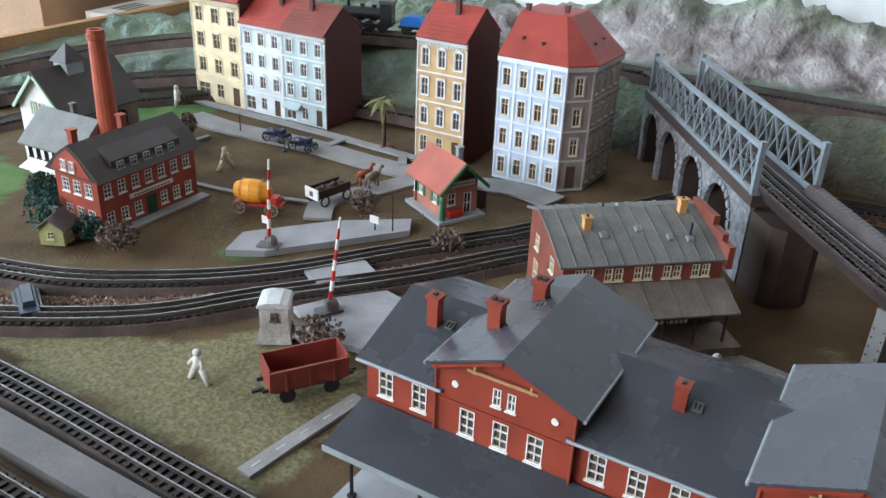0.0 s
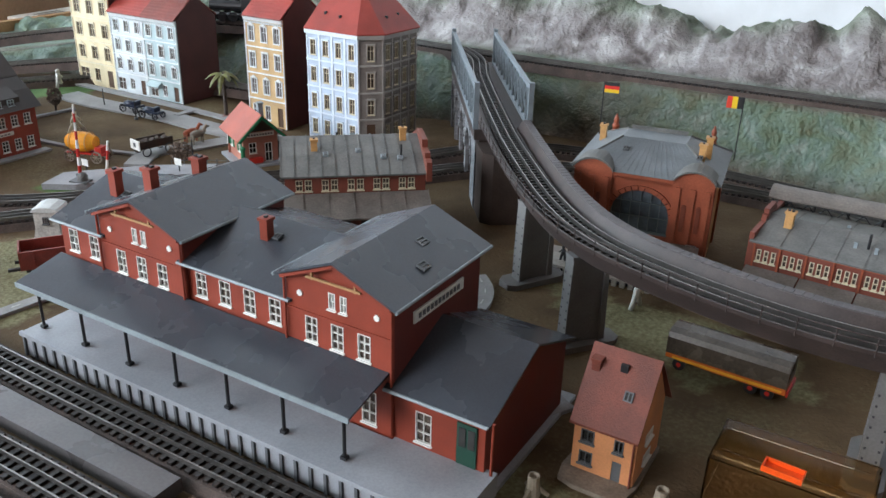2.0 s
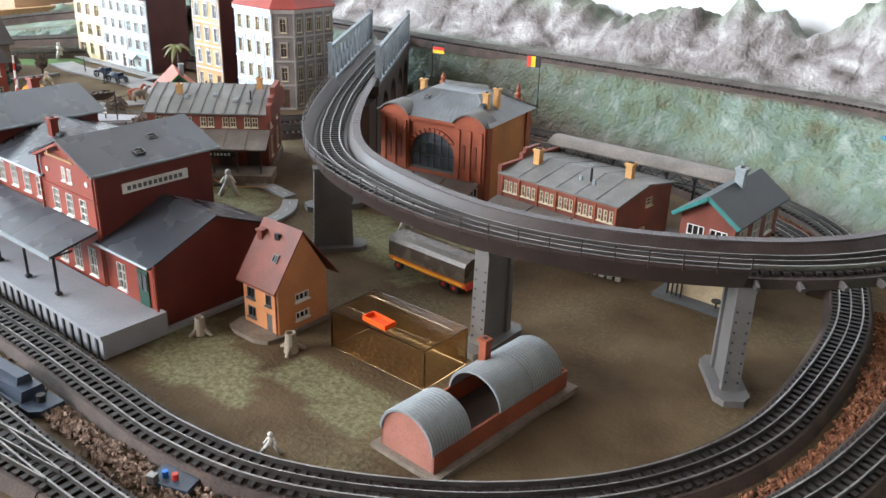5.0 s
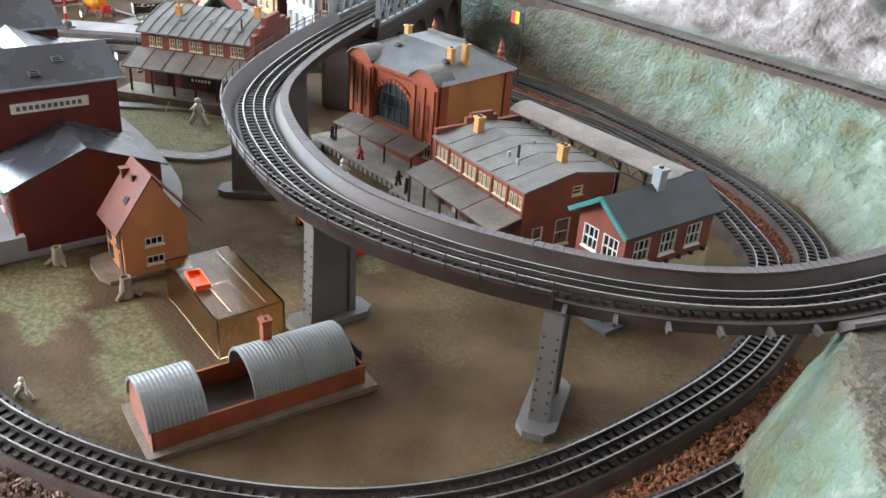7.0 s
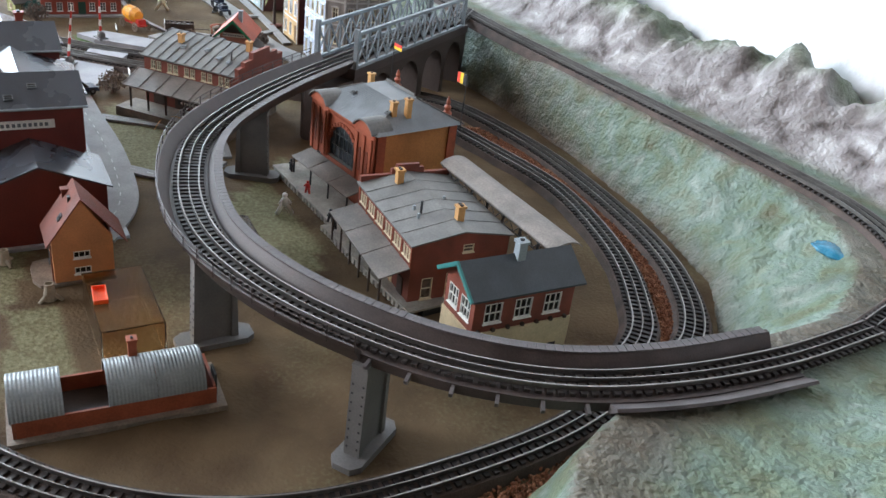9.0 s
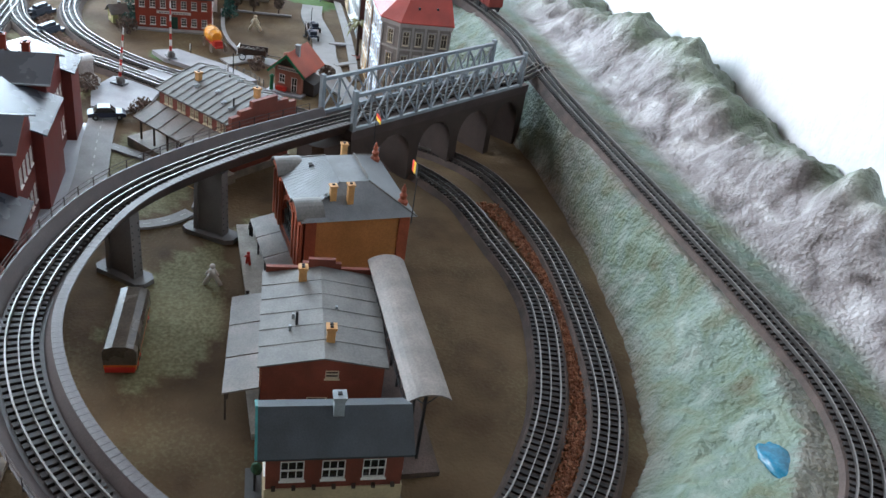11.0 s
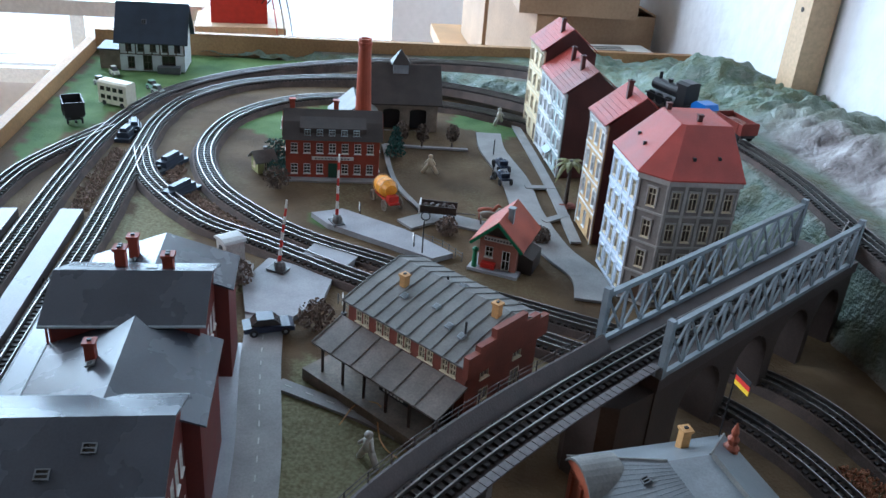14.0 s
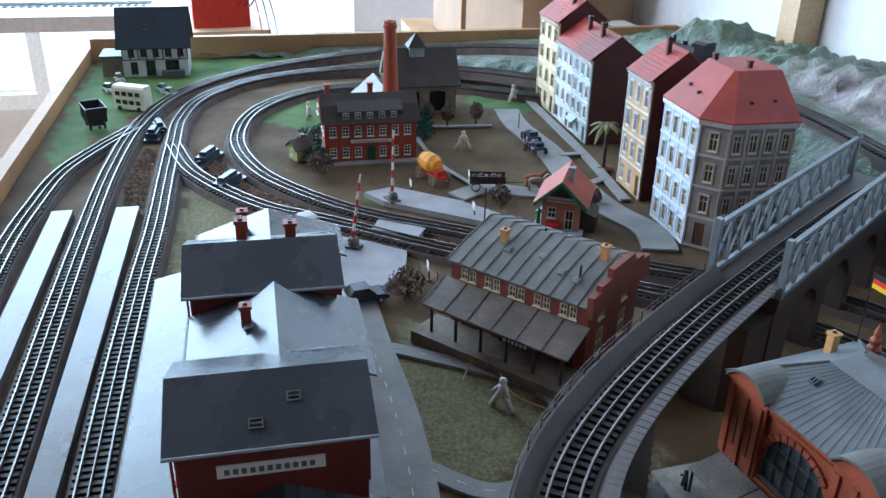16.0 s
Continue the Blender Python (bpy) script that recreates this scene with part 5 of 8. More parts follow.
        px = -0.0025 if x < 0.02 else w + 0.0065
        part("flagpole", tube(bm_new(), (px, d - 0.001, h - 0.004), (px, d - 0.001, h + 0.043), 0.0004, k=6), M_dark, e)
        for i, c in enumerate(cols):
            if x < 0.02:
                bm = box(bm_new(), px + 0.0005, d - 0.0013, h + 0.0425 - 0.0026 * (i + 1), px + 0.0115, d - 0.0008, h + 0.0425 - 0.0026 * i)
            else:
                bm = box(bm_new(), px - 0.0115 + 0.0037 * i, d - 0.0013, h + 0.034, px - 0.0078 + 0.0037 * i, d - 0.0008, h + 0.0425)
            part("flag_stripe", bm, flat("flag_stripe_colour", c, 0.6), e)
    c = new("canopy")
    c.parent = e
    for i in range(3):
        x0 = 0.002 + i * 0.0295
        part("canopy_roof", solid(bm_new(), [(-0.022, 0.019), (-0.0031, 0.0235), (-0.0031, 0.0245), (-0.022, 0.020)], x0, x0 + 0.0285, "x"), M_canopy, c, "grey-brown canopy panel")
    for x in (0.004, 0.032, 0.060, 0.088):
        part("canopy_post", tube(bm_new(), (x, -0.0205, 0.005), (x, -0.0205, 0.0192), 0.0008, k=6), M_dark, c)


M_terra = mat("terracotta_plastic", (0.30, 0.075, 0.035), 0.55, 0.2, 80, 900, 0.2)
M_terra2 = mat("deep_terracotta", (0.17, 0.04, 0.02), 0.55, 0.2, 80, 900, 0.2)
M_ochre = mat("ochre_side_wall", (0.42, 0.18, 0.055), 0.55, 0.18, 40, 800, 0.1)
M_dkgreen = flat("grey_green_frame", (0.10, 0.12, 0.12), 0.4)
M_hallglass = mat("blue_grey_window_pane", (0.07, 0.085, 0.1), 0.16, 0.3, 90, 500, 0.0, spec=0.6)
hall()


def long_building():
    e = thing("freight_building", "long low brick building with a flat grey roof", "station building", R(0.1975, 0.651, 0, -3.1))
    w, d, h = 0.096, 0.072, 0.048
    fh = [(0.003 + 0.0158 * i + 0.0044 * k, 0.0355, 0.0028, 0.008, 0.001) for i in range(6) for k in range(3)]
    sh = [(0.008, 0.006, 0.008, 0.016, 0.003), (0.026, 0.006, 0.012, 0.018, 0), (0.036, 0.0385, 0.008, 0.006, 0.002)]
    shell(e, w, d, h, (M_brick2,), (fh, sh), win=(M_ctrim, M_curtain, 0, (0.5,)))
    for i in range(7):
        part("pilaster", box(bm_new(), 0.0008 + 0.0158 * i - (0.0006 if i else 0), -0.0009, 0.0315, 0.002 + 0.0158 * i - (0.0006 if i else 0), -0.0001, h - 0.0015), M_terra, e)
    part("cornice", box(bm_new(), 0, -0.0012, h - 0.0014, w, -0.0001, h - 0.0002), M_terra, e)
    gable(e, w, d, h, 0.0063, M_brick2, 0.0022, 0.0011, M_greyroof, "x")
    for i in range(1, 6):
        x = w * i / 6
        for s in (0, 1):
            ya, yb = (-0.002, d / 2) if s == 0 else (d + 0.002, d / 2)
            part("roof_joint", solid(bm_new(), [(ya, h + 0.0008), (yb, h + 0.0072), (yb, h + 0.0076), (ya, h + 0.0012)], x - 0.0002, x + 0.0002, "x"), M_greyroof, e)
    chimney(e, 0.014, 0.024, 0.051, 0.0625, 0.005, M_yellow, 2)
    chimney(e, 0.080, 0.040, 0.052, 0.064, 0.005, M_yellow, 2)
    part("vent_pipe", tube(bm_new(), (0.062, 0.02, 0.05), (0.062, 0.02, 0.062), 0.0009, k=8), M_dark, e)
    for x, y in ((0.055, 0.018), (0.067, 0.016), (0.046, 0.045)):
        part("roof_hatch", box(bm_new(), x - 0.001, y - 0.0008, 0.050, x + 0.001, y + 0.0008, 0.0555), M_zinc, e)
    bm = bm_new()
    for a, b, z in ((0.0, 0.024, 0.0535), (0.024, 0.028, 0.0575), (0.028, 0.046, 0.0605), (0.046, 0.05, 0.0575), (0.05, 0.072, 0.0535)):
        box(bm, -0.0032, a, 0.0, -0.0001, b, z)
    part("parapet", bm, M_brick2, e)
    c = new("canopy")
    c.parent = e
    for i in range(3):
        x0 = -0.002 + i * 0.033
        part("canopy_roof", solid(bm_new(), [(-0.022, 0.0255), (-0.0002, 0.0305), (-0.0002, 0.0315), (-0.022, 0.0265)], x0, x0 + 0.032, "x"), M_canopy, c, "grey-brown canopy panel")
    for i in range(6):
        x = 0.002 + 0.0185 * i
        part("canopy_post", box(bm_new(), x - 0.0006, -0.0208, 0.0048, x + 0.0006, -0.0196, 0.026), M_darkwood, c)
    for i in range(5):
        part("door", box(bm_new(), 0.008 + 0.0178 * i, -0.0009, 0.005, 0.016 + 0.0178 * i, -0.0001, 0.0185), M_cream if i % 2 else M_darkwood, e)


long_building()


def hall_platform():
    e = thing("platform", "pale grey plank platform with a perforated edge", "platform", R(0.06, 0.632, 0, 4.0))
    part("slab", box(bm_new(), 0, 0, 0.0035, 0.245, 0.032, 0.0052), M_plank2, e)
    part("apron", box(bm_new(), 0.115, -0.008, 0.0035, 0.245, 0.0, 0.0052), M_plank2, e)
    for i in range(42):
        x = 0.002 + 0.0058 * i
        y = 0.0 if x < 0.112 else -0.008
        part("edge_block", box(bm_new(), x, y + 0.0002, -0.001, x + 0.0034, y + 0.0026, 0.0034), M_plank2, e)
    part("base", box(bm_new(), 0, 0.004, -0.001, 0.245, 0.032, 0.0034), M_dark, e)


M_plank2 = mat("pale_grey_planks", (0.34, 0.32, 0.28), 0.6, 0.2, 80, 700, 0.15)
hall_platform()


def timber_house():
    e = thing("signal_house", "brick and timber house with a dark roof and turquoise trim", "house", R(0.3363, 0.6472, 0, -1.2))
    w, d, h = 0.0347, 0.0703, 0.0577
    fh = [(0.0045, 0.036, 0.011, 0.0135, 0), (0.0192, 0.036, 0.011, 0.0135, 0)]
    sh = [(0.006 + 0.021 * i, 0.036, 0.012, 0.0135, 0) for i in range(3)]
    shell(e, w, d, h, (M_brick2,), (fh, sh, fh, sh), win=(M_white, M_glass, 2, (0.5,)))
    part("ground_floor", box(bm_new(), -0.0008, -0.0008, 0.0, w + 0.0008, d + 0.0008, 0.0305), M_stucco, e, "cream rendered ground floor")
    for y in (0.01, 0.035, 0.06):
        part("arched_opening", box(bm_new(), w + 0.0009, y - 0.003, 0.004, w + 0.0013, y + 0.003, 0.013), M_dark, e)
    for y in [0.004 + 0.0103 * i for i in range(7)]:
        part("joist_end", box(bm_new(), w + 0.0001, y - 0.001, 0.0306, w + 0.0022, y + 0.001, 0.0326), M_darkwood, e)
    gable(e, w, d, h, 0.0119, M_brick2, 0.0045, 0.0012, M_navyslate, "y")
    for s in (-1, 1):
        m = Matrix.Translation((w / 2, -0.0052, h + 0.0132)) @ Matrix.Rotation(s * math.atan2(0.0119, w / 2), 4, "Y")
        L = 0.0266
        bg = part("bargeboard", box(bm_new(), 0 if s > 0 else -L, -0.0007, -0.0018, L if s > 0 else 0, 0.0007, 0.0003, m), M_turq, e, "turquoise fretwork bargeboard")
        for i in range(12):
            x = (i + 0.5) * L / 12 * s
            part("fretwork", tube(bm_new(), m @ Vector((x, -0.0006, -0.0018)), m @ Vector((x, 0.0006, -0.0018)), 0.0008, k=8), M_turq, bg)
    chimney(e, w / 2 + 0.002, 0.036, 0.066, 0.0785, 0.0055, M_zinc, 1)
    part("base", box(bm_new(), -0.008, -0.01, -0.001, w + 0.006, d + 0.006, 0.0018), M_darkgrey, e)
    for x in (-0.002, 0.001, 0.004, 0.007):
        part("lever", tube(bm_new(), (x + 0.002, -0.005, 0.0018), (x + 0.002, -0.0045, 0.0135), 0.0006, k=6), M_dark, e)
    part("bush", lump(bm_new(), (0.006, -0.004, 0.0155), 0.0035, 3, 2), M_foliage, e)
    part("handwheel", lathe(bm_new(), [(0.003, 0), (0.0034, 0.0005), (0.003, 0.001)], (0.032, -0.004, 0.006), 14), M_dark, e)
    part("handwheel_post", tube(bm_new(), (0.032, -0.004, 0.0018), (0.032, -0.004, 0.0062), 0.0007, k=6), M_dark, e)


M_navyslate = mat("blue_grey_slate_roof", (0.045, 0.055, 0.062), 0.5, 0.18, 60, 1100, 0.2)
M_stucco = mat("cream_stucco", (0.58, 0.47, 0.30), 0.6, 0.12)
M_turq = flat("turquoise_trim", (0.04, 0.20, 0.19), 0.5)
M_foliage = mat("dark_green_foliage", (0.03, 0.085, 0.05), 0.8, 0.4, 200, 700, 0.6, island=0.4)
timber_house()


def canopy_platform():
    e = thing("platform_canopy", "long grey platform canopy on black lattice posts", "canopy", R(0.190, 0.733, 0, 1.5))
    L = 0.146
    pr = []
    for k in range(9):
        a = math.pi * (0.22 + 0.56 * k / 8)
        pr.append((0.0 - 0.0165 * math.cos(a), 0.046 + 0.0125 * math.sin(a)))
    prof = pr + [(a, b + 0.001) for a, b in pr[::-1]]
    part("canopy_roof", solid(bm_new(), prof, 0, L, "x"), M_canopy, e, "curved grey canopy roof")
    for i in range(7):
        x = 0.008 + i * (L - 0.016) / 6
        part("post", box(bm_new(), x - 0.0008, -0.0008, 0.0, x + 0.0008, 0.0008, 0.0575), M_dark, e)
        for s in (-1, 1):
            part("strut", tube(bm_new(), (x, 0, 0.045), (x, s * 0.011, 0.0546), 0.0005, k=4), M_dark, e)
    part("beam", box(bm_new(), 0.002, -0.0126, 0.0532, L - 0.002, -0.0116, 0.0542), M_dark, e)
    part("beam", box(bm_new(), 0.002, -0.0126, 0.0465, L - 0.002, -0.0118, 0.0472), M_dark, e)
    for i in range(24):
        x0, x1 = 0.003 + i * (L - 0.006) / 24, 0.003 + (i + 1) * (L - 0.006) / 24
        part("lattice", tube(bm_new(), (x0, -0.0122, 0.047 if i % 2 else 0.0534), (x1, -0.0122, 0.0534 if i % 2 else 0.047), 0.00035, k=4), M_dark, e)
    part("platform_slab", box(bm_new(), -0.004, -0.012, -0.001, L + 0.004, 0.012, 0.003), M_bed, e)


canopy_platform()


# ---- orange house, railcar shed, trailer ----
def orange_house():
    e = thing("house", "small orange two-storey house with a rust-brown roof", "house", R(0.169, 0.442, 0, 0))
    w, d, h = 0.030, 0.036, 0.031
    fh = [(0.0035, 0.017, 0.0065, 0.007, 0), (0.0195, 0.017, 0.0045, 0.007, 0), (0.0035, 0.005, 0.0065, 0.007, 0), (0.0195, 0.001, 0.0045, 0.011, 0)]
    sh = [(0.011, 0.0175, 0.010, 0.005, 0), (0.011, 0.006, 0.010, 0.005, 0)]
    part("wall", wall_panel(bm_new(), Matrix(), w, h, 0.001, fh), M_orange, e)
    for q in fh[:3]:
        window(e, R(q[0], 0.0003, q[1]), q[2], q[3], M_darkgrey, M_glass, 1, ())
    part("door", box(bm_new(), 0.0195, 0.0004, 0.0, 0.024, 0.0008, 0.012), M_darkgrey, e, "grey glazed door")
    part("wall", wall_panel(bm_new(), R(w, 0.001, 0, 90), d - 0.002, h, 0.001, sh), M_orange, e)
    for q in sh:
        window(e, R(w, 0.001, 0, 90) @ R(q[0], 0.0003, q[1]), q[2], q[3], M_white, M_glass, 2, ())
    part("wall", wall_panel(bm_new(), R(w, d, 0, 180), w, h, 0.001, []), M_orange, e)
    part("wall", wall_panel(bm_new(), R(0, d - 0.001, 0, 270), d - 0.002, h, 0.001, []), M_orange, e)
    # steep roof with the ridge along the front
    k = d * 0.52
    for ya, yb, za in ((-0.0035, k, h - 0.004), (d + 0.009, k, h - 0.006)):
        part("roof", solid(bm_new(), [(ya, za), (yb, 0.058), (yb, 0.0592), (ya, za + 0.0012)], -0.0015, w + 0.0012, "x"), M_hutroof, e)
    for x in (0.0, w - 0.001):
        part("gable_wall", solid(bm_new(), [(0, h), (d, h), (k, 0.058)], x, x + 0.001, "x"), M_orange, e)
    skylight(e, Matrix.Translation((0.019, 0.006, 0.0410)) @ Matrix.Rotation(math.atan2(0.031, k + 0.0035), 4, "X"), 0.0042, 0.0048)
    part("roof_hatch", box(bm_new(), 0.014, 0.0128, 0.0500, 0.0175, 0.0146, 0.0548), M_dark, e)
    chimney(e, 0.003, 0.013, 0.042, 0.0535, 0.004, M_hutroof)
    part("downpipe", tube(bm_new(), (0.0288, -0.0009, 0.001), (0.0288, -0.0009, 0.028), 0.0005, k=6), M_hutroof, e)
    part("paved_base", solid(bm_new(), [(-0.004, -0.001), (-0.002, -0.010), (0.006, -0.0125), (0.022, -0.0125), (0.030, -0.009), (0.032, 0.0), (0.031, 0.037), (-0.002, 0.037)], -0.002, 0.0012, "z"), M_plank, e)


orange_house()


def railcar_shed():
    e = thing("barrel_roof_shed", "brick shed with a corrugated grey barrel roof, partly open", "shed", R(0.3285, 0.4555, 0, 87.0))
    L, wd, h = 0.099, 0.0325, 0.0115
    x0 = -L / 2
    for y in (-wd / 2, wd / 2 - 0.0014):
        part("wall", box(bm_new(), x0, y, 0.0, x0 + L, y + 0.0014, h), M_terra, e, "brown-red brick side wall")
    arc = [(-wd / 2 * math.cos(math.pi * k / 16), h + 0.0145 * math.sin(math.pi * k / 16)) for k in range(17)]
    for x in (x0,):
        part("end_wall", solid(bm_new(), [(-wd / 2, 0.0)] + arc + [(wd / 2, 0.0)], x, x + 0.0016, "x"), M_pink, e, "pink-brown rounded end wall")
    part("end_wall", box(bm_new(), x0 + L - 0.0016, -wd / 2 + 0.0015, 0, x0 + L, wd / 2 - 0.0015, 0.012), M_terra, e)
    for a, b in ((0.0, 0.025), (0.046, 0.070), (0.0703, 0.095)):
        n = int((b - a) / 0.0018)
        bm = bm_new()
        rings = []
        for i in range(n * 2 + 1):
            x = x0 - 0.001 + a + (b - a) * i / (n * 2)
            r = 0.00022 if i % 2 else 0.0
            rings.append([bm.verts.new((x, y * (1 + r * 60), z + r)) for y, z in arc] + [bm.verts.new((x, y * 1.0 * (1 - 0.05), z - 0.0012)) for y, z in arc[::-1]])
        m = len(rings[0])
        for p, q in zip(rings, rings[1:]):
            for i in range(m):
                bm.faces.new((p[i], p[(i + 1) % m], q[(i + 1) % m], q[i]))
        bm.faces.new(rings[0])
        bm.faces.new(rings[-1][::-1])
        part("barrel_roof", bm, M_corr, e, "corrugated grey barrel roof section")
    chimney(e, x0 + 0.060, 0.007, 0.023, 0.0345, 0.0042, M_terra, 1)
    part("base", box(bm_new(), x0 - 0.003, -wd / 2 - 0.004, -0.002, x0 + L + 0.005, wd / 2 + 0.004, 0.0016), M_plank, e)
    part("inner_floor", box(bm_new(), x0 + 0.002, -wd / 2 + 0.002, 0.0017, x0 + L - 0.002, wd / 2 - 0.002, 0.0026), M_darkwood, e)
    part("door_leaf", box(bm_new(), x0 + L + 0.0004, -0.010, 0.0018, x0 + L + 0.0016, 0.0, 0.0155), M_dark, e)


M_pink = mat("pink_brick_end", (0.36, 0.15, 0.11), 0.6, 0.15, 60, 900, 0.2)
M_corr = mat("grey_corrugated_roof", (0.25, 0.27, 0.28), 0.4, 0.15, 60, 900, 0.1)
railcar_shed()


def trailer():
    e = thing("tarpaulin_trailer", "orange and yellow trailer under a dark tarpaulin", "trailer", R(0.178, 0.5645, 0, -2.5))
    bm = solid(bm_new(), [(-0.0100, 0.0095), (-0.0102, 0.0195), (-0.0085, 0.0222), (-0.004, 0.0236), (0.004, 0.0236), (0.0085, 0.0222), (0.0102, 0.0195), (0.0100, 0.0095)], 0.0, 0.066, "x")
    part("tarpaulin", bm, M_tarp, e, "dark brown tarpaulin cover")
    part("chassis", solid(bm_new(), [(0.0, 0.0065), (0.0, 0.0098), (0.066, 0.0093), (0.066, 0.0055), (0.03, 0.0055)], -0.0096, 0.0096, "y"), M_orange2, e, "orange and yellow chassis")
    part("stripe", box(bm_new(), 0.004, -0.0101, 0.0066, 0.064, -0.0097, 0.008), M_amber, e)
    part("bumper", box(bm_new(), 0.0661, -0.009, 0.0045, 0.0672, 0.009, 0.008), M_red, e)
    for x in (0.048, 0.057, 0.008):
        for y in (-0.0095, 0.0075):
            w = part("wheel", tube(bm_new(), (x, y, 0.0035), (x, y + 0.002, 0.0035), 0.0036, k=14), M_dark, e)
            part("hub", tube(bm_new(), (x, y - 0.0003, 0.0035), (x, y + 0.0023, 0.0035), 0.0014, k=10), M_red, w)


M_tarp = mat("dark_tarpaulin", (0.075, 0.06, 0.045), 0.26, 0.3, 50, 600, 0.2)
M_orange2 = flat("orange_plastic", (0.55, 0.13, 0.02), 0.4)
M_amber = flat("amber_plastic", (0.75, 0.38, 0.03), 0.4)
M_red = flat("red_plastic", (0.5, 0.03, 0.02), 0.4)
trailer()


def clear_case():
    e = thing("clear_plastic_case", "clear brown-tinted plastic case lying on the grass", "case", R(0.2605, 0.4723, 0, 0))
    a, b, h, t = 0.0335, 0.0177, 0.0225, 0.0008
    for q in ((-a, -b, 0, a, -b + t, h), (-a, b - t, 0, a, b, h), (-a, -b + t, 0, -a + t, b - t, h), (a - t, -b + t, 0, a, b - t, h)):
        part("side", box(bm_new(), *q), M_clear, e).visible_shadow = False
    part("top", box(bm_new(), -a + t, -b + t, h - t, a - t, b - t, h), M_clear, e).visible_shadow = False
    for x in (-0.009, 0.009):
        part("rib", box(bm_new(), -a + 0.004, x, h + 0.0001, a - 0.004, x + 0.0006, h + 0.0006), M_clear, e)
    s = thing("orange_tray", "small bright orange plastic tray on the clear case", "tray", R(0.2575, 0.4605, h + 0.0007, -4))
    part("floor", box(bm_new(), -0.0085, -0.004, 0, 0.0085, 0.004, 0.0007), M_neon, s)
    for q in ((-0.0085, -0.004, 0.0007, 0.0085, -0.0033, 0.0028), (-0.0085, 0.0033, 0.0007, 0.0085, 0.004, 0.0028), (-0.0085, -0.0033, 0.0007, -0.0078, 0.0033, 0.0028), (0.0078, -0.0033, 0.0007, 0.0085, 0.0033, 0.0028)):
        part("rim", box(bm_new(), *q), M_neon, s)


def glass_mat(name, col, rough):
    m = bpy.data.materials.new(name)
    m.use_nodes = True
    n, l = m.node_tree.nodes, m.node_tree.links
    p = n["Principled BSDF"]
    p.inputs["Base Color"].default_value = (*col, 1)
    p.inputs["Roughness"].default_value = rough
    p.inputs["Transmission Weight"].default_value = 1.0
    p.inputs["IOR"].default_value = 1.2
    return m


M_clear = glass_mat("clear_brown_plastic", (0.82, 0.64, 0.42), 0.12)
M_neon = flat("neon_orange_plastic", (0.95, 0.10, 0.01), 0.35)
clear_case()


# ---- village ----
def factory():
    e = thing("brick_factory", "red brick factory with a dark mansard roof and dormer band", "factory", R(-0.4465, 0.506, 0, 90))
    w, d, h = 0.094, 0.046, 0.0445
    fh = [(0.005 + 0.0127 * i, z, 0.0068, 0.0105, 0.002 if z > 0.02 else 0) for i in range(7) for z in (0.005, 0.027) if not (i == 3 and z < 0.02)]
    lh = [(0.006 + 0.0125 * i, z, 0.0075, 0.011, 0) for i in range(3) for z in (0.006, 0.027)]
    shell(e, w, d, h, (M_brick3,), (fh, lh, [], lh), win=(M_white, M_glass, 1, (0.34, 0.67)))
    part("door", box(bm_new(), 0.0425, -0.0006, 0.001, 0.0515, -0.0001, 0.0165), M_greendoor, e, "dark green double door")
    s = part("sign_board", box(bm_new(), 0.026, -0.0022, 0.0205, 0.068, -0.0008, 0.0237), M_paper, e, "white name board")
    bars(Matrix.Translation((0.047, -0.0023, 0.0221)) @ pose(0, 0, 0, 90, 0, 0), 11, 0.036, 0.0012, M_darkgrey, s)
    prof = [(-0.007, h - 0.002), (0.009, h + 0.0125), (d / 2, h + 0.0215), (d - 0.009, h + 0.0125), (d + 0.007, h - 0.002)]
    part("mansard_roof", solid(bm_new(), prof, -0.003, w + 0.003, "x"), M_mansard, e, "dark brown mansard roof")
    for x0, x1 in ((-0.0036, -0.0031), (w + 0.0031, w + 0.0036)):
        part("gable_wall", solid(bm_new(), [(0.001, h - 0.0005), (0.0105, h + 0.0105), (d / 2, h + 0.0188), (d - 0.0105, h + 0.0105), (d - 0.001, h - 0.0005)], x0, x1, "x"), M_brick3, e)
    for y in (0.015, 0.024):
        window(e, R(-0.0036, d, 0, 270) @ R(y, -0.0004, h + 0.002), 0.0055, 0.008, M_white, M_glass, 1, (0.5,))
    part("dormer_band", solid(bm_new(), [(-0.0005, h + 0.001), (-0.0005, h + 0.0088), (0.019, h + 0.0182), (0.019, h + 0.001)], 0.014, w - 0.014, "x"), M_mansard, e, "long dormer with a row of windows")
    for i in range(5):
        window(e, R(0.0185 + 0.0122 * i, -0.0012, h + 0.0022), 0.0062, 0.0055, M_mint, M_glass, 1, (0.5,))
    for x in (0.006, 0.05):
        chimney(e, x, d / 2 + 0.004, h + 0.016, h + 0.029, 0.005, M_brick3)
    part("pavement", box(bm_new(), -0.004, -0.010, -0.001, w + 0.004, -0.0001, 0.001), M_road, e)


M_brick3 = mat("factory_brick", (0.30, 0.055, 0.03), 0.6, 0.2, 60, 1400, 0.3)
M_mansard = mat("dark_brown_roof", (0.045, 0.036, 0.032), 0.55, 0.2, 60, 1200, 0.2)
factory()


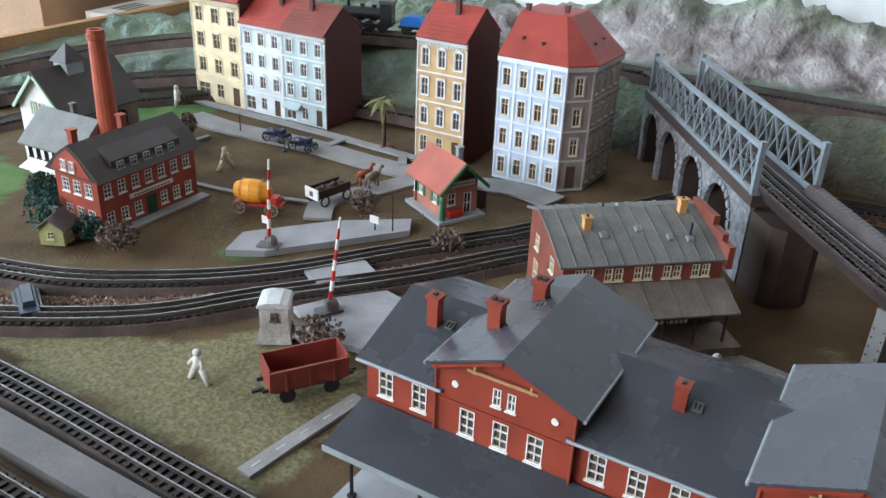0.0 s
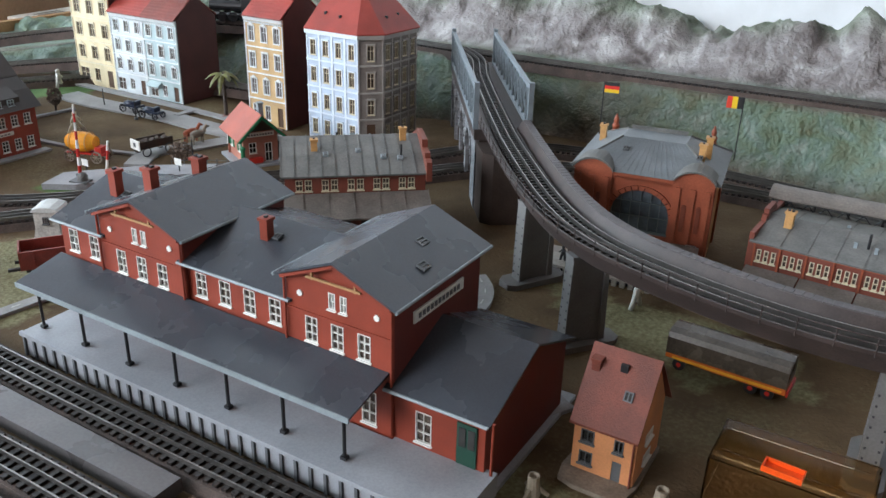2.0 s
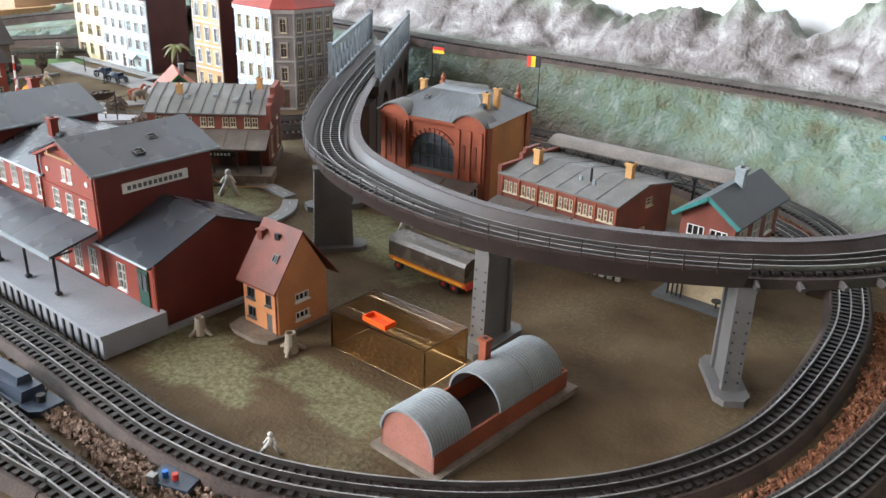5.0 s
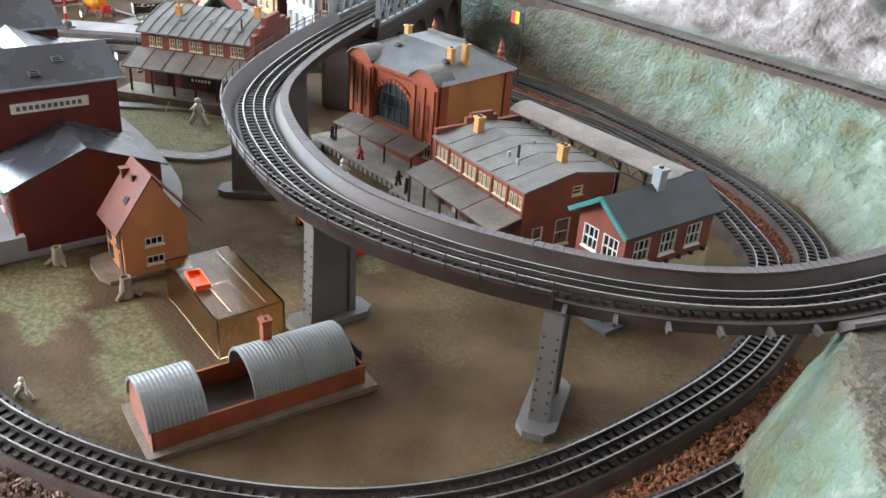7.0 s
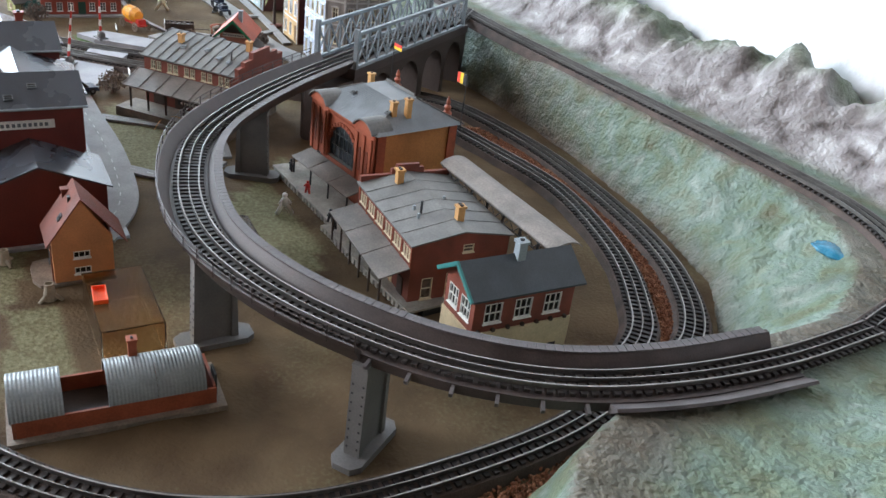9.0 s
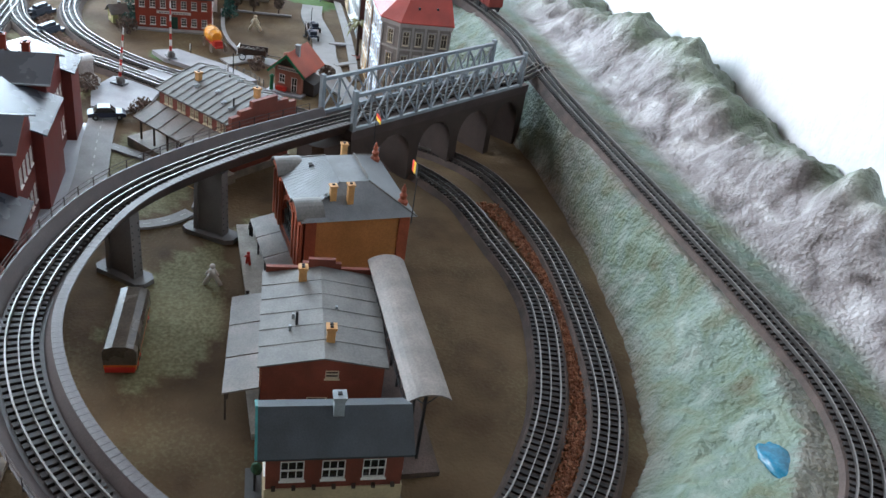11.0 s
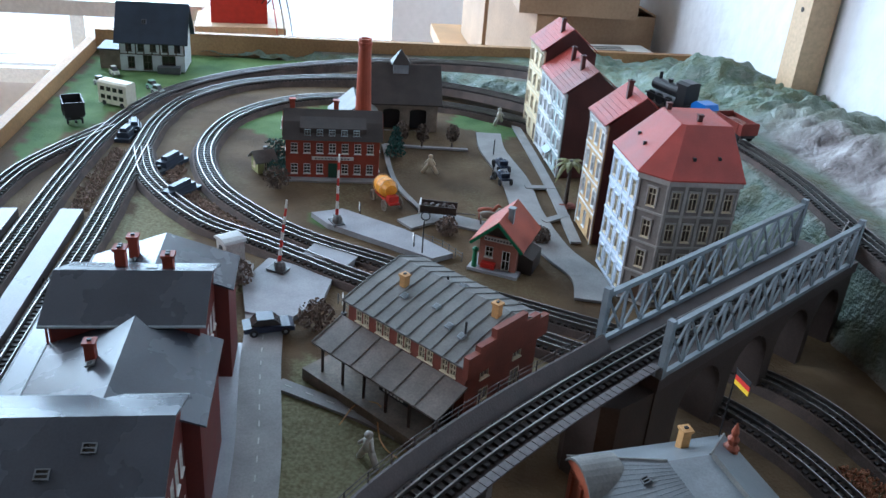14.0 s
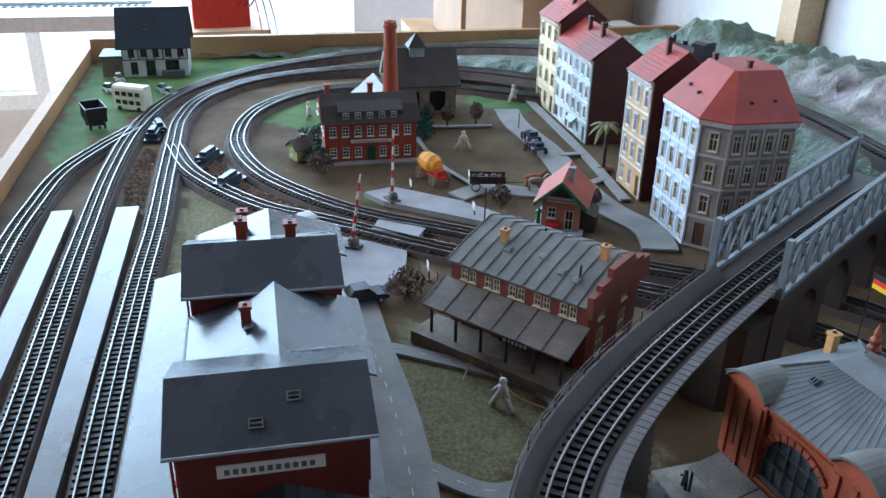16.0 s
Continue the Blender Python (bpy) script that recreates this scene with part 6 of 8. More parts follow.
def white_house():
    e = thing("white_workshop", "white workshop with a pale grey roof behind the factory", "house", R(-0.596, 0.552, 0, 3))
    w, d, h = 0.062, 0.050, 0.030
    fh = [(0.004 + 0.0095 * i, 0.016, 0.005, 0.009, 0) for i in range(6)]
    shell(e, w, d, h, (M_white,), (fh, [], [], []), win=(M_dark, M_glass, 1, (0.5,)))
    gable(e, w, d, h, 0.021, M_white, 0.004, 0.0012, M_greyroof, "x")
    chimney(e, 0.03, 0.03, 0.045, 0.058, 0.004, M_greyroof)
    part("lean_to", solid(bm_new(), [(-0.012, 0.009), (-0.0002, 0.0135), (-0.0002, 0.0145), (-0.012, 0.010)], 0.004, w - 0.002, "x"), M_white, e)
    part("doors", box(bm_new(), 0.008, -0.0008, 0.0, 0.05, -0.0002, 0.0085), M_dark, e)


white_house()
e = thing("factory_chimney", "tall tapering red brick factory chimney", "chimney", R(-0.528, 0.586, 0))
M_stack = mat("orange_red_stack", (0.36, 0.075, 0.035), 0.6, 0.15, 60, 1400, 0.3)
part("shaft", lathe(bm_new(), [(0.0105, 0), (0.0105, 0.03), (0.0092, 0.031), (0.0066, 0.118), (0.0076, 0.119), (0.0076, 0.122), (0.0068, 0.1225), (0.0068, 0.126), (0.0045, 0.126), (0.0042, 0.118)], k=16), M_stack, e, smooth=False)
part("plinth", box(bm_new(), -0.012, -0.012, -0.001, 0.012, 0.012, 0.012), M_stack, e)


def barn():
    e = thing("engine_shed", "dark-roofed two-door engine shed with a ridge turret", "shed", R(-0.602, 0.600, 0, 90))
    w, d, h = 0.078, 0.066, 0.038
    fh = [(0.013, 0.0015, 0.020, 0.026, 0.003), (0.045, 0.0015, 0.020, 0.026, 0.003)]
    part("wall", wall_panel(bm_new(), Matrix(), w, h, 0.0014, fh), M_plank, e)
    # black sheet behind the door arches, stands in for the interior's shade
    part("inside", box(bm_new(), 0.006, 0.012, 0.0, w - 0.006, 0.0125, h - 0.002), M_dark, e)
    for m, L in ((R(w, 0.0014, 0, 90), d - 0.0028), (R(w, d, 0, 180), w), (R(0, d - 0.0014, 0, 270), d - 0.0028)):
        part("wall", wall_panel(bm_new(), m, L, h, 0.0014, []), M_white, e)
    gable(e, w, d, h, 0.033, M_white, 0.005, 0.0014, M_mansard, "x")
    for s in (-1, 1):
        m = Matrix.Translation((-0.0056, d / 2, h + 0.033)) @ Matrix.Rotation(-s * math.atan2(0.033, d / 2), 4, "X")
        part("bargeboard", box(bm_new(), -0.0006, 0 if s > 0 else -0.05, -0.003, 0.0006, 0.05 if s > 0 else 0, 0, m), M_palegreen, e, "pale green bargeboard")
    for y in (0.018, 0.030, 0.042):
        window(e, R(0, d, 0, 270) @ R(y, -0.0006, 0.030), 0.008, 0.012, M_palegreen, M_glass, 1, (0.5,))
    t = new("turret")
    t.parent, t.matrix_basis = e, R(0.034, d / 2, h + 0.021)
    part("turret_wall", box(bm_new(), -0.009, -0.009, 0, 0.009, 0.009, 0.016), M_zinc, t)
    bm = bm_new()
    c = [bm.verts.new(p) for p in ((-0.0115, -0.0115, 0.0155), (0.0115, -0.0115, 0.0155), (0.0115, 0.0115, 0.0155), (-0.0115, 0.0115, 0.0155), (0, 0, 0.032))]
    bm.faces.new(c[:4][::-1])
    for i in range(4):
        bm.faces.new((c[i], c[(i + 1) % 4], c[4]))
    part("turret_roof", bm, M_mansard, t)


M_palegreen = flat("pale_green_paint", (0.42, 0.55, 0.42), 0.5)
barn()


def halt():
    e = thing("halt_building", "small pink halt building with a red roof and green shutters", "station", R(-0.2927, 0.6935, 0, -28.1))
    w, d, h = 0.0411, 0.0327, 0.0311
    fh = [(0.0055, 0.011, 0.006, 0.011, 0), (0.0275, 0.011, 0.006, 0.011, 0)]
    sh = [(0.004, 0.011, 0.007, 0.010, 0), (0.019, 0.0016, 0.007, 0.018, 0)]
    shell(e, w, d, h, (M_pinkwall,), (fh, sh, [], fh), win=(M_white, M_glass, 1, (0.5,)))
    for q in fh:
        for x in (q[0] - 0.0034, q[0] + q[2] + 0.0004):
            part("shutter", box(bm_new(), x, -0.0007, q[1], x + 0.003, -0.0001, q[1] + q[3]), M_green, e)
    gable(e, w, d, h, 0.0155, M_pinkwall, 0.007, 0.0013, M_halt, "x", ends=M_darkwood)
    for s in (-1, 1):
        m = Matrix.Translation((w + 0.0075, d / 2, h + 0.0155)) @ Matrix.Rotation(-s * math.atan2(0.0155, d / 2), 4, "X")
        part("bargeboard", box(bm_new(), -0.0005, 0 if s > 0 else -0.0318, -0.002, 0.0006, 0.0318 if s > 0 else 0, 0.0004, m), M_green, e, "dark green bargeboard")
    chimney(e, w * 0.72, d * 0.66, 0.036, 0.0535, 0.0045, M_zinc)
    s = part("name_board", box(bm_new(), w + 0.0005, 0.004, 0.0265, w + 0.0015, 0.029, 0.0305), M_paper, e, "pale name board")
    bars(Matrix.Translation((w + 0.0016, 0.0165, 0.0285)) @ pose(0, 0, 0, 90, 0, 90), 9, 0.024, 0.0016, M_darkgrey, s)
    part("bench", box(bm_new(), w + 0.001, 0.004, 0.003, w + 0.006, 0.016, 0.0075), M_red, e)
    part("pump_body", tube(bm_new(), (w + 0.004, -0.002, 0.001), (w + 0.004, -0.002, 0.017), 0.0024, 0.0018, k=10), M_green, e)
    part("pump_cap", lathe(bm_new(), [(0.0028, 0), (0.0028, 0.0012), (0.0008, 0.003)], (w + 0.004, -0.002, 0.017), 10), M_green, e)
    part("lean_to", solid(bm_new(), [(d + 0.0002, 0.019), (d + 0.013, 0.014), (d + 0.013, 0.0), (d + 0.0002, 0.0)], 0.008, 0.036, "x"), M_mansard, e)
    part("base", box(bm_new(), -0.006, -0.007, -0.001, w + 0.008, d + 0.004, 0.0016), M_platform, e)


M_pinkwall = mat("pink_wall", (0.42, 0.17, 0.12), 0.6, 0.15)
M_green = flat("bright_green_paint", (0.02, 0.16, 0.07), 0.45)
M_halt = mat("salmon_tile_roof", (0.40, 0.095, 0.06), 0.55, 0.15, 40, 1500, 0.35)
halt()


def tiny_hut():
    e = thing("garden_hut", "pale green garden hut with a grey roof beside bushes", "hut", R(-0.470, 0.470, 0, 25))
    w, d, h = 0.018, 0.018, 0.014
    shell(e, w, d, h, (M_huts,), ([(0.006, 0.005, 0.005, 0.006, 0)], [(0.006, 0.001, 0.005, 0.011, 0)]), win=(M_ctrim, M_glass, 1, (0.5,)), th=0.0008)
    gable(e, w, d, h, 0.007, M_huts, 0.003, 0.001, M_greyroof, "y")
    chimney(e, 0.008, 0.012, 0.018, 0.024, 0.003, M_greyroof)


M_huts = mat("pale_olive_wall", (0.36, 0.37, 0.16), 0.6, 0.15)
tiny_hut()


# ---- roads, paths, slabs ----
def slab(name, poly, z0, z1, m, label, cat, dashes=None):
    e = tagged(part(name, solid(bm_new(), poly, z0, z1, "z"), m), label, cat, "", "structure")
    return e


def ribbon(pts, w):
    p = smooth_path(pts, 0.008)
    a, b = [], []
    for i, c in enumerate(p):
        t = (p[min(i + 1, len(p) - 1)] - p[max(i - 1, 0)]).normalized()
        a.append((c.x - t.y * w / 2, c.y + t.x * w / 2))
        b.append((c.x + t.y * w / 2, c.y - t.x * w / 2))
    return p, a + b[::-1]


def strip(name, pts, w, z, label, m=None, dashed=True, t=0.0012):
    p, poly = ribbon(pts, w)
    bm = bm_new()
    k = len(p)
    a, b = poly[:k], poly[k:][::-1]
    lo = [[bm.verts.new((x, y, zz)) for x, y in s] for s in (a, b) for zz in (z - t - 0.001, z)]
    al, ah, bl, bh = lo
    for i in range(k - 1):
        bm.faces.new((ah[i], ah[i + 1], bh[i + 1], bh[i]))
        bm.faces.new((al[i], ah[i], ah[i + 1], al[i + 1]))
        bm.faces.new((bl[i + 1], bh[i + 1], bh[i], bl[i]))
    bm.faces.new((al[0], bl[0], bh[0], ah[0]))
    bm.faces.new((ah[-1], bh[-1], bl[-1], al[-1]))
    o = tagged(part(name, bm, m or M_road), label, "road", "", "structure")
    if dashed:
        for i in range(1, k - 1, 2):
            d = (p[i + 1] - p[i - 1]).normalized()
            mm = Matrix.Translation((p[i].x, p[i].y, z)) @ Matrix.Rotation(math.atan2(d.y, d.x), 4, "Z")
            part("lane_dash", box(bm_new(), -0.0028, -0.0004, 0.0, 0.0028, 0.0004, 0.0003, mm), M_line, o)
    return o


M_line = mat("pale_road_line", (0.55, 0.55, 0.53), 0.7, 0.2)
strip("road", [(-0.215, 0.497), (-0.172, 0.502), (-0.10, 0.504), (-0.02, 0.508), (0.05, 0.506), (0.10, 0.498), (0.15, 0.472)], 0.027, 0.0018, "grey card road behind the station with dashed line")
strip("path", [(-0.09, 0.516), (-0.068, 0.55), (-0.048, 0.578), (-0.018, 0.604), (0.03, 0.60)], 0.011, 0.0014, "grey card path through the grass")
strip("path", [(0.03, 0.515), (0.055, 0.545), (0.05, 0.575), (0.03, 0.598)], 0.012, 0.0016, "grey card path curving to the bridge")
strip("path", [(-0.184, 0.370), (-0.179, 0.41), (-0.173, 0.452)], 0.009, 0.0016, "grey card path by the siding")
strip("street", [(-0.60, 0.742), (-0.54, 0.737), (-0.45, 0.745), (-0.37, 0.742), (-0.29, 0.748), (-0.235, 0.765), (-0.19, 0.757)], 0.030, 0.0018, "pale grey village street", dashed=False)
strip("street", [(-0.318, 0.735), (-0.335, 0.69), (-0.352, 0.65), (-0.335, 0.615)], 0.022, 0.0014, "grey village lane", dashed=False)
strip("pavement", [(-0.645, 0.782), (-0.50, 0.781), (-0.40, 0.778), (-0.30, 0.772)], 0.010, 0.0022, "pale grey pavement in front of the houses", dashed=False)
strip("pavement", [(-0.43, 0.752), (-0.43, 0.785)], 0.008, 0.0026, "pale grey pavement strip", dashed=False)
strip("pavement", [(-0.345, 0.752), (-0.365, 0.785)], 0.008, 0.0026, "pale grey pavement strip", dashed=False)
strip("lawn_border", [(-0.55, 0.612), (-0.44, 0.617), (-0.36, 0.64)], 0.005, 0.0016, "grey border of the village green", dashed=False)
strip("lawn_border", [(-0.55, 0.612), (-0.545, 0.66), (-0.54, 0.715)], 0.005, 0.0018, "grey border of the village green", dashed=False)
M_slabcard = mat("pale_grey_card", (0.30, 0.30, 0.315), 0.7, 0.14, 40, 700, 0.15)
slab("loading_ramp", [(-0.352, 0.533), (-0.328, 0.548), (-0.262, 0.636), (-0.272, 0.655), (-0.318, 0.618), (-0.362, 0.562)], -0.001, 0.0042, M_slabcard, "pale grey concrete ramp by the crossing", "ramp")
slab("crossing_slab", [(-0.262, 0.500), (-0.232, 0.553), (-0.196, 0.545), (-0.165, 0.52), (-0.176, 0.488), (-0.222, 0.482)], -0.001, 0.0035, M_slabcard, "pale grey slab at the level crossing", "ramp")
slab("crossing_plate", [(-0.283, 0.537), (-0.262, 0.575), (-0.243, 0.564), (-0.264, 0.528)], -0.001, 0.0070, M_slabcard, "pale grey plate between the tracks", "crossing plate")
slab("track_board", [(-0.345, 0.3155), (0.03, 0.3165), (0.03, 0.3315), (-0.345, 0.3345)], -0.001, 0.0068, M_board, "dark brown platform board between the tracks", "platform")

slab("track_board", [(-0.345, 0.263), (0.0, 0.264), (0.0, 0.2815), (-0.345, 0.2800)], -0.001, 0.0068, M_board, "dark brown platform board between the tracks", "platform")


# ---- vehicles and figures ----
def gate(x, y, tall, rz, lean=0.0):
    e = thing("crossing_gate", "raised red and white crossing barrier on a grey post", "barrier", R(x, y, 0.003, rz), group="crossing gates")
    part("base", box(bm_new(), -0.008, -0.005, 0, 0.008, 0.005, 0.0022), M_darkgrey, e)
    part("housing", lathe(bm_new(), [(0.0045, 0), (0.0045, 0.004), (0.003, 0.0065), (0.001, 0.0075)], (0.002, 0, 0.0022), 10), M_pier, e)
    part("weight", box(bm_new(), -0.002, -0.0025, 0.0045, 0.004, 0.0025, 0.0085), M_darkgrey, e)
    n = 8
    for i in range(n):
        z0, z1 = 0.008 + (tall - 0.008) * i / n, 0.008 + (tall - 0.008) * (i + 1) / n
        part("barrier_band", tube(bm_new(), (lean * z0, 0, z0), (lean * z1, 0, z1), 0.0016 - 0.0008 * i / n, 0.0016 - 0.0008 * (i + 1) / n, k=8), M_white if i % 2 else M_red, e)


gate(-0.331, 0.556, 0.068, 20, 0.05)
gate(-0.240, 0.5085, 0.064, 60, 0.14)


def open_wagon(x, y, rz, m, name="open_wagon", label="red-brown open goods wagon standing on the grass", L=0.044, w=0.019, h0=0.009, h1=0.0225):
    e = thing(name, label, "wagon", R(x, y, 0, rz))
    part("floor", box(bm_new(), -L / 2, -w / 2, h0, L / 2, w / 2, h0 + 0.0014), m, e)
    for s in (-1, 1):
        part("side", solid(bm_new(), [(s * (w / 2 - 0.0012), h0 + 0.0014), (s * w / 2, h0 + 0.0014), (s * (w / 2 + 0.0016), h1), (s * (w / 2 + 0.0004), h1)], -L / 2, L / 2, "x"), m, e)
        part("end", box(bm_new(), s * L / 2 - (0.001 if s > 0 else 0), -w / 2, h0 + 0.0014, s * L / 2 + (0.001 if s < 0 else 0), w / 2, h1 + 0.0008), m, e)
        for q in (-0.3, 0, 0.3):
            part("rib", box(bm_new(), L * q - 0.0006, s * (w / 2 + 0.0012) - 0.0005, h0, L * q + 0.0006, s * (w / 2 + 0.0012) + 0.0005, h1 - 0.001), m, e)
        part("coupling", box(bm_new(), s * (L / 2 + 0.004) - 0.004, -0.001, 0.0055, s * (L / 2 + 0.004) + 0.003, 0.001, 0.0075), M_dark, e)
        for q in (-0.006, 0.006):
            part("buffer", tube(bm_new(), (s * L / 2, q, 0.009), (s * (L / 2 + 0.0035), q, 0.009), 0.0012, k=8), M_dark, e)
    part("chassis", box(bm_new(), -L / 2 + 0.003, -0.0065, 0.006, L / 2 - 0.003, 0.0065, h0), M_dark, e)
    for q in (-0.28, 0.28):
        for s in (-1, 1):
            part("wheel", tube(bm_new(), (L * q, s * 0.0068, 0.0046), (L * q, s * 0.0086, 0.0046), 0.0046, k=14), M_dark, e)
    return e


M_redwagon = mat("red_brown_wagon", (0.22, 0.04, 0.028), 0.45, 0.18, 80, 800, 0.15)
open_wagon(-0.203, 0.440, 56, M_redwagon)
open_wagon(-0.602, 0.262, 20, M_dark, "hopper_wagon", "black hopper wagon with a pale rim at the board edge", 0.036, 0.020, 0.010, 0.026)


def train():
    path = smooth_path([(x, y, VZ + 0.0062) for x, y in VIA[16:]], 0.002)
    def at(x):
        i = max(range(len(path)), key=lambda k: -abs(path[k].x - x) - (9 if path[k].x > 0.3 else 0))
        t = path[min(i + 2, len(path) - 1)] - path[max(i - 2, 0)]
        return Matrix.Translation(path[i]) @ Matrix.Rotation(math.atan2(t.y, t.x), 4, "Z")
    e = thing("steam_locomotive", "black steam locomotive on the mountain track", "locomotive", at(-0.507))
    part("boiler", tube(bm_new(), (-0.018, 0, 0.019), (0.026, 0, 0.019), 0.0068, k=16), M_dark, e)
    part("cab", box(bm_new(), -0.031, -0.010, 0.007, -0.018, 0.010, 0.031), M_dark, e)
    part("cab_roof", solid(bm_new(), [(-0.0108, 0.0311), (-0.006, 0.0335), (0.006, 0.0335), (0.0108, 0.0311)], -0.033, -0.016, "x"), M_dark, e)
    part("footplate", box(bm_new(), -0.032, -0.010, 0.0078, 0.030, 0.010, 0.0095), M_dark, e)
    for x, r, hh in ((0.020, 0.0022, 0.034), (0.004, 0.003, 0.030), (-0.009, 0.003, 0.0295)):
        part("funnel" if x > 0.01 else "dome", lathe(bm_new(), [(r, 0), (r * 0.9, hh - 0.027), (r * 1.1, hh - 0.0255)], (x, 0, 0.0245), 12), M_dark, e)
    for x in (-0.02, -0.006, 0.008, 0.022):
        for s in (-1, 1):
            part("wheel", tube(bm_new(), (x, s * 0.007, 0.0062), (x, s * 0.0088, 0.0062), 0.0062, k=16), M_dark, e)
    for x, m, lab in ((-0.452, M_bluewagon, "bright blue low-sided wagon behind the locomotive"), (-0.404, M_redwagon, "red-brown open goods wagon on the mountain track")):
        w = thing("goods_wagon", lab, "wagon", at(x), group="train wagons")
        if m is M_bluewagon:
            part("body", solid(bm_new(), [(-0.019, 0.009), (-0.019, 0.0135), (-0.006, 0.0135), (-0.003, 0.0195), (0.013, 0.0195), (0.019, 0.015), (0.019, 0.009)], -0.0085, 0.0085, "y"), m, w)
            part("load_floor", box(bm_new(), -0.0175, -0.007, 0.0136, -0.0065, 0.007, 0.0142), M_darkwood, w)
        else:
            for s in (-1, 1):
                part("side", box(bm_new(), -0.022, s * 0.0095 - 0.0005, 0.009, 0.022, s * 0.0095 + 0.0005, 0.020), m, w)
                part("end", box(bm_new(), s * 0.0215 - 0.0005, -0.009, 0.009, s * 0.0215 + 0.0005, 0.009, 0.0212), m, w)
                for q in (-0.015, -0.005, 0.005, 0.015):
                    part("rib", box(bm_new(), q - 0.0005, s * 0.0102 - 0.0003, 0.009, q + 0.0005, s * 0.0102 + 0.0003, 0.0195), m, w)
            part("load", lump(bm_new(), (0, 0, 0.0135), 0.0095, 4, 3, 0.5, (2.0, 0.85, 0.5)), M_terra2, w)
        part("chassis", box(bm_new(), -0.021, -0.008, 0.006, 0.021, 0.008, 0.0089), M_dark, w)
        for q in (-0.013, 0.013):
            for s in (-1, 1):
                part("wheel", tube(bm_new(), (q, s * 0.007, 0.0046), (q, s * 0.0088, 0.0046), 0.0046, k=14), M_dark, w)


M_bluewagon = flat("bright_blue_plastic", (0.02, 0.16, 0.55), 0.4)
train()


def car(x, y, rz, m, label, k=1.0, z=0.0018):
    e = thing("car", label, "car", R(x, y, z, rz))
    part("body", solid(bm_new(), [(-0.017 * k, 0.003), (-0.0175 * k, 0.0065), (-0.012 * k, 0.0075), (0.015 * k, 0.0072), (0.018 * k, 0.0058), (0.018 * k, 0.003)], -0.0072 * k, 0.0072 * k, "y"), m, e)
    part("cabin", solid(bm_new(), [(-0.012 * k, 0.0076), (-0.008 * k, 0.0122), (0.004 * k, 0.0122), (0.009 * k, 0.0074)], -0.006 * k, 0.006 * k, "y"), M_glass, e)
    part("roof", box(bm_new(), -0.0078 * k, -0.0058 * k, 0.01225, 0.0038 * k, 0.0058 * k, 0.0129), m, e)
    for q in (-0.0105, 0.0115):
        for s in (-1, 1):
            w = part("wheel", tube(bm_new(), (q * k, s * 0.0062 * k, 0.003), (q * k, s * 0.0077 * k, 0.003), 0.003, k=12), M_dark, e)
            part("hub", tube(bm_new(), (q * k, s * 0.0077 * k, 0.003), (q * k, s * 0.0079 * k, 0.003), 0.0013, k=8), M_zinc, w)
    for s in (-1, 1):
        part("headlight", tube(bm_new(), (0.018 * k, s * 0.005 * k, 0.0052), (0.0184 * k, s * 0.005 * k, 0.0052), 0.0009, k=8), M_white, e)


M_navy = mat("dark_blue_metal", (0.02, 0.03, 0.06), 0.35, 0.2)
car(-0.152, 0.506, 100, M_navy, "dark blue toy car parked on the road")
for x, y, c in ((-0.745, 0.258, (0.5, 0.55, 0.5)), (-0.735, 0.325, (0.25, 0.45, 0.35)), (-0.715, 0.335, (0.45, 0.55, 0.5)), (-0.795, 0.265, (0.5, 0.5, 0.42))):
    car(x, y, 30 + 200 * (x + 0.8), flat("toy_car_paint", c, 0.4), "small pale toy car parked on the green corner", 0.55, -0.0002)


def old_cart(x, y, rz, label):
    e = thing("hay_cart", label, "cart", R(x, y, 0.0018, rz))
    part("bed", box(bm_new(), -0.012, -0.005, 0.006, 0.012, 0.005, 0.008), M_navy, e)
    part("seat", box(bm_new(), 0.004, -0.0045, 0.008, 0.008, 0.0045, 0.0125), M_navy, e)
    part("load", lump(bm_new(), (-0.004, 0, 0.009), 0.005, 3, 2, 0.3, (1.3, 0.9, 0.6)), M_navy, e)
    for q, r in ((-0.008, 0.0045), (0.009, 0.0036)):
        for s in (-1, 1):
            w = part("wheel", bm_ring((q, s * 0.0062, r), r, 0.0007), M_dark, e)
            for k in range(4):
                a = math.pi * k / 4
                part("spoke", tube(bm_new(), (q - r * math.cos(a), s * 0.0062, r - r * math.sin(a)), (q + r * math.cos(a), s * 0.0062, r + r * math.sin(a)), 0.0003, k=4), M_dark, w)


def bm_ring(c, r, t, k=16):
    bm = bm_new()
    rows = []
    for i in range(k):
        a = 2 * math.pi * i / k
        d = Vector((math.cos(a), 0, math.sin(a)))
        rows.append([bm.verts.new(Vector(c) + d * (r + p) + Vector((0, q, 0))) for p, q in ((-t, -t), (0, -t), (0, t), (-t, t))])
    for i in range(k):
        for j in range(4):
            bm.faces.new((rows[i][j], rows[(i + 1) % k][j], rows[(i + 1) % k][(j + 1) % 4], rows[i][(j + 1) % 4]))
    return bm


old_cart(-0.478, 0.735, 8, "dark blue open cart on the village street")
old_cart(-0.442, 0.730, 8, "dark blue tractor-like cart on the village street")


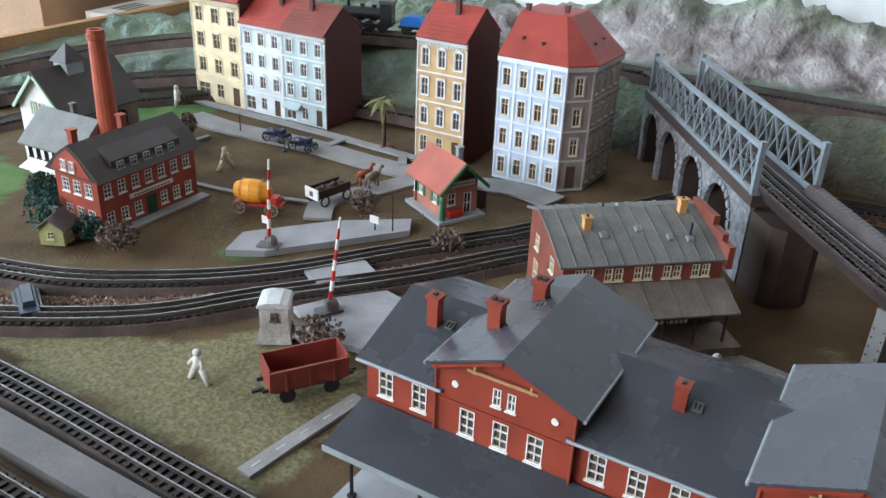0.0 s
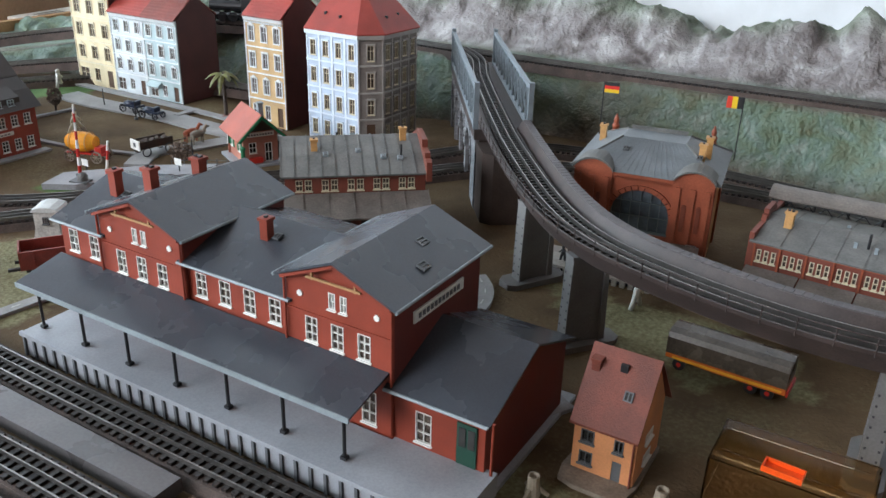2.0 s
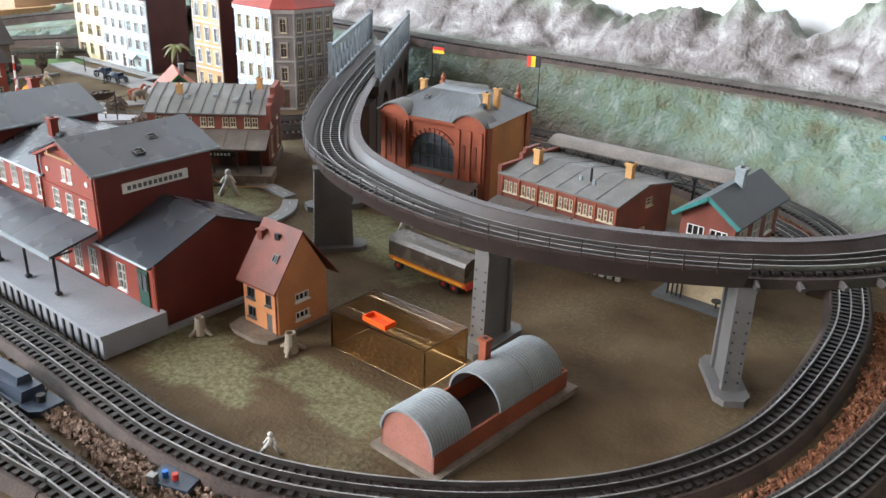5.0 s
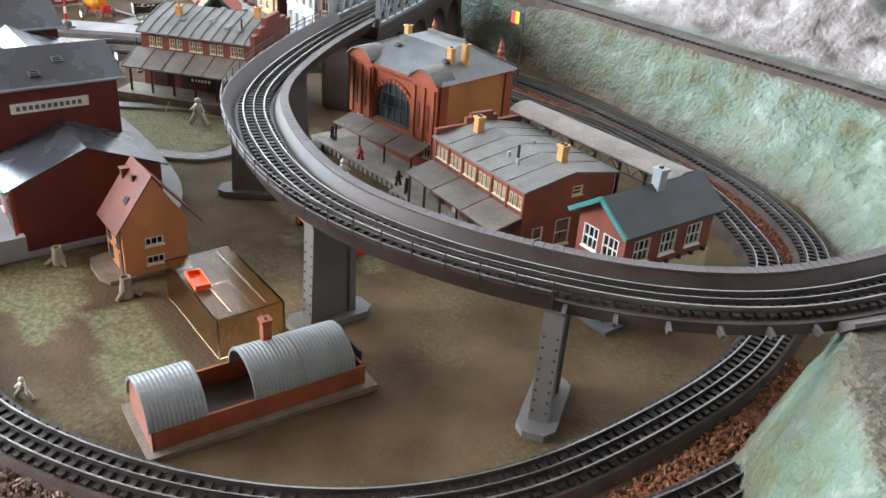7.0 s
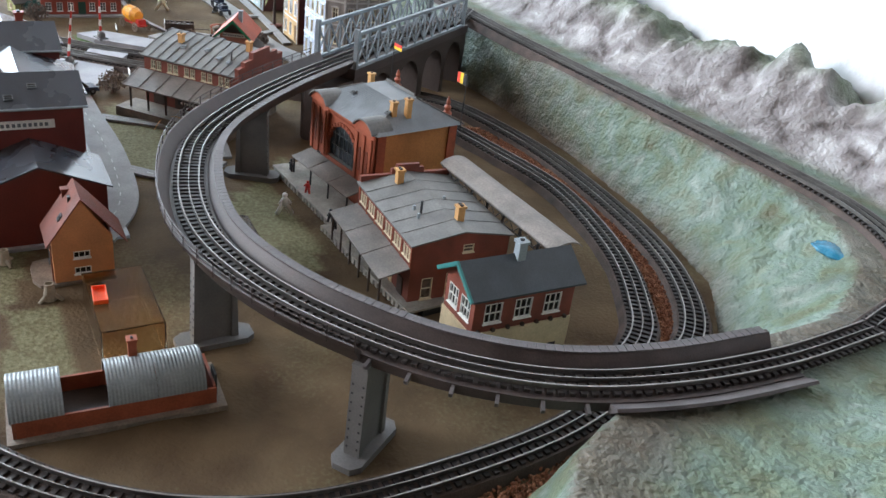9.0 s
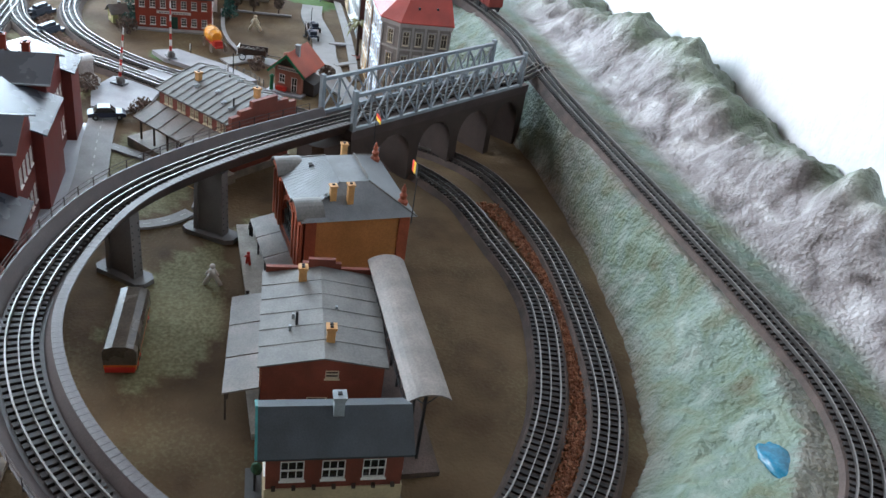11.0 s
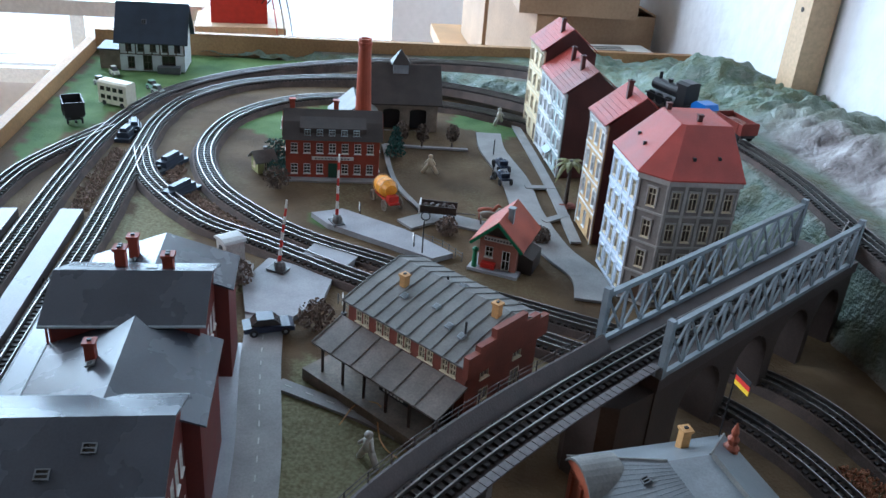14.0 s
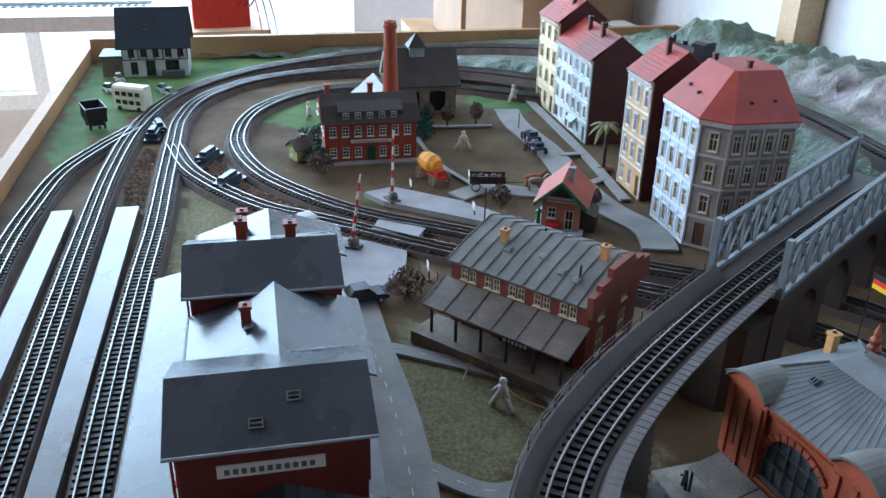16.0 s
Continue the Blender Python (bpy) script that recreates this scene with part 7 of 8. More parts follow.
def barrel_cart():
    e = thing("barrel_cart", "yellow-orange barrel cart on spoked wheels", "cart", R(-0.388, 0.603, 0, 20))
    part("barrel", lathe(bm_new(), [(0.006, -0.014), (0.009, -0.006), (0.0095, 0.0), (0.009, 0.006), (0.006, 0.014)], k=16), M_amber2, e).matrix_basis = pose(0, 0, 0.017, 0, 90, 0)
    for x in (-0.008, 0.0, 0.008):
        part("hoop", bm_ring((0, 0, 0), 0.0096, 0.0004, 20), M_yellow, e).matrix_basis = pose(x, 0, 0.017, 0, 0, 90)
    part("frame", box(bm_new(), -0.015, -0.005, 0.0065, 0.024, 0.005, 0.008), M_red, e)
    part("seat", box(bm_new(), 0.015, -0.005, 0.008, 0.021, 0.005, 0.014), M_red, e)
    for q in (-0.009, 0.018):
        for s in (-1, 1):
            w = part("wheel", bm_ring((q, s * 0.0085, 0.0055), 0.0055, 0.0008), M_plank, e)
            for k in range(4):
                a = math.pi * k / 4
                part("spoke", tube(bm_new(), (q - 0.005 * math.cos(a), s * 0.0085, 0.0055 - 0.005 * math.sin(a)), (q + 0.005 * math.cos(a), s * 0.0085, 0.0055 + 0.005 * math.sin(a)), 0.0004, k=4), M_plank, w)


M_amber2 = mat("yellow_orange_barrel", (0.80, 0.33, 0.02), 0.45, 0.12)
barrel_cart()


def delivery_cart():
    e = thing("delivery_cart", "dark open delivery cart with a white side panel", "cart", R(-0.350, 0.652, 0.0014, 78))
    part("bed", box(bm_new(), -0.018, -0.007, 0.007, 0.016, 0.007, 0.0085), M_darkwood, e)
    for s in (-1, 1):
        part("side", box(bm_new(), -0.018, s * 0.007 - 0.0005, 0.0085, 0.016, s * 0.007 + 0.0005, 0.0145), M_darkwood, e)
    p = part("tail_panel", box(bm_new(), -0.0192, -0.008, 0.0065, -0.018, 0.008, 0.0155), M_white, e, "white tail panel with a dark mark")
    part("mark", box(bm_new(), -0.0195, -0.002, 0.009, -0.0192, 0.002, 0.013), M_darkgrey, p)
    for i in range(5):
        part("sack", lump(bm_new(), (-0.013 + 0.006 * i, 0.001 * (i % 2), 0.0115), 0.0034, i, 2, 0.3), M_darkwood, e)
    for q in (-0.012, 0.011):
        for s in (-1, 1):
            part("wheel", bm_ring((q, s * 0.0085, 0.0045), 0.0045, 0.0007), M_dark, e)
    part("shaft", box(bm_new(), 0.016, -0.0006, 0.0065, 0.034, 0.0006, 0.0073), M_darkwood, e)


delivery_cart()


def plain_figure(name, x, y, z, h, m, label, spread=0.35, seed=0):
    bm = bm_new()
    for s in (-1, 1):
        tube(bm, (s * h * spread * 0.55, 0, 0), (s * h * 0.07, 0, h * 0.5), h * 0.09, h * 0.1, k=8)
    tube(bm, (0, 0, h * 0.42), (0, 0, h * 0.78), h * 0.16, h * 0.12, k=8)
    for s in (-1, 1):
        tube(bm, (s * h * 0.1, 0, h * 0.72), (s * h * 0.26, -h * 0.1, h * 0.52), h * 0.055, h * 0.05, k=6)
    lump(bm, (0, 0, h * 0.9), h * 0.12, seed, 2, 0.1)
    o = part(name, bm, m, smooth=True)
    o.matrix_basis = R(x, y, z, seed * 40)
    return tagged(o, label, "figurine", "figurines")


M_figure = mat("dull_white_plastic", (0.62, 0.60, 0.54), 0.5, 0.15)
for i, (x, y, h) in enumerate(((-0.257, 0.414, 0.021), (-0.014, 0.571, 0.022), (0.139, 0.615, 0.018), (-0.640, 0.762, 0.022), (-0.605, 0.50, 0.02))):
    plain_figure("figurine", x, y, -0.0008, h, M_figure, "plain white toy figure standing on the grass", 0.6, i)


def stump(x, y, h, rz):
    e = thing("tree_stump", "hollow grey-beige stump with splayed roots on the grass", "stump", R(x, y, -0.0006, rz), group="stumps")
    part("body", lathe(bm_new(), [(h * 0.36, 0.0), (h * 0.33, h * 0.35), (h * 0.27, h * 0.7), (h * 0.26, h), (h * 0.2, h), (h * 0.18, h * 0.8)], k=12), M_stump, e, smooth=False)
    for k in range(3):
        a = 2.1 * k
        part("root", tube(bm_new(), (math.cos(a) * h * 0.25, math.sin(a) * h * 0.25, h * 0.32), (math.cos(a) * h * 0.68, math.sin(a) * h * 0.68, h * 0.03), h * 0.13, h * 0.09, k=7), M_stump, e)


M_stump = mat("grey_beige_stump", (0.34, 0.29, 0.22), 0.7, 0.2)
stump(0.162, 0.416, 0.0105, 20)
stump(0.214, 0.437, 0.0115, 60)
plain_figure("figurine", -0.469, 0.656, -0.0006, 0.021, M_ctrim, "plain pale yellow toy figure on the village green", 0.7, 2)
plain_figure("figurine", 0.276, 0.371, -0.0006, 0.011, M_figure, "plain small grey toy figure beside the track", 0.7, 1)
for i, (x, y) in enumerate(((0.075, 0.643), (0.12, 0.641), (0.172, 0.640), (0.185, 0.638), (0.262, 0.648), (0.285, 0.650))):
    plain_figure("figurine", x, y, 0.0052, 0.011, (M_dark, M_red, M_dark, M_dark, M_red, M_dark)[i], "plain tiny toy figure on the platform", 0.3, i)
for i in range(2):
    bm = bm_new()
    lump(bm, (0, 0, 0.009), 0.0045, i, 2, 0.15, (1.9, 0.8, 0.9))
    tube(bm, (0.007, 0, 0.010), (0.0105, 0, 0.0155), 0.002, 0.0014, k=8)
    tube(bm, (0.010, 0, 0.0155), (0.0135, 0, 0.0140), 0.0015, 0.001, k=8)
    for x in (-0.006, 0.005):
        for s in (-1, 1):
            tube(bm, (x, s * 0.002, -0.0002), (x, s * 0.002, 0.008), 0.0008, 0.0011, k=6)
    o = part("figurine", bm, M_plank if i else M_terra, smooth=True)
    o.matrix_basis = R(-0.3475 + 0.009 * i, 0.696, 0.0018, 80)
    tagged(o, "plain brown four-legged toy shape before the cart", "figurine", "figurines")


def turnout_motor(x, y, rz, k=1.0):
    e = thing("point_motor", "dark blue-grey point motor box beside the track", "point motor", R(x, y, 0, rz), group="point motors")
    part("base", solid(bm_new(), [(-0.030 * k, -0.009), (0.026 * k, -0.009), (0.030 * k, -0.005), (0.030 * k, 0.007), (-0.030 * k, 0.007)], -0.001, 0.0028, "z"), M_motor, e)
    part("housing", solid(bm_new(), [(-0.0075, 0.0028), (-0.0062, 0.0085), (0.0045, 0.0085), (0.006, 0.0028)], -0.022 * k, 0.017 * k, "x"), M_motor, e)
    part("cover", solid(bm_new(), [(-0.0045, 0.0085), (-0.0035, 0.0125), (0.0025, 0.0125), (0.0035, 0.0085)], -0.017 * k, 0.010 * k, "x"), M_motor, e)
    part("lamp", tube(bm_new(), (0.022 * k, 0, 0.0028), (0.022 * k, 0, 0.0065), 0.0022, k=10), M_dark, e)
    part("lever", box(bm_new(), 0.014 * k, -0.013, 0.0028, 0.018 * k, -0.009, 0.004), M_dark, e)


M_motor = mat("dark_blue_grey_plastic", (0.045, 0.06, 0.085), 0.35, 0.2)
for q in ((0.145, 0.3205, 4), (-0.575, 0.334, 12, 0.7), (-0.555, 0.3285, 172, 0.6), (-0.47, 0.388, -25, 0.8), (-0.395, 0.408, -30, 0.9)):
    turnout_motor(*q)


def junction_box():
    e = thing("track_clip", "grey track clip with red and blue terminals", "clip", R(0.262, 0.331, 0, 20))
    part("plate", box(bm_new(), -0.010, -0.006, -0.001, 0.010, 0.006, 0.0022), M_motor, e)
    for x, m in ((-0.004, M_bluewagon), (0.001, M_red)):
        part("terminal", tube(bm_new(), (x, -0.001, 0.0022), (x, -0.001, 0.0052), 0.0014, k=8), m, e)
    part("spring", box(bm_new(), -0.009, -0.0075, 0.0022, -0.005, -0.004, 0.006), M_rail, e)


junction_box()


def kiosk():
    e = thing("stone_tower", "small grey stone tower with a flared foot and pale roof", "tower", R(-0.250, 0.471, 0, 32))
    bm = bm_new()
    solid(bm, [(-0.012, 0), (-0.0085, 0.013), (-0.0085, 0.026), (0.0085, 0.026), (0.0085, 0.013), (0.0095, 0)], -0.008, 0.008, "y")
    part("shaft", bm, M_kiosk, e)
    part("roof", solid(bm_new(), [(-0.0098, 0.0258), (-0.0085, 0.0278), (-0.004, 0.0292), (0.004, 0.0292), (0.0085, 0.0278), (0.0098, 0.0258)], -0.0095, 0.0095, "y"), M_kioskroof, e)
    window(e, R(-0.002, -0.0085, 0.017), 0.004, 0.005, M_darkgrey, M_glass, 1, (0.5,))
    part("rubble", lump(bm_new(), (0.016, 0.002, 0.004), 0.009, 4, 3, 0.5, (1.2, 1, 0.9)), M_kiosk, e, "rough grey rubble beside the tower")


M_kiosk = mat("grey_cast_stone", (0.48, 0.46, 0.43), 0.8, 0.25, 90, 700, 0.5)
M_kioskroof = mat("pale_cast_roof", (0.55, 0.56, 0.55), 0.7, 0.15)
kiosk()


def far_house():
    e = thing("half_timbered_house", "half-timbered house with a dark blue roof at the corner", "house", R(-0.822, 0.268, 0, 90))
    w, d, h = 0.085, 0.06, 0.046
    fh = [(0.008 + 0.016 * i, 0.027, 0.008, 0.010, 0) for i in range(5)] + [(0.01, 0.004, 0.009, 0.016, 0), (0.03, 0.002, 0.012, 0.020, 0), (0.055, 0.002, 0.018, 0.020, 0)]
    shell(e, w, d, h, (M_pale,), (fh, [], [], []), win=(M_darkwood, M_glass, 1, (0.5,)))
    for i in range(9):
        part("timber", box(bm_new(), w * i / 8 - 0.0008 if i else 0, -0.0007, 0.023, w * i / 8 + 0.0008, -0.0001, h), M_darkwood, e)
    for z in (0.0225, 0.0385, h - 0.0012):
        part("timber", box(bm_new(), 0, -0.0009, z, w, -0.0001, z + 0.0012), M_darkwood, e)
    gable(e, w, d, h, 0.040, M_pale, 0.006, 0.0014, M_navyroof, "x")
    skylight(e, Matrix.Translation((0.03, 0.008, 0.062)) @ Matrix.Rotation(math.atan2(0.04, 0.03), 4, "X"), 0.006, 0.007)
    part("lean_to", box(bm_new(), -0.028, 0.006, 0.0, -0.001, d - 0.01, 0.026), M_plank, e)
    part("lean_to_roof", box(bm_new(), -0.030, 0.003, 0.0261, -0.001, d - 0.008, 0.028), M_navyroof, e)
    part("porch", box(bm_new(), 0.05, -0.012, 0.0, 0.08, -0.001, 0.009), M_darkgrey, e)


M_navyroof = mat("dark_blue_roof", (0.03, 0.042, 0.06), 0.5, 0.15, 60, 1200, 0.2)
far_house()


def caravan():
    e = thing("cream_railcar_body", "cream van body with two window rows on the green corner", "van", R(-0.668, 0.296, 0, 62))
    part("body", solid(bm_new(), [(-0.0085, 0.002), (-0.0085, 0.027), (-0.0065, 0.0295), (0.0065, 0.0295), (0.0085, 0.027), (0.0085, 0.002)], -0.021, 0.021, "x"), M_caravan, e)
    for z in (0.008, 0.018):
        for i in range(4):
            part("window", box(bm_new(), -0.017 + 0.009 * i, -0.0089, z, -0.011 + 0.009 * i, -0.0085, z + 0.005), M_glass, e)
        part("window", box(bm_new(), -0.0214, -0.005, z, -0.021, 0.005, z + 0.005), M_glass, e)
    for q in (-0.013, 0.013):
        for s in (-1, 1):
            part("wheel", tube(bm_new(), (q, s * 0.0075, 0.0028), (q, s * 0.0088, 0.0028), 0.003, k=12), M_dark, e)


M_caravan = flat("cream_plastic", (0.72, 0.70, 0.55), 0.45)
caravan()


# ---- plants ----
def leaf_cloud(name, parent, c, r, n, m, size, seed, squash=(1, 1, 1)):
    rnd = random.Random(seed)
    bm = bm_new()
    for i in range(n):
        while True:
            p = Vector((rnd.uniform(-1, 1), rnd.uniform(-1, 1), rnd.uniform(-1, 1)))
            if 0.25 < p.length < 1 and noise.noise(p * 2.2 + Vector((seed, 0, 0))) > -0.25:
                break
        p = Vector((c[0] + p.x * r * squash[0], c[1] + p.y * r * squash[1], c[2] + p.z * r * squash[2]))
        q = Euler((rnd.uniform(0, 6), rnd.uniform(0, 6), rnd.uniform(0, 6))).to_matrix()
        s = size * rnd.uniform(0.6, 1.3)
        v = [bm.verts.new(p + q @ Vector(k) * s) for k in ((-1, -0.5, 0), (0.2, -0.7, 0.25), (1, 0.1, 0), (0, 0.7, 0.25))]
        bm.faces.new(v)
    return part(name, bm, m, parent, fix=False)


def bush(x, y, r, m, label, seed, squash=(1.2, 1.0, 0.75)):
    e = thing("bush", label, "bush", R(x, y, 0), group="bushes")
    part("stem", tube(bm_new(), (0, 0, -0.001), (0, 0, r * 0.6), r * 0.12, r * 0.07, k=6), M_darkwood, e)
    leaf_cloud("foliage", e, (0, 0, r * 0.72), r, 420, m, 0.0016, seed, squash)


M_greybush = mat("grey_brown_twigs", (0.16, 0.12, 0.095), 0.85, 0.35, 150, 700, 0.3, island=0.35)
M_bluegreen = mat("blue_green_foliage", (0.03, 0.10, 0.085), 0.75, 0.35, 150, 700, 0.3, island=0.35)
for i, (x, y, r, m, lab) in enumerate(((-0.421, 0.498, 0.014, M_greybush, "grey-brown twiggy bush by the track"), (-0.452, 0.498, 0.011, M_bluegreen, "blue-green bush beside the garden hut"), (-0.495, 0.495, 0.016, M_bluegreen, "dark blue-green bush in the garden"), (-0.525, 0.515, 0.013, M_bluegreen, "dark blue-green bush in the garden"), (-0.548, 0.53, 0.012, M_foliage, "dark green bush by the workshop"), (-0.318, 0.655, 0.011, M_greybush, "grey-brown bush near the halt"), (-0.305, 0.738, 0.010, M_greybush, "grey-brown bush by the street"), (-0.225, 0.63, 0.012, M_greybush, "grey-brown bush beside the tracks"), (-0.222, 0.478, 0.013, M_greybush, "dry bush at the crossing"), (-0.16, 0.54, 0.014, M_greybush, "low dry bush beside the shed"))):
    bush(x, y, r, m, lab, i + 1)


def small_tree(x, y, h, seed):
    e = thing("tree", "grey-brown rounded model tree at the green", "tree", R(x, y, 0), group="trees")
    part("trunk", tube(bm_new(), (0, 0, -0.001), (0, 0, h * 0.55), 0.0013, 0.0007, k=7), M_darkwood, e)
    for k in range(5):
        a = k * 1.3 + seed
        part("limb", tube(bm_new(), (0, 0, h * (0.3 + 0.05 * k)), (0.006 * math.cos(a), 0.006 * math.sin(a), h * (0.5 + 0.07 * k)), 0.0006, 0.0003, k=5), M_darkwood, e)
    leaf_cloud("crown", e, (0, 0, h * 0.62), h * 0.36, 380, M_greybush, 0.0016, seed, (0.75, 0.75, 1.05))


for i, (x, y, h) in enumerate(((-0.548, 0.632, 0.030), (-0.545, 0.655, 0.029), (-0.548, 0.690, 0.028), (-0.33, 0.800, 0.02))):
    small_tree(x, y, h, i + 5)


def conifer():
    e = thing("conifer", "turquoise-green conifer beside the factory", "tree", R(-0.512, 0.622, 0))
    part("trunk", tube(bm_new(), (0, 0, -0.001), (0, 0, 0.038), 0.0016, 0.0004, k=7), M_darkwood, e)
    for k in range(6):
        z = 0.006 + 0.0055 * k
        leaf_cloud("branch_tier", e, (0, 0, z), 0.0125 * (1 - k / 7), 130, M_bluegreen, 0.0016, k + 40, (1, 1, 0.35))


conifer()


def palm():
    e = thing("palm_tree", "model palm with a brown trunk and olive fronds", "palm", R(-0.387, 0.784, 0))
    bm = bm_new()
    pr = []
    for i in range(12):
        z = 0.046 * i / 11
        pr += [(0.0026 - 0.0008 * i / 11, z), (0.0019 - 0.0006 * i / 11, z + 0.003)]
    part("trunk", lathe(bm, pr, k=9), M_darkwood, e)
    for k in range(10):
        a = 2 * math.pi * k / 10 + 0.2
        bm = bm_new()
        prev = None
        for i in range(7):
            s = i / 6
            c = Vector((math.cos(a) * 0.019 * s, math.sin(a) * 0.019 * s, 0.047 + 0.012 * s - 0.017 * s * s * (1 + 0.4 * (k % 3))))
            wd = 0.0034 * math.sin(math.pi * min(0.97, 0.12 + 0.85 * s))
            sd = Vector((-math.sin(a), math.cos(a), 0)) * wd
            row = [bm.verts.new(c + sd - Vector((0, 0, wd * 0.5))), bm.verts.new(c), bm.verts.new(c - sd - Vector((0, 0, wd * 0.5)))]
            if prev:
                bm.faces.new((prev[0], prev[1], row[1], row[0]))
                bm.faces.new((prev[1], prev[2], row[2], row[1]))
            prev = row
        part("frond", bm, M_frond, e, fix=False)
    part("root_mound", lump(bm_new(), (0, 0, 0.0), 0.008, 2, 2, 0.5, (1.2, 1.2, 0.35)), M_terra2, e)


M_frond = mat("olive_frond", (0.14, 0.14, 0.045), 0.6, 0.3, 200, 700)
palm()


def post_thing(x, y, h, label, board=False, z=0.0):
    e = thing("signal_post", label, "post", R(x, y, z), group="posts")
    part("pole", tube(bm_new(), (0, 0, -0.001), (0, 0, h), 0.0007, 0.0005, k=6), M_dark, e)
    part("foot", tube(bm_new(), (0, 0, -0.001), (0, 0, 0.0015), 0.0022, k=8), M_darkgrey, e)
    if board:
        part("board", box(bm_new(), -0.004, -0.0012, h - 0.006, 0.004, -0.0006, h), M_white, e)


for x, y, h, b in ((-0.272, 0.628, 0.034, False), (-0.284, 0.622, 0.016, True), (-0.352, 0.578, 0.014, True), (-0.165, 0.575, 0.032, False), (-0.178, 0.560, 0.016, True), (-0.525, 0.735, 0.02, False), (-0.458, 0.722, 0.02, False)):
    post_thing(x, y, h, "thin dark post with a small sign" if b else "thin dark signal post", b)


def fence(pts, label):
    e = thing("low_fence", label, "fence")
    for a, b in zip(pts, pts[1:]):
        a, b = Vector((*a, 0)), Vector((*b, 0))
        n = max(2, int((b - a).length / 0.008))
        for z in (0.0035, 0.0065):
            part("fence_rail", tube(bm_new(), a + Vector((0, 0, z)), b + Vector((0, 0, z)), 0.0003, k=4), M_darkgrey, e)
        for i in range(n + 1):
            c = a.lerp(b, i / n)
            part("fence_post", tube(bm_new(), c - Vector((0, 0, 0.001)), c + Vector((0, 0, 0.008)), 0.00045, k=5), M_darkgrey, e)


fence([(-0.305, 0.632), (-0.29, 0.648), (-0.266, 0.662)], "small grey fence along the ramp")
fence([(-0.195, 0.556), (-0.175, 0.566), (-0.15, 0.588)], "small grey fence by the level crossing")

# yellow wire loop by the shed
wire = thing("wire_loop", "loose orange-brown wire loop lying by the path", "wire")
wp = [(-0.045, 0.555, 0.002), (-0.060, 0.566, 0.006), (-0.056, 0.580, 0.008), (-0.040, 0.578, 0.004), (-0.020, 0.582, 0.003), (0.0, 0.600, 0.003)]
part("wire", sweep(bm_new(), smooth_path(wp, 0.003), [(-0.0005, 0), (0, -0.0005), (0.0005, 0), (0, 0.0005)]), M_yellow, wire)


M_pond = mat("blue_pond_paint", (0.03, 0.20, 0.32), 0.25, 0.3, 60, 500, 0.1)


# ---- loose ballast ----
def ballast(name, edge_a, edge_b, n, label, seed, size=0.0017, m=None):
    """Chips strewn between two lines of points."""
    rnd = random.Random(seed)
    pa, pb = smooth_path(edge_a, 0.004), smooth_path(edge_b, 0.004)
    verts, faces = [], []
    for i in range(n):
        t, s = rnd.random(), rnd.random()
        a, b = pa[int(t * (len(pa) - 1))], pb[int(t * (len(pb) - 1))]
        c = a.lerp(b, s) + Vector((rnd.uniform(-0.003, 0.003), rnd.uniform(-0.003, 0.003), 0.0006))
        q = Euler((rnd.uniform(0, 6), rnd.uniform(0, 6), rnd.uniform(0, 6))).to_matrix()
        k = size * rnd.uniform(0.5, 1.25)
        base = len(verts)
        for p in ((1, 0, 0), (-1, 0.1, 0), (0.1, 0.8, 0.1), (-0.1, -0.9, 0), (0, 0.1, 0.6), (0.1, 0, -0.6)):
            verts.append(c + q @ (Vector(p) * k * rnd.uniform(0.7, 1.2)))
        for f in ((0, 2, 4), (2, 1, 4), (1, 3, 4), (3, 0, 4), (2, 0, 5), (1, 2, 5), (3, 1, 5), (0, 3, 5)):
            faces.append([base + k2 for k2 in f])
    me = bpy.data.meshes.new(name)
    me.from_pydata([tuple(v) for v in verts], [], faces)
    me.materials.append(m or M_ballast)
    tagged(new(name, me), label, "ballast", "", "stuff")


M_rust = mat("rust_ballast", (0.26, 0.085, 0.035), 0.9, 0.4, 200, 900, 0.6, tint=(0.36, 0.19, 0.11), tint_amount=0.6, island=0.5)
ballast("ballast", [(0.40, 0.772), (0.352, 0.818), (0.28, 0.850), (0.17, 0.876), (0.06, 0.868), (0.0, 0.85)], [(0.385, 0.80), (0.335, 0.840), (0.26, 0.868), (0.12, 0.889), (0.05, 0.882), (0.0, 0.872)], 4200, "rust-brown chips between the inner tracks", 3, 0.0016, m=M_rust)
ballast("ballast", [(-0.20, 0.645), (-0.245, 0.58), (-0.30, 0.507), (-0.35, 0.458), (-0.42, 0.415), (-0.50, 0.395)], [(-0.195, 0.640), (-0.235, 0.583), (-0.292, 0.505), (-0.342, 0.45), (-0.42, 0.398), (-0.50, 0.375)], 2600, "pinkish-brown chips between the village tracks", 4)
ballast("ballast", [(0.04, 0.329), (0.12, 0.329), (0.20, 0.328), (0.27, 0.334), (0.34, 0.365), (0.40, 0.418)], [(0.04, 0.318), (0.12, 0.320), (0.20, 0.318), (0.28, 0.318), (0.36, 0.352), (0.425, 0.412)], 2600, "brown chips between the front tracks", 5)
ballast("ballast", [(0.40, 0.405), (0.44, 0.46), (0.462, 0.53), (0.462, 0.60), (0.456, 0.66), (0.442, 0.715)], [(0.42, 0.40), (0.455, 0.455), (0.468, 0.53), (0.474, 0.595), (0.466, 0.655), (0.455, 0.705)], 2600, "rust-brown chips between the outer curves", 6, m=M_rust)
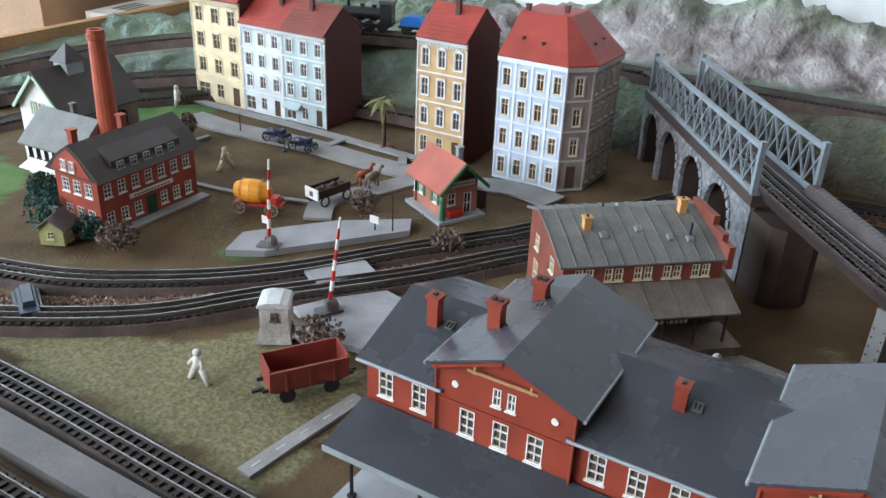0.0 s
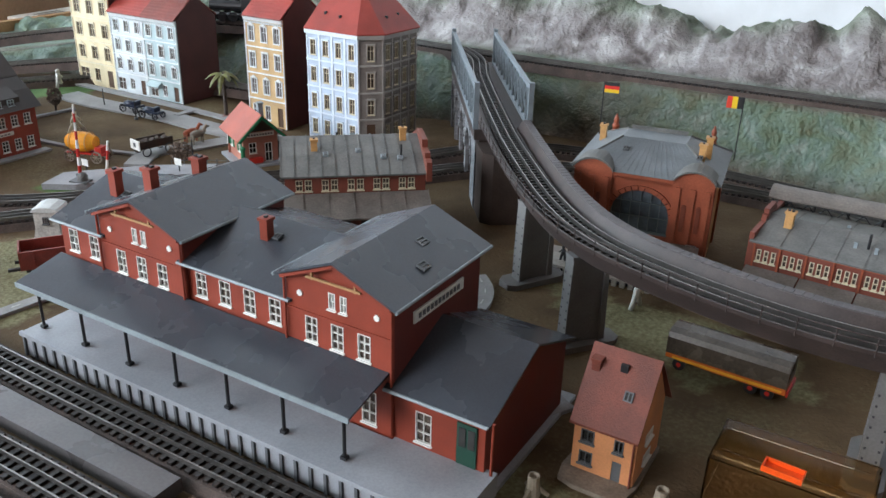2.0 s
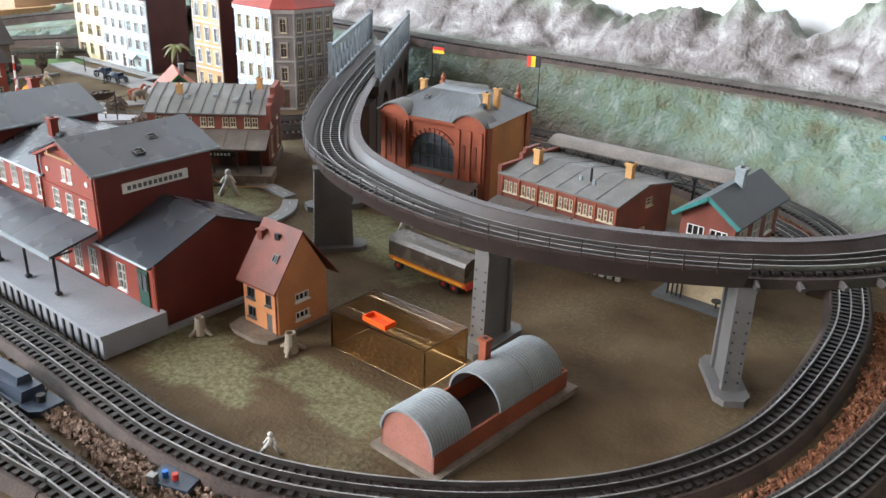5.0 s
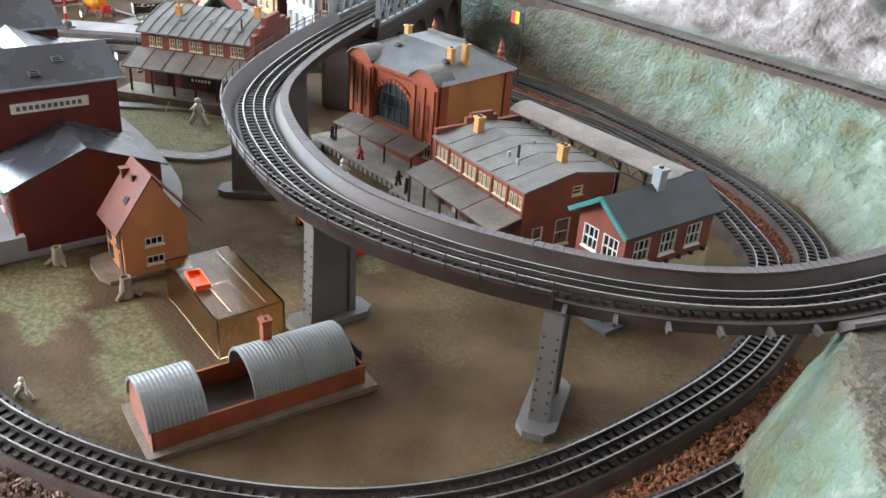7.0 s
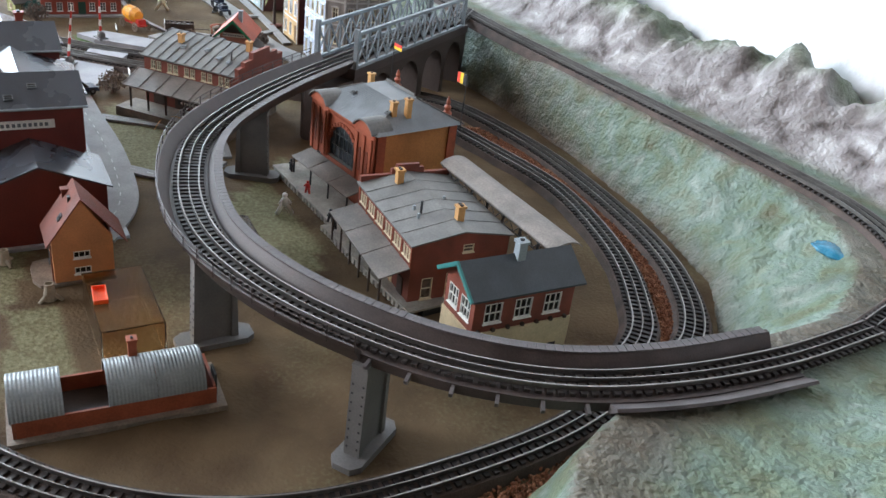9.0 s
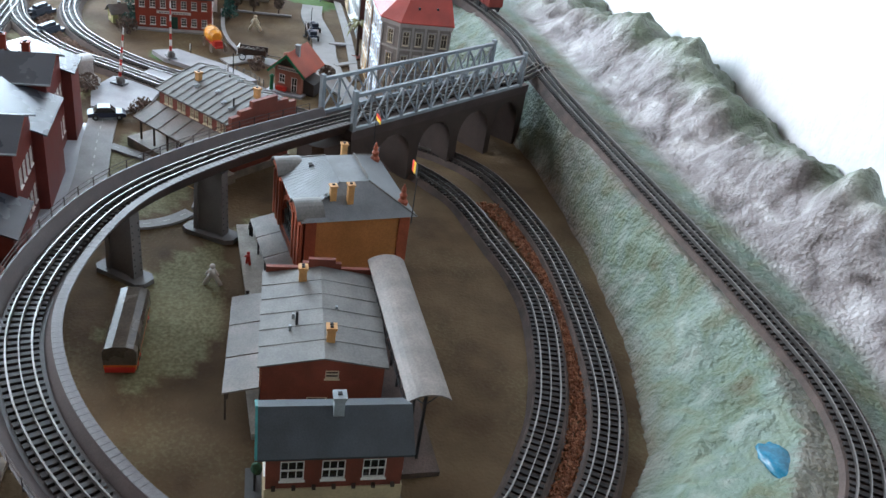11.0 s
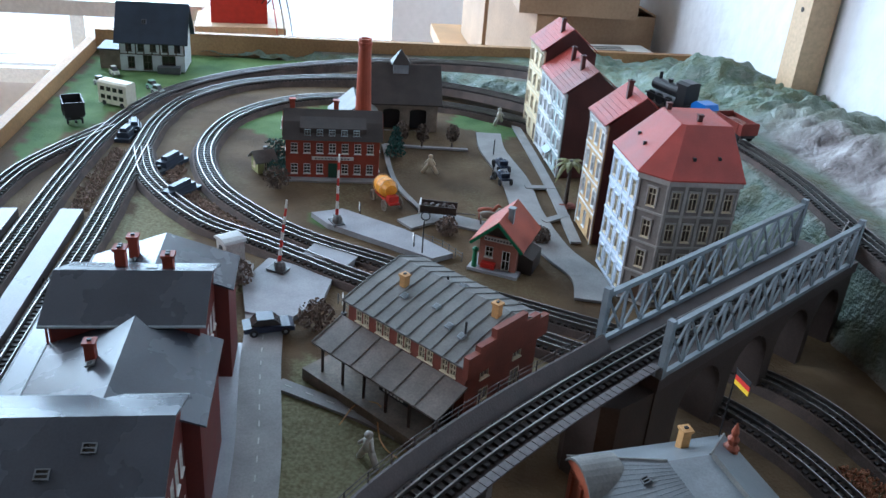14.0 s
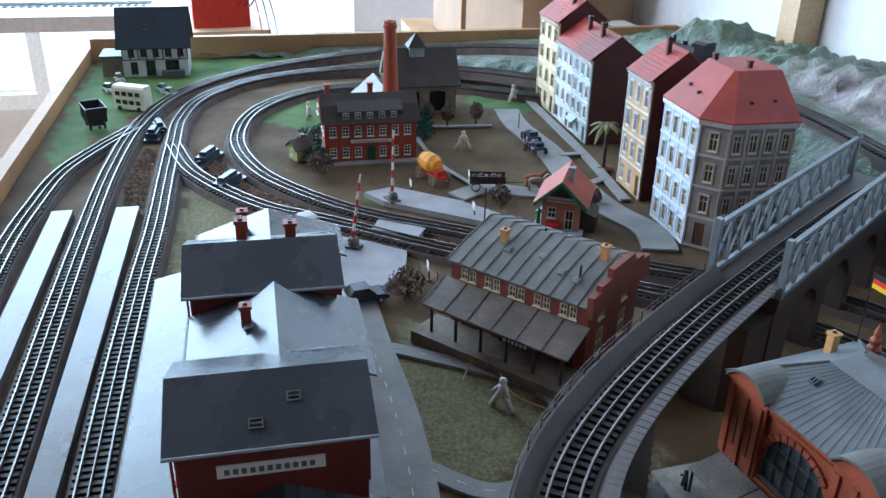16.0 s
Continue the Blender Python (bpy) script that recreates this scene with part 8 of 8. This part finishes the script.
ballast("ballast", [(-0.36, 0.318), (-0.44, 0.317), (-0.52, 0.325)], [(-0.36, 0.334), (-0.44, 0.334), (-0.52, 0.334)], 500, "brown chips by the points", 7)
ballast("ballast", [(0.04, 0.285), (0.10, 0.28), (0.16, 0.262)], [(0.04, 0.27), (0.10, 0.266), (0.2, 0.25)], 500, "brown chips by the front points", 8)

e = thing("pond", "small bright blue painted pond on the slope", "pond", R(0.398, 0.922, terrain(0.398, 0.922)[0]))
part("water", lump(bm_new(), (0, 0, 0.0), 0.012, 3, 3, 0.35, (1.3, 0.9, 0.28)), M_pond, e, smooth=True)


# ---- things in the room ----
def cardboard(x, y, z, a, b, c, rz, label):
    e = thing("cardboard_box", label, "box", R(x, y, z, rz), group="cardboard boxes")
    t = 0.004
    for q in ((0, 0, 0, a, t, c), (0, b - t, 0, a, b, c), (0, t, 0, t, b - t, c), (a - t, t, 0, a, b - t, c), (t, t, 0, a - t, b - t, t)):
        part("panel", box(bm_new(), *q), M_card, e)
    for s in (0, 1):
        m = Matrix.Translation((0, b * s, c)) @ Matrix.Rotation(radians(25 if s == 0 else -25), 4, "X")
        part("flap", box(bm_new(), 0.002, 0 if s == 0 else -b * 0.45, 0.0, a - 0.002, b * 0.45 if s == 0 else 0, 0.003, m), M_card, e)
    return e


M_card = mat("brown_cardboard", (0.36, 0.24, 0.15), 0.8, 0.12, 12, 200, 0.15)
cardboard(-1.30, 0.86, -0.10, 0.26, 0.22, 0.16, 8, "open brown cardboard box beside the layout")
cardboard(-1.24, 0.88, 0.063, 0.20, 0.20, 0.12, -5, "brown cardboard box stacked on another")
cardboard(-1.62, 0.86, -0.10, 0.28, 0.22, 0.30, 0, "tall brown cardboard box by the wall")
e = thing("shelf_board", "wooden trestle board carrying boxes", "shelf", R(-1.72, 0.80, -0.13))
part("board", box(bm_new(), 0, 0, 0, 0.74, 0.32, 0.027), M_wood, e)
for x in (0.03, 0.67):
    for y in (0.03, 0.25):
        part("leg", box(bm_new(), x, y, -0.625, x + 0.04, y + 0.04, -0.001), M_wood, e)
e = thing("white_carton", "flat white carton with grey printed bars", "box", R(-1.02, 0.95, -0.10, 6))
part("carton", box(bm_new(), 0, 0, 0, 0.10, 0.13, 0.12), M_paper, e)
bars(R(0.05, 0.06, 0.1201), 6, 0.07, 0.05, M_greyroof, e)
e = thing("carton_tube", "grey-brown cardboard tube lying on the boxes", "tube", R(-1.08, 0.86, -0.10))
part("tube", tube(bm_new(), (0, 0, 0.03), (0.0, 0.12, 0.03), 0.03, k=20), M_card, e)
part("stand", box(bm_new(), -0.03, 0.0, -0.002, 0.03, 0.12, 0.004), M_card, e)

e = thing("wooden_post", "pale pine post standing against the wall", "post", R(-0.605, 1.098, 0))
part("post", box(bm_new(), 0, 0, -0.75, 0.038, 0.034, 1.75), M_pine, e)
part("knot", tube(bm_new(), (0.02, -0.0006, 0.17), (0.02, 0.0002, 0.17), 0.003, k=12), M_darkwood, e)
M_pine.name = "pale_pine"

e = thing("wooden_stool", "small pine stool beside the layout", "stool", R(-1.36, 0.30, -0.03, 5))
part("seat", box(bm_new(), 0, 0, 0, 0.17, 0.16, 0.012), M_pine, e)
for x in (0.012, 0.138):
    for y in (0.012, 0.128):
        part("leg", box(bm_new(), x, y, -0.725, x + 0.02, y + 0.02, -0.0005), M_pine, e)
e = thing("red_transformer", "red model railway transformer with a knob", "transformer", R(-1.335, 0.33, -0.0178, 5))
part("case", solid(bm_new(), [(0, 0), (0, 0.05), (0.012, 0.062), (0.10, 0.062), (0.11, 0.05), (0.11, 0)], 0, 0.10, "y"), M_red, e)
part("knob", tube(bm_new(), (0.055, 0.05, 0.062), (0.055, 0.05, 0.075), 0.016, k=16), M_dark, e)
part("top_plate", box(bm_new(), 0.02, 0.01, 0.0621, 0.09, 0.03, 0.0635), M_dark, e)
for k in range(3):
    w = thing("cable", "thin dark red cable hanging from the transformer", "cable", group="cables")
    pts = [(-1.23, 0.42 + 0.01 * k, 0.02), (-1.20, 0.445 + 0.012 * k, 0.05), (-1.19, 0.46 + 0.014 * k, -0.05), (-1.20, 0.45 + 0.02 * k, -0.2), (-1.25, 0.40, -0.42)]
    part("cord", sweep(bm_new(), smooth_path(pts, 0.01), [(-0.002, 0), (0, -0.002), (0.002, 0), (0, 0.002)]), M_darkwood if k else M_red, w)
e = thing("side_table", "white side table beyond the layout", "table", R(-1.75, -0.35, -0.04))
part("top", box(bm_new(), 0, 0, 0, 0.42, 0.66, 0.028), M_white, e)
for x in (0.02, 0.37):
    for y in (0.02, 0.61):
        part("leg", box(bm_new(), x, y, -0.715, x + 0.03, y + 0.03, -0.0005), M_white, e)
e = thing("spare_track", "long piece of pale track lying on the side table", "track piece", R(-1.45, -0.30, -0.0115))
for x in (0.0, 0.0165):
    part("rail", box(bm_new(), x, 0, 0.0025, x + 0.0012, 0.55, 0.006), M_rail, e)
for i in range(36):
    part("sleeper", box(bm_new(), -0.008, 0.006 + i * 0.015, 0, 0.026, 0.0125 + i * 0.015, 0.0024), M_zinc, e)
plain_box("window_far_frame_top", -2.262, -1.12, 1.605, -2.24, 0.76, 1.65, M_white, "white window frame", "window frame")
plain_box("window_far_frame_bottom", -2.262, -1.12, -0.445, -2.24, 0.76, -0.40, M_white, "white window frame", "window frame")
plain_box("window_far_frame_middle", -2.262, -0.19, -0.399, -2.24, -0.15, 1.604, M_white, "white window frame", "window frame")
